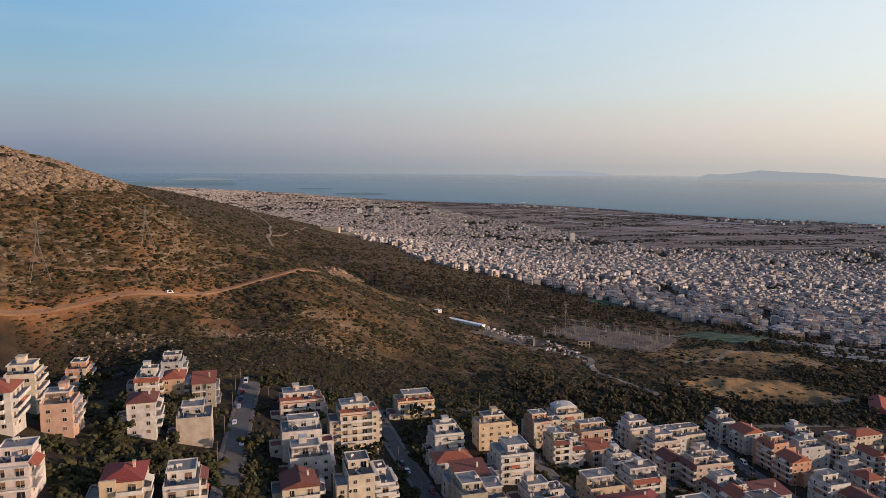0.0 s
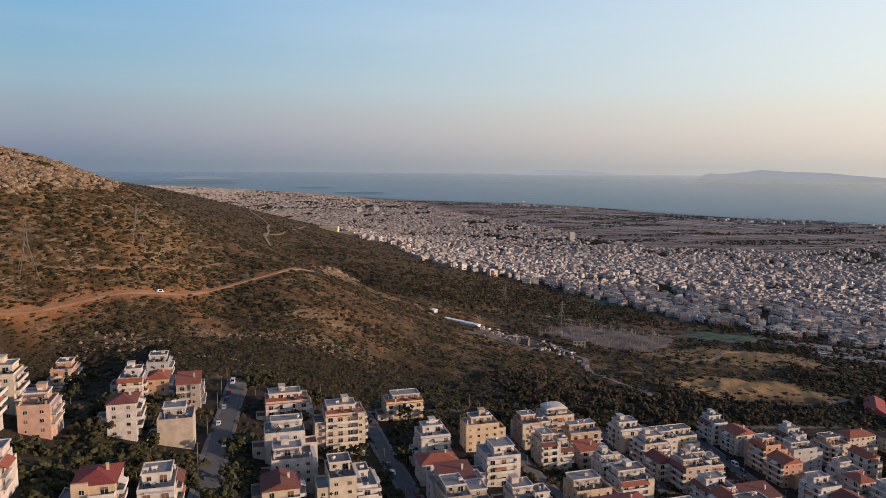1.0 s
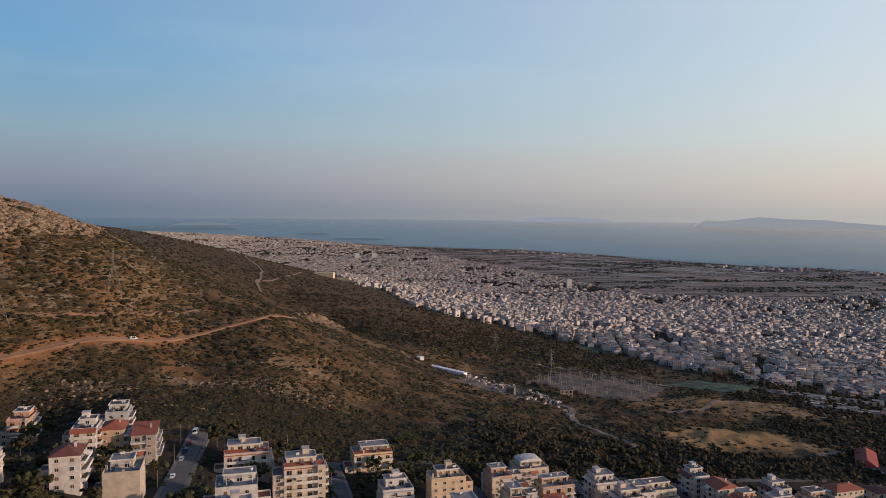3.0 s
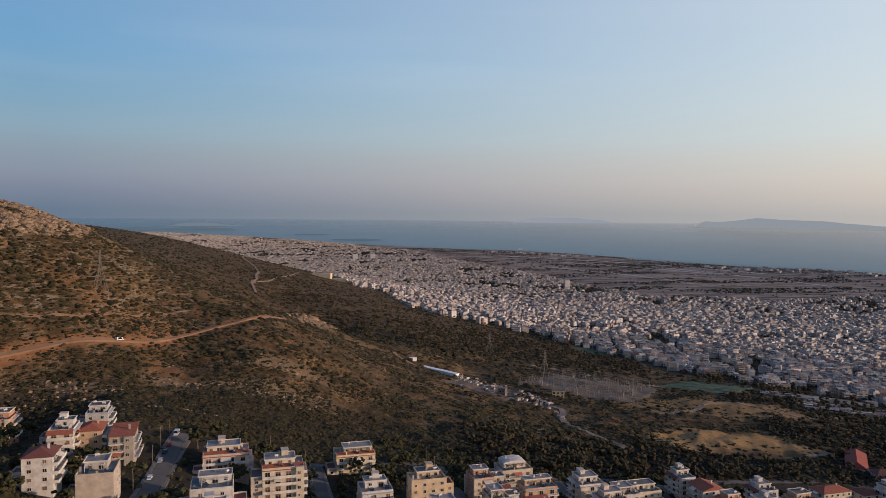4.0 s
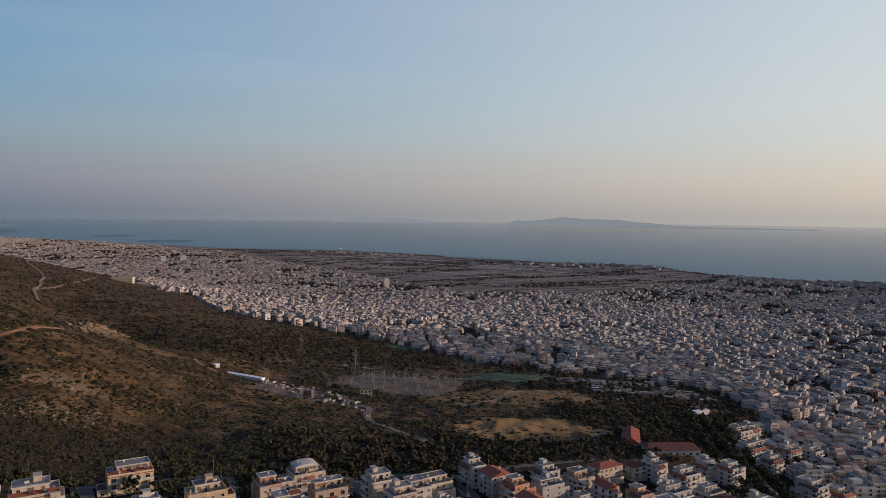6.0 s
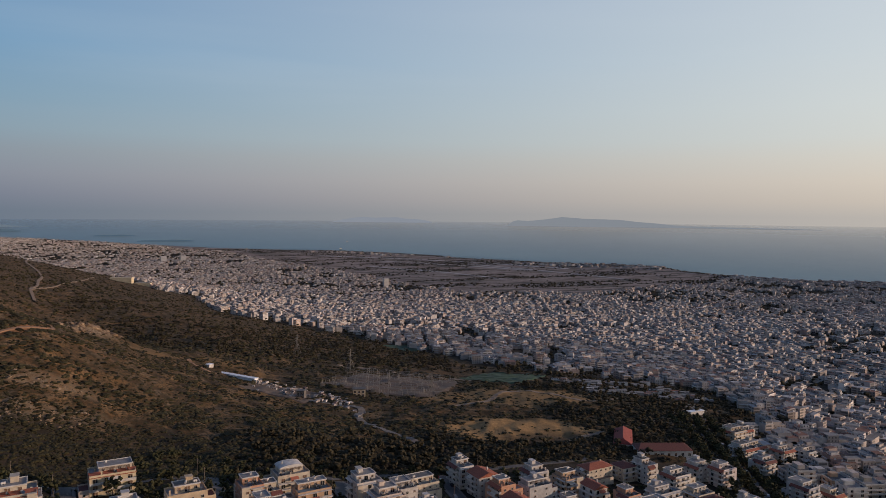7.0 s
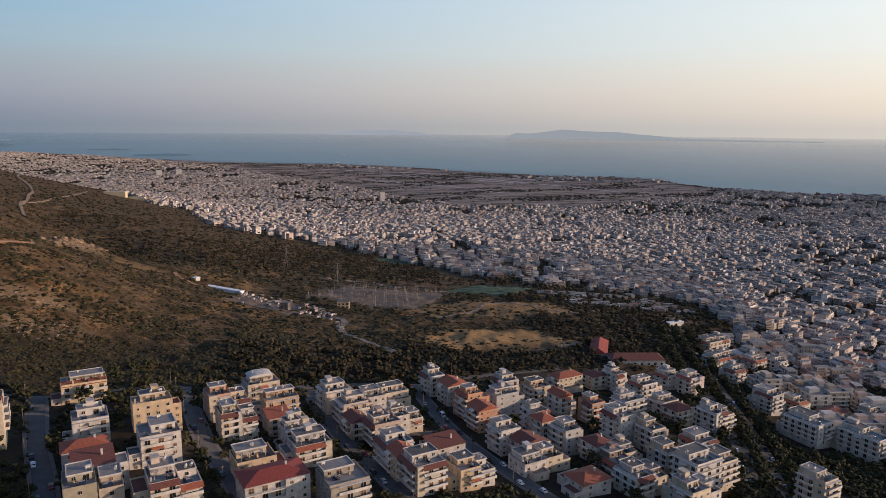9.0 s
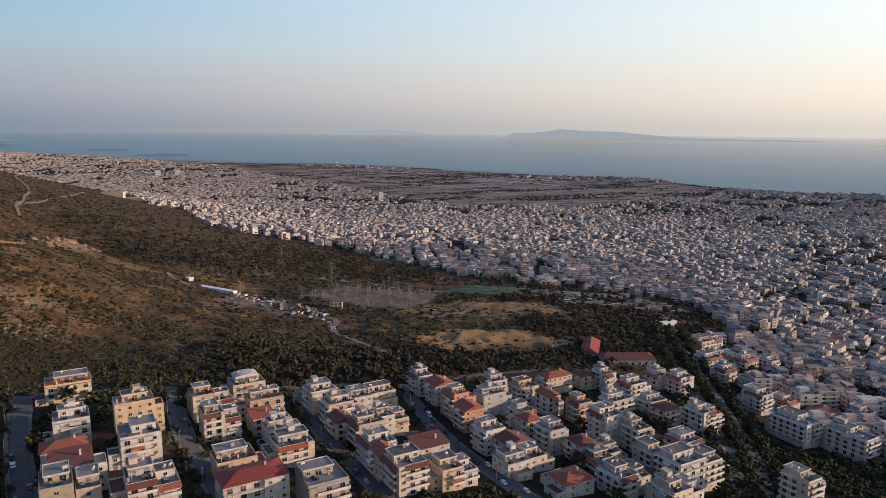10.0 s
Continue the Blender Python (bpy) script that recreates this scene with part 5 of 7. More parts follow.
MID = []
for k, (wall, w, d, n) in enumerate((("white", 15, 13, 4), ("cream", 14, 12, 3), ("grey", 17, 13, 4), ("pinkcream", 13, 14, 5), ("white", 12, 12, 3), ("white", 18, 14, 4), ("ochre", 14, 12, 4), ("pink", 13, 12, 4), ("sand", 15, 12, 3), ("tan", 14, 13, 5))):
    MID.append((mid_house(w, d, n, wall, k), n))
HOUSE_AT = [(o.matrix_basis.translation.x, o.matrix_basis.translation.y) for o in scene.objects if o.name.startswith("apartment_house")]
HOUSE_AT = np.array(HOUSE_AT)
cx, cy, ct = city_cells(71)
cb, cd = polar(cx, cy)
inside = np.ones(len(cx), bool)
line, across = along([(275, 225), (297, 270), (334, 332), (381, 436), (426, 542), (458, 612), (520, 700)])
# keep clear of the boulevard and of the houses that stand there already
near = cd < 1000
clear = np.ones(len(cx), bool)
for q in np.flatnonzero(near & inside):
    clear[q] = np.min(np.hypot(line[:, 0] - cx[q], line[:, 1] - cy[q])) > 21 and np.min(np.hypot(HOUSE_AT[:, 0] - cx[q], HOUSE_AT[:, 1] - cy[q])) > 19
inside &= clear
cx, cy, cd, ct = cx[inside], cy[inside], cd[inside], ct[inside]
order = np.argsort(cd)
cx, cy, cd, ct = cx[order], cy[order], cd[order], ct[order]
MID_COUNT = 49
used = set()
for q in range(MID_COUNT):
    k = int(hash2(cx[q], cy[q], 5) * len(MID)) % len(MID)
    m = pose(cx[q], cy[q], gz(cx[q], cy[q]), 0, 0, math.degrees(ct[q]))
    if k in used:
        copy_thing(MID[k][0], m)
    else:
        MID[k][0].matrix_basis = m
        used.add(k)


# ---- the far city ----
def city_wall_material():
    m, t, b = blank("city_plaster_windows_recess_shade")
    g = t.nodes.new("ShaderNodeNewGeometry")
    rnd = g.outputs["Random Per Island"]
    wall = ramp(t, rnd, [(0.0, (0.60, 0.58, 0.57)), (0.15, (0.36, 0.34, 0.335)), (0.35, (0.52, 0.455, 0.405)), (0.5, (0.24, 0.222, 0.215)), (0.62, (0.42, 0.32, 0.26)), (0.74, (0.70, 0.68, 0.665)), (0.86, (0.28, 0.22, 0.20)), (1.0, (0.52, 0.485, 0.465))])
    uv = t.nodes.new("ShaderNodeUVMap")
    s = t.nodes.new("ShaderNodeSeparateXYZ")
    t.links.new(uv.outputs[0], s.inputs[0])

    def within(value, period, lo, hi):
        f = maths(t, "FRACT", maths(t, "DIVIDE", value, period))
        return maths(t, "MULTIPLY", maths(t, "GREATER_THAN", f, lo), maths(t, "LESS_THAN", f, hi))

    # bands: shade of balcony recesses put into the wall colour as dark stripes
    bands = maths(t, "MULTIPLY", within(s.outputs[0], 8.5, 0.07, 0.80), within(s.outputs[1], FLOOR, 0.34, 0.90))
    panes = maths(t, "MULTIPLY", within(s.outputs[0], 3.1, 0.25, 0.62), within(s.outputs[1], FLOOR, 0.30, 0.80))
    pick = maths(t, "GREATER_THAN", maths(t, "FRACT", maths(t, "MULTIPLY", rnd, 37.0)), 0.45)
    pane_or_recess = maths(t, "ADD", maths(t, "MULTIPLY", bands, pick), maths(t, "MULTIPLY", panes, maths(t, "SUBTRACT", 1.0, pick)))
    stain = ramp(t, fine_noise(t, 0.15, 4), [(0.3, (0.66, 0.635, 0.62)), (0.7, (1.0, 0.975, 0.96))])
    c = mixed(t, 1.0, wall, stain, "MULTIPLY")
    t.links.new(mixed(t, maths(t, "MULTIPLY", pane_or_recess, 0.8), c, (0.030, 0.028, 0.028)), b.inputs["Base Color"])
    b.inputs["Roughness"].default_value = 0.8
    return m


def city_roof_material():
    m, t, b = blank("city_roof_screed")
    g = t.nodes.new("ShaderNodeNewGeometry")
    c = ramp(t, g.outputs["Random Per Island"], [(0.0, (0.12, 0.115, 0.11)), (0.22, (0.25, 0.238, 0.225)), (0.42, (0.14, 0.132, 0.128)), (0.60, (0.50, 0.49, 0.48)), (0.72, (0.18, 0.168, 0.16)), (0.80, (0.21, 0.085, 0.055)), (0.88, (0.17, 0.075, 0.05)), (0.90, (0.15, 0.14, 0.135)), (1.0, (0.27, 0.255, 0.245))])
    t.links.new(mixed(t, 1.0, c, ramp(t, fine_noise(t, 0.4, 4), [(0.3, (0.6,) * 3), (0.7, (1, 1, 1))]), "MULTIPLY"), b.inputs["Base Color"])
    b.inputs["Roughness"].default_value = 0.85
    return m


CITY_WALL, CITY_ROOF = city_wall_material(), city_roof_material()
CITY_RAIL = surface("city_balcony_concrete", (0.62, 0.59, 0.56), vary=0.4, scale=0.02)


def boxes_mesh(name, cx, cy, z0, z1, w, d, turn, materials, roof_index=1):
    """Many upright boxes without floors in one mesh, with metres along the walls as texture coordinates."""
    n = len(cx)
    c, s = np.cos(turn), np.sin(turn)
    corners = []
    for sx, sy in ((-1, -1), (1, -1), (1, 1), (-1, 1)):
        u, v = sx * w / 2, sy * d / 2
        corners.append((cx + u * c - v * s, cy + u * s + v * c))
    P = np.zeros((n, 8, 3))
    for k, (x, y) in enumerate(corners):
        for up, z in ((0, z0), (4, z1)):
            P[:, k + up] = np.stack(drawn(x, y, z)[:3], -1)
    quad = np.array([(0, 1, 5, 4), (1, 2, 6, 5), (2, 3, 7, 6), (3, 0, 4, 7), (4, 5, 6, 7)])
    faces = (np.arange(n)[:, None, None] * 8 + quad[None]).reshape(-1, 4)
    index = np.tile([0, 0, 0, 0, roof_index], n)
    me = fast_mesh(name, P.reshape(-1, 3), faces, materials, False, index)
    uv = np.zeros((n, 5, 4, 2))
    for f, length in enumerate((w, d, w, d)):
        length = length * (hash2(cx + f * 3.7, cy, 17) > 0.3)  # every third wall is a blank party wall
        uv[:, f, 1, 0] = uv[:, f, 2, 0] = length
        uv[:, f, 2, 1] = uv[:, f, 3, 1] = z1 - z0
    me.uv_layers.new(name="UVMap").data.foreach_set("uv", uv.astype(np.float32).ravel())
    return me


def build_far_city():
    x, y, d_, t_ = cx[MID_COUNT:], cy[MID_COUNT:], cd[MID_COUNT:], ct[MID_COUNT:]
    gaps = hash2(x, y, 41) > 0.07 + 0.2 * smooth(2300, 3200, d_) + 0.6 * (lumps(x, y, 160, 43) > np.where((x > 1150) & (y > 1700), 0.52, 0.59))
    x, y, d_, t_ = x[gaps], y[gaps], d_[gaps], t_[gaps]
    z = ground_z(x, y)
    n = len(x)
    rnd = [hash2(x, y, k) for k in range(50, 66)]
    w, d = 9.0 + 8.0 * rnd[0] ** 1.3, 9.0 + 7.0 * rnd[1] ** 1.3
    floors = 2 + np.floor(rnd[2] * 1.7 + (lumps(x, y, 300, 45) - 0.46) * 2.4).clip(-1, 2) - (hash2(x, y, 67) > 0.86)
    floors = np.where(d_ > 2600, np.minimum(floors, 2 + (rnd[3] > 0.8)), floors).clip(1, 5)
    h = floors * FLOOR + 0.8
    turn = t_ + np.where(rnd[3] > 0.5, math.pi / 2, 0) + (rnd[4] - 0.5) * np.where(hash2(x, y, 121) > 0.6, 0.9, 0.2)
    c, s = np.cos(turn), np.sin(turn)

    def local(u, v):
        return x + u * c - v * s, y + u * s + v * c

    me = boxes_mesh("city_blocks", x, y, z - 6, z + h, w, d, turn, [CITY_WALL, CITY_ROOF])
    tagged(new("city_blocks", me), "dense pale city apartment blocks spread over the plain", "city houses", kind="stuff")
    k = (rnd[5] > 0.22) & (d_ < 4500)
    wx, wy = local((rnd[6] - 0.5) * w * 1.1, np.where(rnd[7] > 0.5, 0.42, -0.42) * d)
    wh = z + h + np.where(rnd[10] > 0.5, FLOOR, -FLOOR) * np.where(floors > 1, 1, 0)
    me = boxes_mesh("city_wings", wx[k], wy[k], (z - 6)[k], wh[k], (w * (0.45 + 0.4 * rnd[11]))[k], (d * 0.75)[k], turn[k], [CITY_WALL, CITY_ROOF])
    tagged(new("city_wings", me), "stepped wings of pale city apartment blocks", "city houses", kind="stuff")
    k = (rnd[12] > 0.3) & (d_ < 4200)
    ox, oy = local((rnd[6] - 0.5) * w * 0.5, (rnd[13] - 0.5) * d * 0.5)
    me = boxes_mesh("city_penthouses", ox[k], oy[k], (z + h - 0.3)[k], (z + h + 2.4)[k], (w * (0.4 + 0.45 * rnd[14]))[k], (d * (0.35 + 0.3 * rnd[8]))[k], turn[k], [CITY_WALL, CITY_ROOF])
    tagged(new("city_penthouses", me), "small pale stair towers on city roofs", "city houses", kind="stuff")
    parts = []
    for q in range(3):
        k = (d_ < 2300) & (hash2(x, y, 80 + q) > 0.25)
        ox, oy = local((hash2(x, y, 90 + q) - 0.5) * w * 0.8, (hash2(x, y, 95 + q) - 0.5) * d * 0.8)
        parts.append((ox[k], oy[k], (z + h - 0.2)[k], (z + h + 0.7 + 1.3 * hash2(x, y, 100 + q))[k], (0.8 + 2.0 * hash2(x, y, 105 + q) ** 2)[k], (0.8 + 1.6 * hash2(x, y, 110 + q) ** 2)[k], turn[k]))
    me = boxes_mesh("city_roof_clutter", *(np.concatenate(v) for v in zip(*parts)), [CITY_RAIL, CITY_ROOF])
    tagged(new("city_roof_clutter", me), "tanks, chimneys and heaters on city roofs", "roof clutter", kind="stuff")
    parts = []
    for s_ in range(1, 6):
        k = (d_ < 2400) & (floors > s_) & (rnd[8] > 0.1)
        out = np.where(rnd[9] > 0.5, 1.0, -1.0)
        bx, by = local((rnd[15] - 0.5) * w * 0.3, out * (d / 2 + 0.55))
        parts.append((bx[k], by[k], (z + s_ * FLOOR - 0.15)[k], (z + s_ * FLOOR + 0.85)[k], (w * (0.55 + 0.4 * rnd[14]))[k], np.full(int(k.sum()), 1.5), turn[k]))
        bx, by = local(out * (w / 2 + 0.5), 0 * d)
        k = k & (rnd[13] > 0.4)
        parts.append((bx[k], by[k], (z + s_ * FLOOR - 0.15)[k], (z + s_ * FLOOR + 0.85)[k], np.full(int(k.sum()), 1.4), (d * 0.7)[k], turn[k]))
    bx, by, b0, b1, bw, bd, bt = (np.concatenate(v) for v in zip(*parts))
    me = boxes_mesh("city_balconies", bx, by, b0, b1, bw, bd, bt, [CITY_RAIL, CITY_RAIL], 0)
    tagged(new("city_balconies", me), "pale concrete balcony bands of city apartment blocks", "balconies", kind="stuff")


build_far_city()


# ---- plants ----
def blob(subdivisions, seed, squash=0.75, jag=0.35):
    bm = bmesh.new()
    bmesh.ops.create_icosphere(bm, subdivisions=subdivisions, radius=1)
    rng = random.Random(seed)
    for v in bm.verts:
        v.co *= 1 + rng.uniform(-jag, jag)
        v.co.z = v.co.z * squash + 0.35
    V = np.array([v.co[:] for v in bm.verts])
    F = np.array([[v.index for v in f.verts] for f in bm.faces])
    bm.free()
    return V, F


def merged(pieces):
    V, F, at = [], [], 0
    for v, f in pieces:
        V.append(v)
        F.append(f + at)
        at += len(v)
    return np.concatenate(V), np.concatenate(F)


def shrub(seed, n=4, sub=1):
    rng = random.Random(seed)
    out = []
    for k in range(n):
        V, F = blob(sub, seed * 10 + k, 0.7, 0.33)
        r = rng.uniform(0.35, 0.6)
        out.append((V * r + np.array([rng.uniform(-0.55, 0.55), rng.uniform(-0.55, 0.55), rng.uniform(-0.1, 0.15)]), F))
    return merged(out)


def leafy(seed, n=24):
    """A ragged low crown of many small clumps."""
    rng = random.Random(seed)
    out = []
    for k in range(n):
        V, F = blob(1, seed * 40 + k, 0.8, 0.6)
        a, r = rng.uniform(0, 6.3), rng.uniform(0.05, 0.9)
        out.append((V * rng.uniform(0.11, 0.27) + np.array([math.cos(a) * r, math.sin(a) * r, rng.uniform(0.0, 0.95 - r * 0.6)]), F))
    return merged(out)


def far_tree(seed, tall=1.0, n=6):
    """Trunk and a ragged crown of small clumps; one unit high."""
    rng = random.Random(seed)
    out = []
    a = np.linspace(0, 2 * math.pi, 5)[:-1]
    ring = np.stack([np.cos(a), np.sin(a), 0 * a], -1)
    out.append((np.concatenate([ring * 0.03, ring * 0.015 + [0, 0, 0.6]]), np.array([(i, (i + 1) % 4, 4 + (i + 1) % 4) for i in range(4)] + [(i, 4 + (i + 1) % 4, 4 + i) for i in range(4)])))
    for k in range(n):
        V, F = blob(1, seed * 30 + k, 0.8, 0.4)
        h = 0.30 + 0.55 * k / n
        spread = 0.30 * (1.1 - abs(h - 0.5)) * tall
        out.append((V * rng.uniform(0.16, 0.25) + np.array([rng.gauss(0, spread * 0.6), rng.gauss(0, spread * 0.6), h]), F))
    return merged(out)


def scatter(name, kinds, x, y, size, material, label, category, sink=0.15, stretch=None, seed=0):
    if len(x) == 0:
        return
    which = (hash2(x, y, seed + 3) * len(kinds)).astype(int) % len(kinds)
    a = hash2(y, x, seed + 4) * 2 * math.pi
    z = ground_z(x, y)
    px, py, pz, k = drawn(x, y, z)
    size = size * k
    tall = size * (np.ones_like(x) if stretch is None else stretch)
    allV, allF, at = [], [], 0
    for q, (V, F) in enumerate(kinds):
        s = which == q
        m = int(s.sum())
        if not m:
            continue
        c, sn = np.cos(a[s])[:, None], np.sin(a[s])[:, None]
        X = (V[None, :, 0] * c - V[None, :, 1] * sn) * size[s][:, None] + px[s][:, None]
        Y = (V[None, :, 0] * sn + V[None, :, 1] * c) * size[s][:, None] + py[s][:, None]
        Z = V[None, :, 2] * tall[s][:, None] + (pz[s] - sink * size[s])[:, None]
        allV.append(np.stack([X, Y, Z], -1).reshape(-1, 3))
        allF.append((np.arange(m)[:, None, None] * len(V) + F[None] + at).reshape(-1, 3))
        at += m * len(V)
    me = fast_mesh(name, np.concatenate(allV), np.concatenate(allF), [material], False)
    tagged(new(name, me), label, category, kind="stuff")


def wild(x, y):
    return (1 - town(x, y)) * (1 - city(x, y)) > 0.5


RNG = np.random.default_rng(7)


def sample(n, b0, b1, d0, d1, power=1.0):
    """Random places between two bearings and two distances, thinning out with distance."""
    b = np.radians(RNG.uniform(b0, b1, n))
    d = d0 * (d1 / d0) ** (RNG.uniform(0, 1, n) ** power)
    return CENTRE.x + np.sin(b) * d, CENTRE.y + np.cos(b) * d


def pine_zone(x, y):
    """Where dark trees stand close: behind the town, in the valley and below the city."""
    e = y - town_edge(x)
    behind = smooth(20, 70, x) * smooth(-2, 8, e) * smooth(120, 60, e) * (x < 330)
    school = smooth(300, 330, x) * (x < 500) * smooth(470, 520, y) * smooth(690, 620, y)
    valley = smooth(-260, -140, x + (y - 900) * 0.18) * smooth(880, 960, y) * (y < 1500) * (x < 330) * 0.65 * smooth(0.38, 0.5, lumps(x, y, 90, 81))
    yard_ = smooth(45, 75, x) * (x < 330) * smooth(930, 1010, y) * (y < 1300)
    park = (x > 330) * (x < 620) * (y > 560) * (y < 980) * smooth(0.30, 0.45, lumps(x, y, 50, 83))
    return np.clip(np.maximum.reduce([behind, school, valley, yard_, park]), 0, 1)


def open_ground(x, y):
    """False on yards, fields and tracks."""
    ok = (np.hypot(x - 190, (y - 780)) > 72) & (np.hypot(x - 345, (y - 850) * 0.7) > 46) & (np.hypot(x - 300, y - 1235) > 52) & (np.hypot(x - 68, y - 690) > 30)
    return ok


ROAD_LINES = [along(p)[0] for p in (HILL_ROAD,
                                    [(225, 652), (260, 668), (295, 712), (329, 718), (374, 670), (420, 690)], [(170, 505), (141, 565), (128, 600), (134, 640), (90, 660), (60, 690)])]


def off_road(x, y, gap=4.5):
    ok = np.ones(len(x), bool)
    for l in ROAD_LINES:
        for p in l[::2]:
            ok &= (x - p[0]) ** 2 + (y - p[1]) ** 2 > gap ** 2
    return ok


# scrub on the slopes
SHRUBS = [shrub(k, 2) for k in range(1, 11)]
x, y = sample(78000, -36, 34, 310, 900)
k = wild(x, y) & open_ground(x, y) & (hash2(x, y, 1) < 0.18 + 0.42 * smooth(150, 195, base_height(x, y)) + 0.8 * thicket(x, y) + 0.9 * smooth(0.40, 0.58, lumps(x + y * 0.3, (y - 0.3 * x) * 1.8, 38, 91))) & (straw_mask(x, y) * 0.85 < hash2(y, x, 2)) & (rock_mask(x, y) < 0.6)
x, y = x[k], y[k]
k = off_road(x, y, 3.5)
x, y = x[k], y[k]
SIMPLE = [blob(1, s, 0.6, 0.45) for s in range(31, 39)]
RAGGED = [shrub(k, 3) for k in range(61, 71)]
near = np.hypot(x - CENTRE.x, y - CENTRE.y) < 520
for k, kinds, grow in ((near, RAGGED, 1.0), (~near, SIMPLE, 0.8)):
    scatter("scrub", kinds, x[k], y[k], grow * (1.0 + 2.3 * hash2(x[k], y[k], 8) ** 2), SCRUB, "dark olive scrub bushes scattered over a dry hillside", "scrub", stretch=0.5 + 0.3 * hash2(y[k], x[k], 18), seed=1)
x, y = sample(16000, -34, 12, 880, 2700)
k = wild(x, y) & open_ground(x, y) & (hash2(x, y, 1) < 0.25 + lumps(x, y, 120, 92))
x, y = x[k], y[k]
scatter("scrub", SIMPLE, x, y, 1.2 + 2.2 * hash2(x, y, 8) ** 2, SCRUB, "dark scrub on a far hillside", "scrub", seed=2)
# rocks
x, y = sample(30000, -36, 10, 380, 800)
k = (rock_mask(x, y) > 0.35) & wild(x, y) & (hash2(x, y, 14) < np.where(base_height(x, y) > 222, 0.7, 0.6))
x, y = x[k], y[k]
STONES = [blob(1, s, 0.55, 0.3) for s in range(41, 46)]
bx, by = sample(7000, -37, -27, 560, 800)
k = (rock_mask(bx, by) > 0.2) & (base_height(bx, by) > 222)
x, y = np.concatenate([x, bx[k]]), np.concatenate([y, by[k]])
scatter("rocks", STONES, x, y, np.where(base_height(x, y) > 222, 0.5 + 2.8 * hash2(x, y, 9) ** 3, 0.35 + 1.3 * hash2(x, y, 9) ** 2), ROCK, "warm grey limestone outcrops on the hillside", "rocks", sink=0.3, seed=3)
# a knoll of bare rock where the dirt road bends
ux = RNG.uniform(0, 1, 150)
x, y = -121 + 22 * ux + RNG.normal(0, 4.0, 150), 700 + 95 * ux + RNG.normal(0, 9.0, 150)
scatter("rocks", STONES, x, y, 0.8 + 3.4 * hash2(x, y, 9) ** 2, ROCK, "sunlit limestone knoll beside the bend of a dirt road", "rocks", sink=0.2, seed=33)
# dark trees
THICKETS = [shrub(k, 4) for k in range(21, 27)]
TREES = [far_tree(s) for s in range(1, 7)]
x, y = sample(22000, -14, 48, 380, 1500)
k = (pine_zone(x, y) > hash2(x, y, 4)) & wild(x, y) & open_ground(x, y) & (straw_mask(x, y) < 0.4)
x, y = x[k][:6000], y[k][:6000]
k = off_road(x, y, 5)
x, y = x[k], y[k]
half = hash2(y, x, 15) < 0.3
scatter("pine_wood", TREES, x[half], y[half], 3.6 + 3.4 * hash2(x, y, 10)[half], PINE, "dark pine trees standing close in the valley", "trees", sink=0.02, seed=4)
half = ~half
scatter("thicket", THICKETS, x[half], y[half], 2.6 + 3.0 * hash2(x, y, 10)[half], UNDERGROWTH, "dense dark undergrowth and low trees in the valley", "trees", sink=0.05, stretch=np.full(int(half.sum()), 0.7), seed=14)
# trees between the far blocks and on the plain
x, y = sample(15000, -14, 50, 480, 4600)
k = (city(x, y) > 0.5) & (hash2(x, y, 5) < 0.16 + 0.3 * smooth(1700, 1200, polar(x, y)[1]) + 1.2 * smooth(0.56, 0.61, lumps(x, y, 160, 43) + 0.07 * ((x > 1150) & (y > 1700))))
x, y = x[k], y[k]
scatter("city_trees", [shrub(s, 2, 1) for s in range(51, 54)], x, y, 3.0 + 3.0 * hash2(x, y, 11), PINE, "dark trees between city blocks", "trees", sink=-0.5, seed=5)
x, y = sample(16000, -30, 40, 2300, 8200, 0.8)
k = (city(x, y) > 0.5) & (hash2(x, y, 5) < 0.35 + 0.6 * smooth(0.5, 0.6, lumps(x, y, 220, 47)))
x, y = x[k], y[k]
scatter("city_trees", [blob(1, s, 0.6, 0.4) for s in range(71, 74)], x, y, 3.5 + 3.5 * hash2(x, y, 11), PINE, "dark trees between low houses of the far city", "trees", sink=-0.7, seed=15)
x, y = sample(46000, -12, 50, 2600, 6300, 0.8)
b, d = polar(x, y)
shore = coast(b) - d
k = (city(x, y) < 0.5) & wild(x, y) & (b > -9) & (shore > 40) & ((lumps(x + 0.3 * y, (y - 0.3 * x) * 3.5, 420, 95) > 0.565) | (hash2(x, y, 12) < 0.025) | (shore < 130) | ((b < 3) & (shore < 480)))
x, y = x[k], y[k]
scatter("plain_trees", [blob(1, s, 0.6, 0.4) for s in range(61, 64)], x, y, 2.2 + 4.2 * hash2(x, y, 11) ** 2, PINE, "dark tree belts on the coastal plain", "trees", sink=0.1, seed=6)

x, y = sample(900, 0, 22, 690, 880)
k = (np.hypot(x - 190, y - 775) < 95) & (hash2(x, y, 6) < 0.5)
x, y = x[k], y[k]
scatter("yard_bushes", SHRUBS, x, y, 0.9 + 1.8 * hash2(x, y, 8), SCRUB, "dark bushes round the substation yard", "bushes", seed=12)


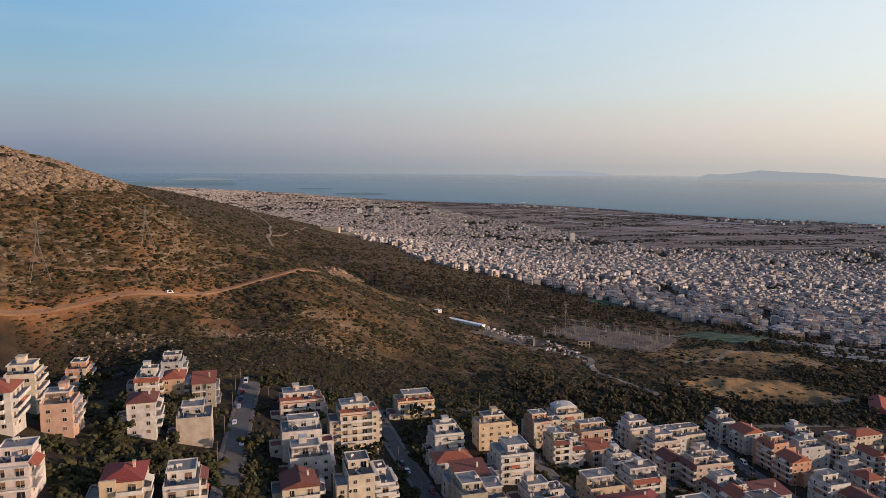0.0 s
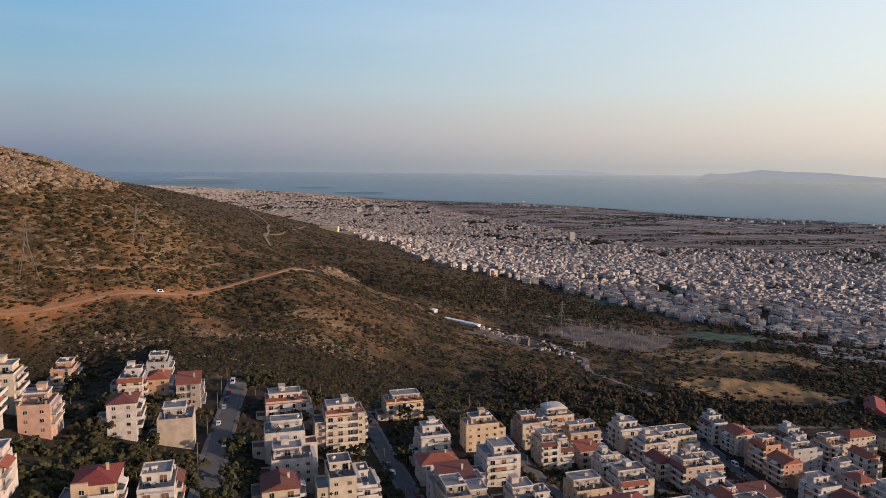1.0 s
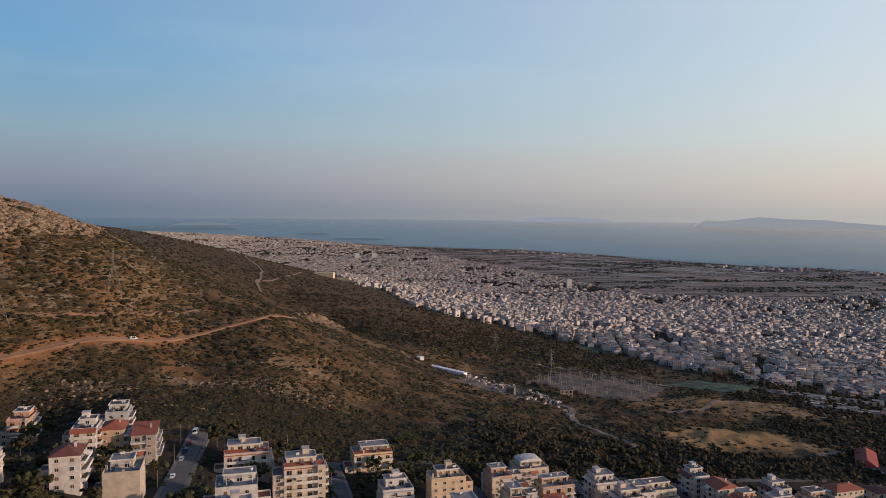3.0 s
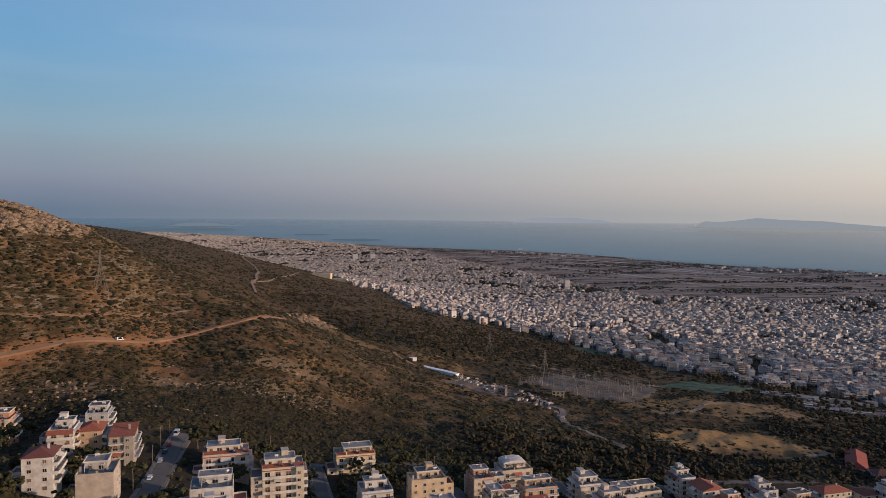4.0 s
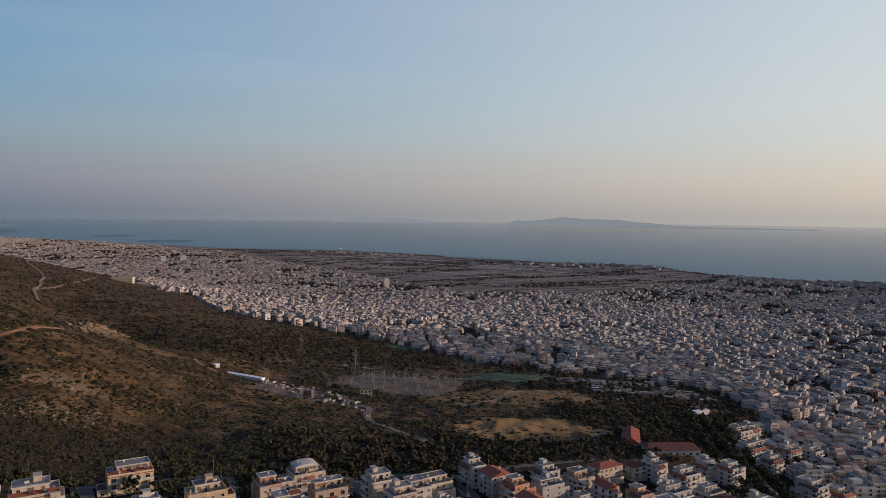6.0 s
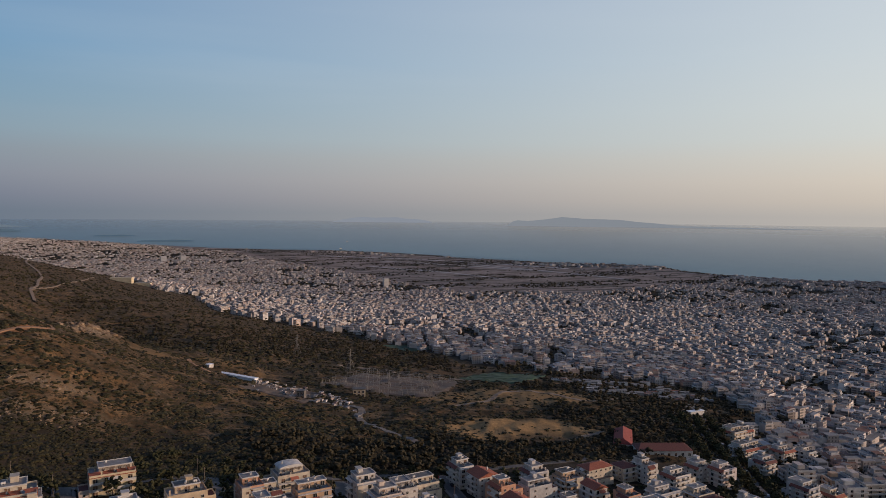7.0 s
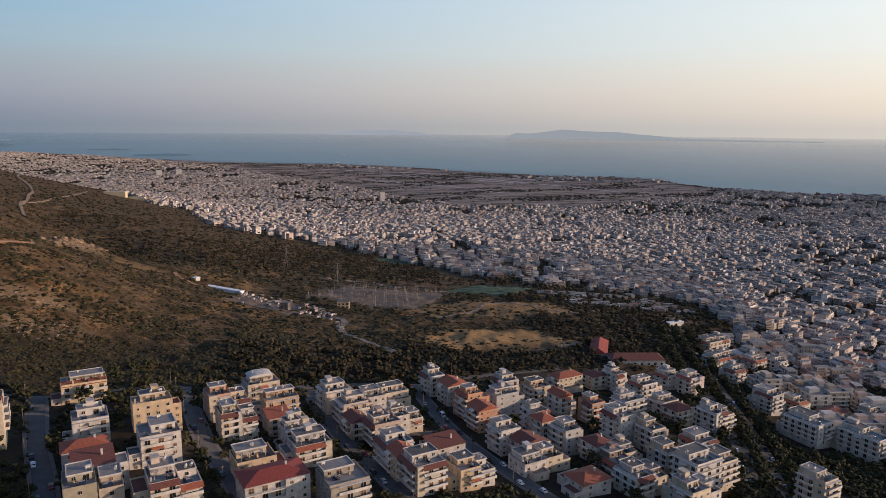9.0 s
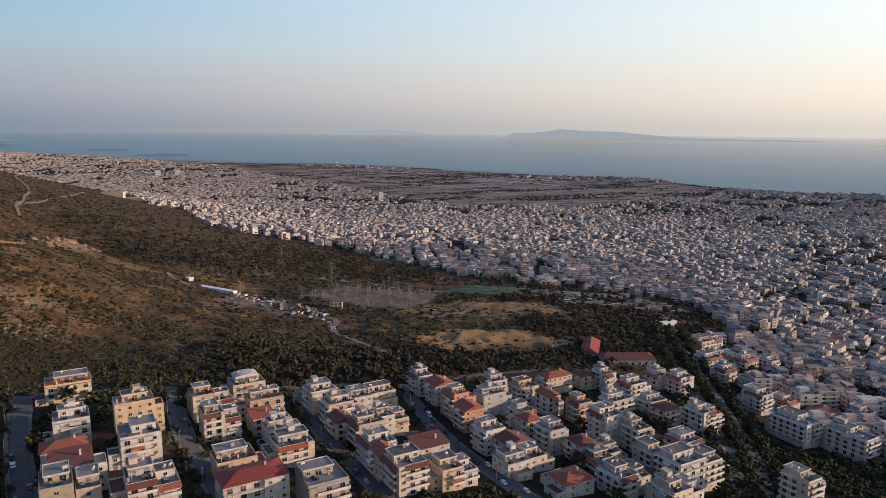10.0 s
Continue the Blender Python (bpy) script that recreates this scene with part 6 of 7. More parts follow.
# ---- trees that stand singly ----
def tree_meshes(seed, slim=False):
    rng = random.Random(seed)
    bm = bmesh.new()
    bmesh.ops.create_cone(bm, cap_ends=True, segments=7, radius1=0.22, radius2=0.10, depth=2.6, matrix=Matrix.Translation((0, 0, 1.0)))
    tips = []
    for k in range(6):
        a = k * 1.05 + rng.uniform(-0.3, 0.3)
        tip = (math.cos(a) * rng.uniform(0.7, 1.4), math.sin(a) * rng.uniform(0.7, 1.4), rng.uniform(2.9, 4.4))
        bar(bm, (0, 0, rng.uniform(1.6, 2.3)), tip, 0.06, 5)
        tips.append(tip)
    trunk = bpy.data.meshes.new("trunk")
    bm.to_mesh(trunk)
    bm.free()
    trunk.materials.append(BARK)
    # crown: clumps of ragged leaf pieces round the limbs
    pieces = []
    n = 46
    for k in range(n):
        if slim:
            h = 0.8 + 6.2 * k / n
            r = 0.75 * (1 - (h / 7.6) ** 2) + 0.1
            a = rng.uniform(0, 6.3)
            at = np.array([math.cos(a) * r * 0.6, math.sin(a) * r * 0.6, h])
            size = rng.uniform(0.3, 0.5)
        else:
            t = rng.choice(tips)
            at = np.array([t[0] * 1.15 + rng.gauss(0, 0.75), t[1] * 1.15 + rng.gauss(0, 0.75), t[2] + rng.gauss(0.1, 0.6)])
            size = rng.uniform(0.35, 0.75)
        V, F = blob(1, seed * 100 + k, 0.8, 0.45)
        pieces.append((V * size + at, F))
    V, F = merged(pieces)
    return trunk, fast_mesh("crown", V, F, [CROWN])


TREE_KINDS = [tree_meshes(s) for s in range(5)] + [tree_meshes(9, True)]


def tree(x, y, size, kind, turn, label):
    trunk, crown = TREE_KINDS[kind]
    ob = share("tree", trunk, None, pose(x, y, gz(x, y) - 0.1, 0, 0, turn) @ Matrix.Diagonal((size, size, size, 1)))
    tagged(ob, label, "tree", "trees between the houses")
    share("crown", crown, ob)


HOUSE_BOX = []
for o in scene.objects:
    if o.parent is None and o.name.startswith("apartment_"):
        m = o.matrix_basis.inverted()
        co = [v.co for c in o.children if c.name.startswith(("wall", "wing")) for v in c.data.vertices]
        HOUSE_BOX.append((m, max(abs(v.x) for v in co) + 1.6, max(abs(v.y) for v in co) + 1.6, o.matrix_basis.translation))
STREET_LINES = np.concatenate([along(s)[0] for s in STREETS] + [along([(275, 225), (297, 270), (334, 332), (381, 436), (426, 542), (458, 612), (520, 700)])[0]])


def free(x, y, gap):
    for m, hx, hy, at in HOUSE_BOX:
        if (at.x - x) ** 2 + (at.y - y) ** 2 < 900:
            q = m @ Vector((x, y, at.z))
            if abs(q.x) < hx + gap and abs(q.y) < hy + gap:
                return False
    return np.min(np.hypot(STREET_LINES[:, 0] - x, STREET_LINES[:, 1] - y)) > 3.6


rng = random.Random(12)
planted = 0
tries = 0
TREE_AT = []
while planted < 185 and tries < 16000:
    tries += 1
    b, d = radians(rng.uniform(-34, 47) if rng.random() < 0.6 else rng.uniform(-34, 4)), rng.uniform(150, 480)
    x, y = CENTRE.x + math.sin(b) * d, math.cos(b) * d
    if y > town_edge(x) + 4 and x < 440 or not free(x, y, 0.6) or any((x - p) ** 2 + (y - q) ** 2 < 9 for p, q in TREE_AT):
        continue
    slim = rng.random() < 0.08
    tree(x, y, rng.uniform(0.8, 1.75) if not slim else rng.uniform(0.9, 1.3), 5 if slim else rng.randrange(5), rng.uniform(0, 360), "slim dark cypress beside a house" if slim else "dark green broadleaf tree between apartment houses")
    TREE_AT.append((x, y))
    planted += 1
line, across = along([(290, 255), (297, 270), (334, 332), (381, 436), (426, 542), (455, 605)], 8)
for p, a in zip(line, across):
    for off in (0.8, -12.5, 14.0):
        if off != 0.8 and (rng.random() < 0.35 or not free(*(p + a * off), 0.0)):
            continue
        x, y = p + a * (off + rng.uniform(-1, 1))
        tree(x, y, rng.uniform(1.1, 1.6), rng.randrange(5), rng.uniform(0, 360), "dark green street tree along the boulevard")
# a belt of low crowns under the boulevard's trees
line, across = along([(280, 235), (297, 270), (334, 332), (381, 436), (426, 542), (455, 605)], 0.8)
side = RNG.choice((0.8, 0.8, -13.5, -16, -19, -23, 15.0, 17, 20, 24, 28), len(line)) + RNG.uniform(-1.6, 1.6, len(line))
gx, gy = line[:, 0] + across[:, 0] * side, line[:, 1] + across[:, 1] * side
k = np.array([all(abs((m @ Vector((p, q, at.z))).x) > hx or abs((m @ Vector((p, q, at.z))).y) > hy for m, hx, hy, at in HOUSE_BOX) for p, q in zip(gx, gy)], bool)
LEAFY = [leafy(k) for k in range(1, 7)]
scatter("street_bushes", LEAFY, gx[k], gy[k], 2.6 + 2.4 * hash2(gx[k], gy[k], 8), CROWN, "dense dark green hedge trees along the boulevard", "trees", seed=19)
# a grove beside the boulevard and dark gardens above the upper street
gx = np.concatenate([RNG.uniform(350, 425, 420), RNG.uniform(-160, -60, 330), RNG.uniform(-60, -30, 60), RNG.uniform(-20, 330, 1300)])
gy = np.concatenate([RNG.uniform(235, 328, 420), RNG.uniform(150, 270, 330), RNG.uniform(250, 330, 60), RNG.uniform(225, 440, 1300)])
k = np.array([free(p, q, 0.4) for p, q in zip(gx, gy)], bool)
scatter("grove", LEAFY, gx[k], gy[k], 2.2 + 2.6 * hash2(gx[k], gy[k], 8), CROWN, "dark grove of low trees between the houses", "trees", seed=29)
# low bushes in the gardens
gx, gy = sample(9000, -36, 48, 160, 640)
ex, ey = sample(3500, -36, 2, 150, 330)
gx, gy = np.concatenate([gx, ex]), np.concatenate([gy, ey])
k = ((town(gx, gy) > 0.5) | (city(gx, gy) > 0.5)) & (lumps(gx, gy, 22, 131) > 0.33)
gx, gy = gx[k], gy[k]
k = np.array([free(p, q, -0.8) for p, q in zip(gx, gy)], bool)
scatter("garden_bushes", SHRUBS, gx[k], gy[k], 1.1 + 2.4 * hash2(gx[k], gy[k], 8) ** 2, CROWN, "dark green garden bushes between the houses", "bushes", seed=9)


# ---- vehicles ----
def car_body(length, width, height, van=False):
    bm = bmesh.new()
    L, W = length / 2, width / 2
    prof = [(-L, 0.3), (L, 0.3), (L, 0.72), (L * 0.5, 0.85), (L * 0.3, height), (-L * 0.62, height), (-L * 0.95, 0.88)] if not van else [(-L, 0.35), (L, 0.35), (L, 1.0), (L * 0.72, 1.15), (L * 0.48, height), (-L, height)]
    a = [bm.verts.new((p[0], -W, p[1])) for p in prof]
    b = [bm.verts.new((p[0], W, p[1])) for p in prof]
    bm.faces.new(a)
    bm.faces.new(b[::-1])
    for i in range(len(prof)):
        j = (i + 1) % len(prof)
        bm.faces.new((a[j], a[i], b[i], b[j]))
    bmesh.ops.recalc_face_normals(bm, faces=bm.faces[:])
    bmesh.ops.bevel(bm, geom=bm.edges[:], offset=0.09, segments=2, affect="EDGES")
    me = bpy.data.meshes.new("body")
    bm.to_mesh(me)
    bm.free()
    bm = bmesh.new()
    top = height - 0.1
    for s in (-1, 1):
        v = [bm.verts.new(p) for p in ((L * 0.42, s * (W + 0.01), 0.92), (L * 0.24, s * (W + 0.01), top), (-L * 0.56, s * (W + 0.01), top), (-L * 0.8, s * (W + 0.01), 0.95))]
        bm.faces.new(v if s < 0 else v[::-1])
    x0, x1 = (L * 0.49, L * 0.31) if not van else (L * 0.73, L * 0.5)
    z0 = 0.9 if not van else 1.2
    v = [bm.verts.new(p) for p in ((x0 + 0.02, -W * 0.85, z0), (x0 + 0.02, W * 0.85, z0), (x1 + 0.03, W * 0.8, top), (x1 + 0.03, -W * 0.8, top))]
    bm.faces.new(v)
    glass = bpy.data.meshes.new("windows")
    bm.to_mesh(glass)
    bm.free()
    glass.materials.append(CAR_GLASS)
    return me, glass


CAR, VAN = car_body(4.2, 1.75, 1.45), car_body(5.4, 2.0, 2.3, True)
bm = bmesh.new()
bmesh.ops.create_cone(bm, cap_ends=True, segments=14, radius1=0.32, radius2=0.32, depth=0.22, matrix=pose(0, 0, 0, 90, 0, 0))
WHEEL = bpy.data.meshes.new("wheel")
bm.to_mesh(WHEEL)
bm.free()
WHEEL.materials.append(RUBBER)
COLOURS = ("white", "silver", "black", "blue", "red")


def vehicle(x, y, turn, paint, van=False, where="parked beside the street"):
    body, glass = VAN if van else CAR
    me = body.copy()
    me.materials.append(PAINTS[paint])
    at = gz(x, y) + 0.36
    ahead = Vector((math.cos(radians(turn)), math.sin(radians(turn))))
    rise = math.degrees(math.atan2(gz(x + ahead.x * 2, y + ahead.y * 2) - gz(x - ahead.x * 2, y - ahead.y * 2), 4))
    ob = share("van" if van else "car", me, None, pose(x, y, at, 0, 0, turn) @ pose(0, 0, 0, 0, -rise, 0))
    tagged(ob, f"{COLOURS[paint]} {'delivery van' if van else 'small car'} {where}", "van" if van else "car", "parked vehicles")
    share("windows", glass, ob, label="dark glass")
    L, W = (1.65, 0.9) if van else (1.3, 0.8)
    for sx in (-1, 1):
        for sy in (-1, 1):
            share("wheel", WHEEL, ob, pose(sx * L, sy * W, 0.32))


for s in STREETS:
    line, across = along(s, 1.0)
    for k in range(8, len(line) - 8, 9):
        if rng.random() < 0.55 and line[k][1] > 190:
            side = rng.choice((-2.3, 2.3))
            x, y = line[k] + across[k] * side
            turn = math.degrees(math.atan2(-across[k][0] * -1, across[k][1])) + 90
            turn = math.degrees(math.atan2(line[k + 1][1] - line[k][1], line[k + 1][0] - line[k][0]))
            vehicle(x, y, turn, rng.choice((0, 0, 1, 1, 2, 2, 3, 4)), rng.random() < 0.06)
vehicle(-187, 472, 58, 0, True, "driving on the hillside dirt road")
vehicle(-205, 366, 20, 2, False, "parked on the lane at the top")
line, across = along([(297, 270), (334, 332), (381, 436), (426, 542)], 12)
for k in range(len(line) - 1):
    for off in (-8.5, 10.0):
        if rng.random() < 0.6:
            x, y = line[k] + across[k] * off
            vehicle(x, y, math.degrees(math.atan2(line[k + 1][1] - line[k][1], line[k + 1][0] - line[k][0])), rng.choice((0, 1, 2, 2, 3)), False, "parked along the boulevard")


# ---- masts and poles ----
def lattice_pylon(x, y, height, turn, label):
    """A four-legged lattice tower with three cross-arms."""
    ob = new("pylon")
    ob.matrix_basis = pose(x, y, gz(x, y) - 0.5, 0, 0, turn)
    tagged(ob, label, "pylon", "power pylons")
    levels = [0, 0.22, 0.42, 0.6, 0.74, 0.86, 1.0]

    def half(f):
        return height * (0.13 * (1 - f / 0.62) + 0.022 if f < 0.62 else 0.022 - 0.012 * (f - 0.62) / 0.38)

    for sx in (-1, 1):
        for sy in (-1, 1):
            bm = bmesh.new()
            rod(bm, [(sx * half(a), sy * half(a), a * height) for a in levels], 0.11)
            part("leg", bm, RUST, ob)
    for a, b in zip(levels, levels[1:]):
        p, q = half(a), half(b)
        ends = []
        for s in (-1, 1):
            for u, v in ((-1, 1), (1, -1)):
                ends.append(((u * p, s * p, a * height), (v * q, s * q, b * height)))
                ends.append(((s * p, u * p, a * height), (s * q, v * q, b * height)))
        for e0, e1 in ends:
            bm = bmesh.new()
            bar(bm, e0, e1, 0.06)
            part("brace", bm, RUST, ob)
        bm = bmesh.new()
        rod(bm, [(-q, -q, b * height), (q, -q, b * height + 0.01), (q, q, b * height + 0.02), (-q, q, b * height + 0.03), (-q, -q, b * height + 0.04)], 0.06)
        part("ring", bm, RUST, ob)
    for f, w in ((0.72, 0.19), (0.83, 0.24), (0.94, 0.16)):
        bm = bmesh.new()
        z, w = f * height, w * height
        for s in (-1, 1):
            for d in (-1, 1):
                bar(bm, (0, d * 0.3, z), (s * w, 0, z), 0.07)
                bar(bm, (0, d * 0.3, z + 1.4), (s * w, 0, z), 0.07)
            bar(bm, (s * w, 0, z), (s * w, 0, z - 1.8), 0.09)
        part("cross_arm", bm, RUST, ob)


lattice_pylon(-252, 432, 38, 40, "thin lattice power pylon on the scrubby slope")
lattice_pylon(-216, 506, 30, 40, "thin lattice power pylon on the scrubby slope")
lattice_pylon(92, 1010, 30, 60, "thin lattice power pylon at the valley's edge")
lattice_pylon(215, 700, 26, 20, "lattice power pylon beside the substation")
lattice_pylon(150, 860, 28, 35, "lattice power pylon behind the substation")


def utility_pole(x, y, height, label):
    ob = new("utility_pole")
    ob.matrix_basis = pose(x, y, gz(x, y), 0, 0, rng.uniform(0, 180))
    tagged(ob, label, "utility pole", "utility poles")
    bm = bmesh.new()
    bmesh.ops.create_cone(bm, cap_ends=True, segments=8, radius1=0.16, radius2=0.10, depth=height + 0.6, matrix=Matrix.Translation((0, 0, height / 2 - 0.3)))
    part("pole", bm, WOOD, ob)
    bm = bmesh.new()
    bar(bm, (-0.8, 0, height - 0.5), (0.8, 0, height - 0.5), 0.06)
    part("cross_arm", bm, WOOD, ob)


for s in STREETS:
    line, across = along(s, 1.0)
    for k in range(14, len(line) - 4, 34):
        if line[k][1] > 200:
            x, y = line[k] + across[k] * 4.4
            utility_pole(x, y, 9, "weathered wooden utility pole beside the street")
for x, y in ((-209, 353), (-222, 338), (-97, 318), (-60, 366), (20, 384), (110, 416), (190, 452)):
    utility_pole(x, y, 10, "weathered wooden utility pole at the edge of the town")
for x, y in ((330, 322), (352, 370), (318, 296), (400, 470)):
    utility_pole(x, y, 11, "grey street lamp pole on the boulevard")


# ---- substation, sheds, school ----
PALE_STEEL = surface("pale_galvanised_steel", (0.23, 0.215, 0.20), rough=0.6, bump=0)


def substation():
    turn = radians(-32)
    c, s = math.cos(turn), math.sin(turn)
    ob = new("substation")
    ob.matrix_basis = pose(190, 780, gz(190, 780))
    tagged(ob, "electrical substation with rows of thin grey steel gantries", "substation")
    z0 = gz(190, 780)

    def at(u, v):
        x, y = u * c - v * s, u * s + v * c
        return x, y, gz(190 + x, 780 + y) - z0

    for row in range(9):
        v = -62 + row * 15
        bm = bmesh.new()
        for k in range(9):
            x, y, z = at(-56 + k * 13 + (row % 2) * 4, v)
            bar(bm, (x, y, z), (x, y, z + 7.5), 0.16)
            if k:
                bar(bm, (px_, py_, pz_ + 7.2), (x, y, z + 7.2), 0.13)
            px_, py_, pz_ = x, y, z
            for q in (-3, 0, 3):
                x2, y2, z2 = at(-56 + k * 13 + q, v + 6)
                bar(bm, (x2, y2, z2), (x2, y2, z2 + 3.5), 0.12)
        part("gantry_row", bm, PALE_STEEL, ob)
    for k in range(6):
        x, y, z = at(-50 + k * 18, -74 + (k % 2) * 8)
        bm = bmesh.new()
        block(bm, x - 2.2, x + 2.2, y - 1.6, y + 1.6, z, z + 3.4, 0.15)
        for q in (-1.2, 0, 1.2):
            bar(bm, (x + q, y, z + 3.4), (x + q, y, z + 5), 0.16)
        part("transformer", bm, CONCRETE, ob)


substation()


def building(name, x, y, turn, w, d, h, wall, roof, label, category, pitched=0.0, windows=0, roof_label=""):
    """A plain low building: wall, roof with an overhang, windows."""
    ob = new(name)
    ob.matrix_basis = pose(x, y, gz(x, y), 0, 0, turn)
    tagged(ob, label, category)
    bm = bmesh.new()
    block(bm, -w / 2, w / 2, -d / 2, d / 2, -4, h)
    part("wall", bm, wall, ob)
    bm = bmesh.new()
    if pitched:
        X, Y = w / 2 + 0.5, d / 2 + 0.5
        lo = [bm.verts.new(p) for p in ((-X, -Y, h), (X, -Y, h), (X, Y, h), (-X, Y, h))]
        a, b = bm.verts.new((-X + Y * 0.5, 0, h + pitched)), bm.verts.new((X - Y * 0.5, 0, h + pitched))
        for f in ((lo[0], lo[1], b, a), (lo[1], lo[2], b), (lo[2], lo[3], a, b), (lo[3], lo[0], a), lo[::-1]):
            bm.faces.new(f)
    else:
        block(bm, -w / 2 - 0.3, w / 2 + 0.3, -d / 2 - 0.3, d / 2 + 0.3, h, h + 0.35)
    part("roof", bm, roof, ob, roof_label)
    for s in range(max(1, int(h / 3.2))):
        for k in range(windows):
            share("window", DOORS[(k + s) % 3], ob, pose(-w / 2 + (k + 0.5) * w / windows, -d / 2, s * 3.1 + 0.6))
    return ob


PALE = surface("white_sheet_roof", (0.82, 0.82, 0.82), rough=0.5, vary=0.15)
building("long_shed", 17, 766, -44, 70, 5.2, 1.8, PALE, PALE, "long low shed with a bright white sheet roof", "shed")
building("long_shed", -7, 789, -44, 6, 6, 2.6, WALLS["white"], PALE, "small white hut at the end of the scrap yard", "hut")
building("control_house", 141, 697, -8, 12, 9, 7, WALLS["yellow"], SCREED, "pale yellow two-storey control house beside the substation", "house", windows=3)
building("control_house", 84, 672, -20, 7, 7, 7, CONCRETE, SCREED, "dark grey concrete hut in the yard", "hut", windows=2)
building("school", 338, 530, 62, 40, 14, 5, WALLS["white"], TILES_CRIMSON, "white school wing with a long red tile roof", "school", 4, 6, "red tile roof")
building("school", 352, 494, -12, 42, 18, 4.5, WALLS["white"], TILES_DARK, "white school block with a broad red tile roof", "school", 3.5, 8, "red tile roof")
building("sports_hall", 388, 1185, -20, 46, 26, 8, WALLS["grey"], SCREED, "large dark-roofed sports hall", "sports hall", windows=8)
building("school", 400, 1085, -18, 70, 15, 9, WALLS["white"], SCREED_PALE, "long white three-storey school building", "school", windows=14)
building("school", 440, 1060, -18, 40, 15, 9, WALLS["white"], SCREED_PALE, "long white three-storey school building", "school", windows=9)
building("grandstand", 280, 1290, -60, 60, 12, 6, CONCRETE, SCREED, "grey concrete grandstand beside a playing field", "grandstand")
building("kiosk", 478, 640, 10, 18, 6, 3.5, WALLS["white"], PALE, "white canopy roof beside the boulevard", "canopy")
# scrap yard clutter
rs = np.random.default_rng(5)
n = 120
jx, jy = 40 + rs.uniform(0, 1, n) * 90, 735 - rs.uniform(0, 1, n) * 90 + rs.normal(0, 8, n)
jy = 752 - (jx - 10) * 0.85 + rs.normal(0, 17, n)
jz = ground_z(jx, jy)
me = boxes_mesh("scrap", jx, jy, jz - 1, jz + 1.0 + rs.uniform(0, 1.6, n), rs.uniform(2, 5, n), rs.uniform(1.6, 2.4, n), rs.uniform(0, 3, n), [CITY_WALL, CITY_ROOF])
tagged(new("scrap_yard_clutter", me), "parked trucks, containers and small sheds in a scrap yard", "clutter", kind="stuff")
n = 90
jx, jy = 400 + rs.uniform(0, 1, n) * 170, 720 + rs.uniform(0, 1, n) * 110
k = jx - 400 + (jy - 720) * 0.3 < 170
jx, jy = jx[k], jy[k]
n = len(jx)
jz = ground_z(jx, jy)
me = boxes_mesh("low_sheds", jx, jy, jz - 2, jz + 2.5 + rs.uniform(0, 2, n), rs.uniform(4, 14, n), rs.uniform(3, 6, n), rs.uniform(-0.6, -0.2, n), [CITY_WALL, CITY_ROOF])
tagged(new("low_sheds", me), "low sheds and greenhouses below the city's edge", "sheds", kind="stuff")


# ---- landmarks on the plain and at sea ----
def far_block(name, x, y, w, d, h, material, label, category, turn=0.3):
    z = ground_z(np.array([x]), np.array([y]))
    me = boxes_mesh(name, np.array([x]), np.array([y]), z - 5, z + h, np.array([float(w)]), np.array([float(d)]), np.array([turn]), [material, material], 0)
    tagged(new(name, me), label, category)


far_block("tower_block", 523, 2914, 20, 14, 34, WALLS["white"], "tall white slab tower above the city's edge", "tower block", 0.2)
far_block("long_building", -350, 2140, 60, 16, 12, WALLS["pinkyel"], "long pale yellow institutional building at the foot of the hill", "institution", -0.2)
far_block("long_building", -296, 2150, 45, 15, 8, WALLS["pinkyel"], "long pale yellow institutional wing", "institution", -0.2)
for k, (x, y, h) in enumerate(((-590, 4700, 38), (-480, 4750, 38))):
    far_block("tower_block", x, y, 34, 26, h, WALLS["grey"], "grey tower block among low city houses", "tower block", 0.4)
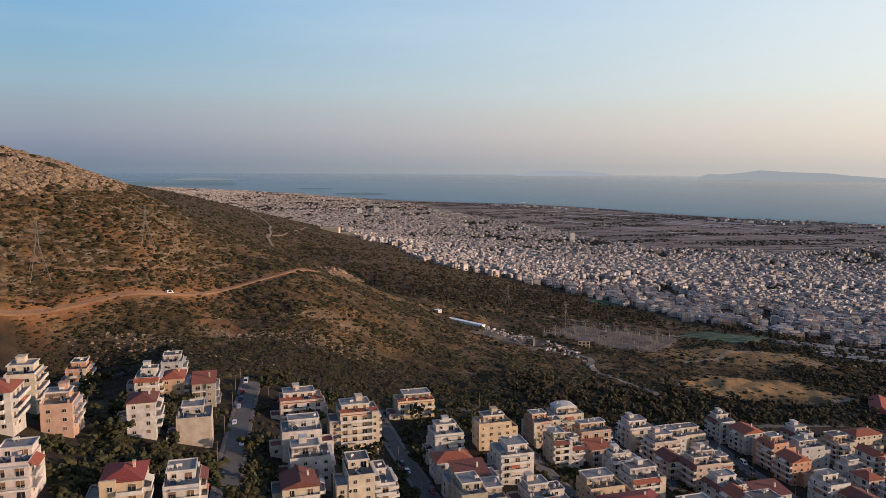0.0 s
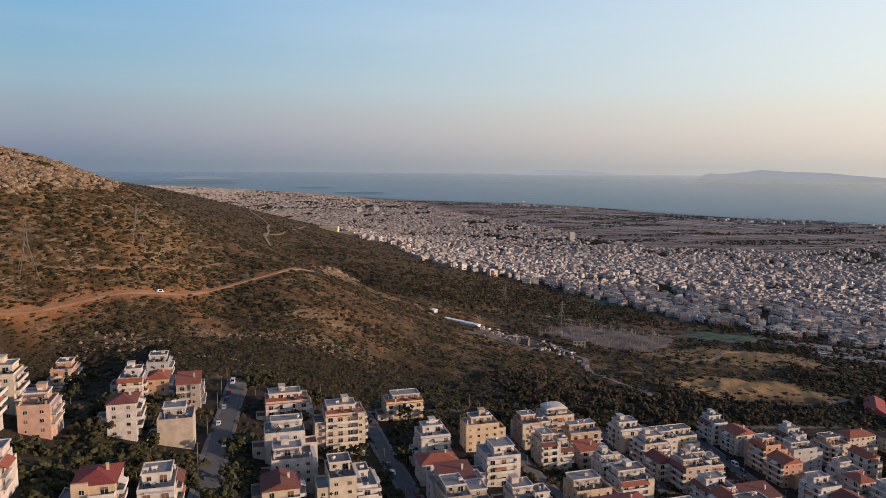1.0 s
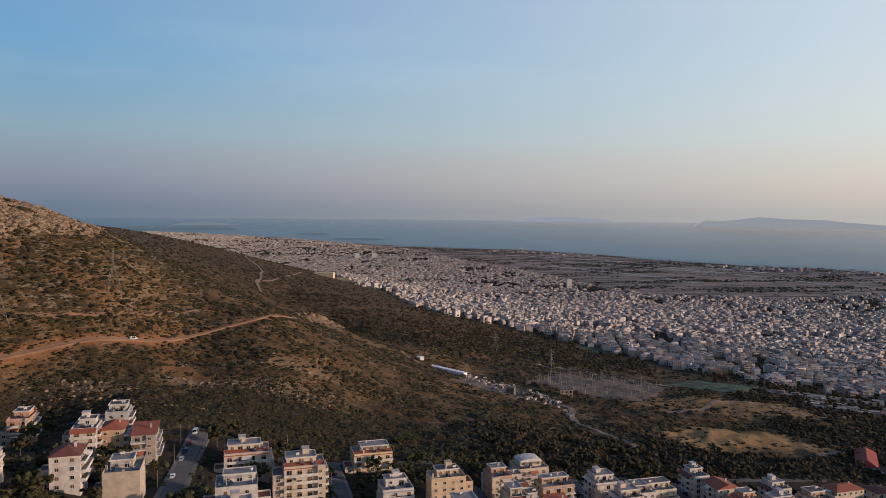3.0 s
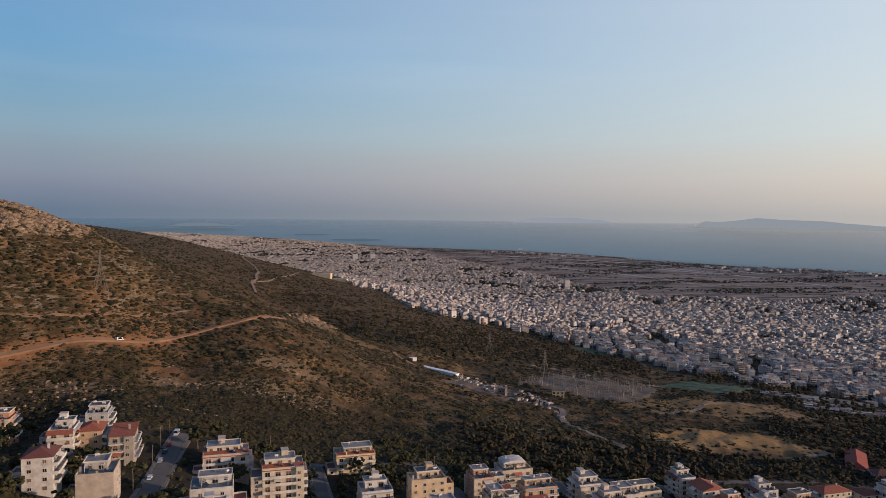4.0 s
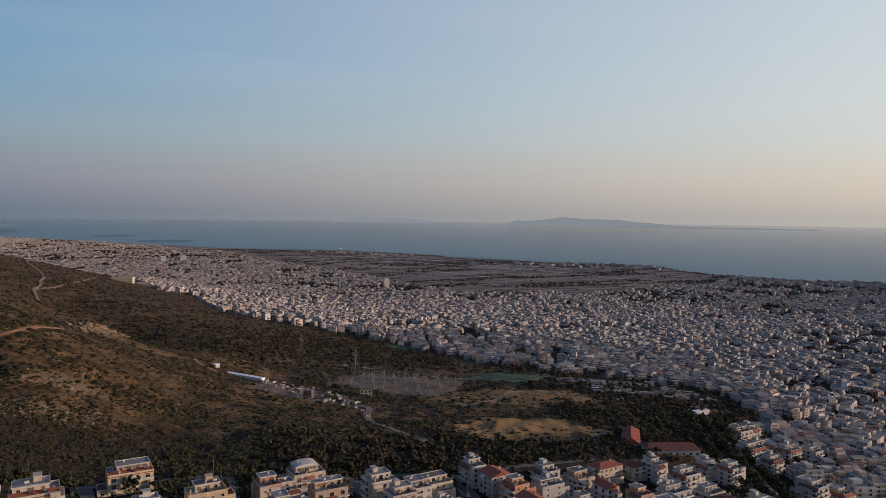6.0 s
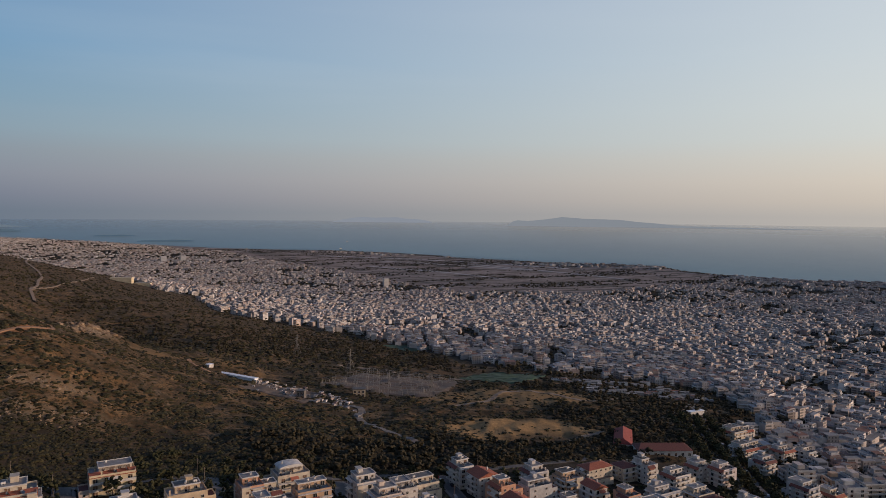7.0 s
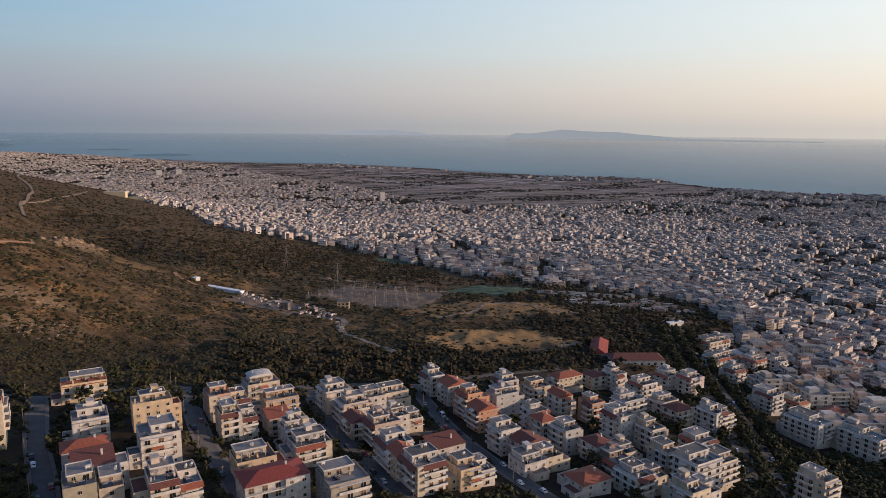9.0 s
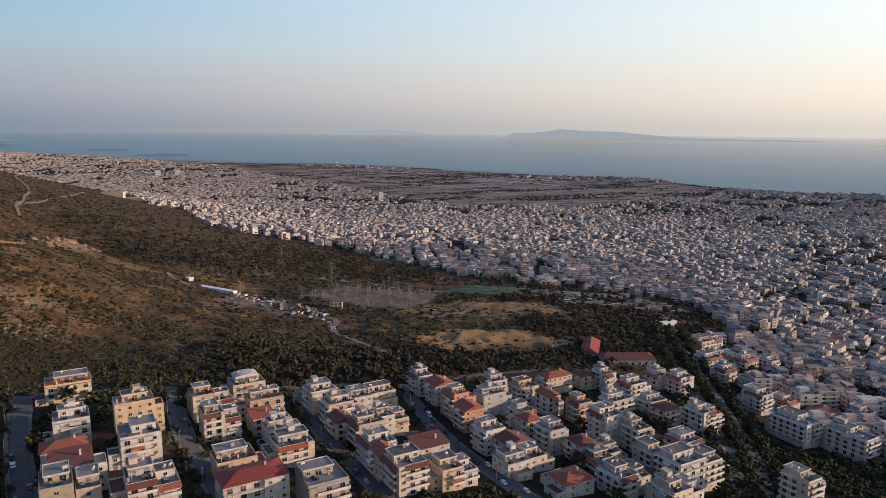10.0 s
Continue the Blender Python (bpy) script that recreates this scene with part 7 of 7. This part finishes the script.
# shore houses, white specks along the coast
n = 420
b = rs.uniform(-6, 47, n)
d = coast(b) - rs.uniform(80, 420, n)
jx, jy = CENTRE.x + np.sin(np.radians(b)) * d, np.cos(np.radians(b)) * d
k = (lumps(jx, jy, 500, 141) > 0.5) | (b > 36)
jx, jy = jx[k], jy[k]
n = len(jx)
jz = ground_z(jx, jy)
me = boxes_mesh("shore_houses", jx, jy, jz - 3, jz + rs.uniform(5, 13, n), rs.uniform(14, 40, n), rs.uniform(12, 22, n), rs.uniform(0, 3, n), [CITY_WALL, CITY_ROOF])
tagged(new("shore_houses", me), "white houses and hangars along the shore", "houses", kind="stuff")


def breakwater(b0, b1, off, label):
    b = np.linspace(b0, b1, 24)
    d = coast(b) + off
    x, y = CENTRE.x + np.sin(np.radians(b)) * d, np.cos(np.radians(b)) * d
    me = boxes_mesh("breakwater", x, y, np.full(24, SEA - 5.0), np.full(24, SEA + 5.0), np.full(24, 75.0), np.full(24, 16.0), np.radians(-b) - 0.15, [CONCRETE, CONCRETE], 0)
    tagged(new("breakwater", me), label, "breakwater")


breakwater(8.5, 13.5, 150, "pale stone breakwater of a marina")


def boat(b, d, length, label):
    """Hull with a raised bow, deck house and mast."""
    x, y, z, k = drawn(*(np.array([v]) for v in (CENTRE.x + math.sin(radians(b)) * d, math.cos(radians(b)) * d, SEA)))
    ob = new("boat")
    ob.matrix_basis = pose(float(x[0]), float(y[0]), float(z[0]) + 1.0, 0, 0, 20)
    tagged(ob, label, "boat")
    L = length * float(k[0])
    bm = bmesh.new()
    lo = [bm.verts.new(p) for p in ((-L / 2, -L * 0.1, 0), (L * 0.3, -L * 0.1, 0), (L * 0.45, 0, 0), (L * 0.3, L * 0.1, 0), (-L / 2, L * 0.1, 0))]
    hi = [bm.verts.new(p) for p in ((-L / 2, -L * 0.13, L * 0.1), (L * 0.32, -L * 0.13, L * 0.12), (L * 0.52, 0, L * 0.15), (L * 0.32, L * 0.13, L * 0.12), (-L / 2, L * 0.13, L * 0.1))]
    bm.faces.new(hi)
    for i in range(5):
        j = (i + 1) % 5
        bm.faces.new((lo[i], lo[j], hi[j], hi[i]))
    part("hull", bm, SLAB, ob)
    bm = bmesh.new()
    block(bm, -L * 0.3, L * 0.1, -L * 0.09, L * 0.09, L * 0.1, L * 0.26, L * 0.01)
    part("deck_house", bm, SLAB, ob)
    bm = bmesh.new()
    bar(bm, (0, 0, L * 0.26), (0, 0, L * 0.8), L * 0.012)
    part("mast", bm, METAL, ob)


boat(6.2, 8200, 26, "small white boat anchored off the coast")
boat(5.7, 6500, 32, "dark and white ferry near the harbour")
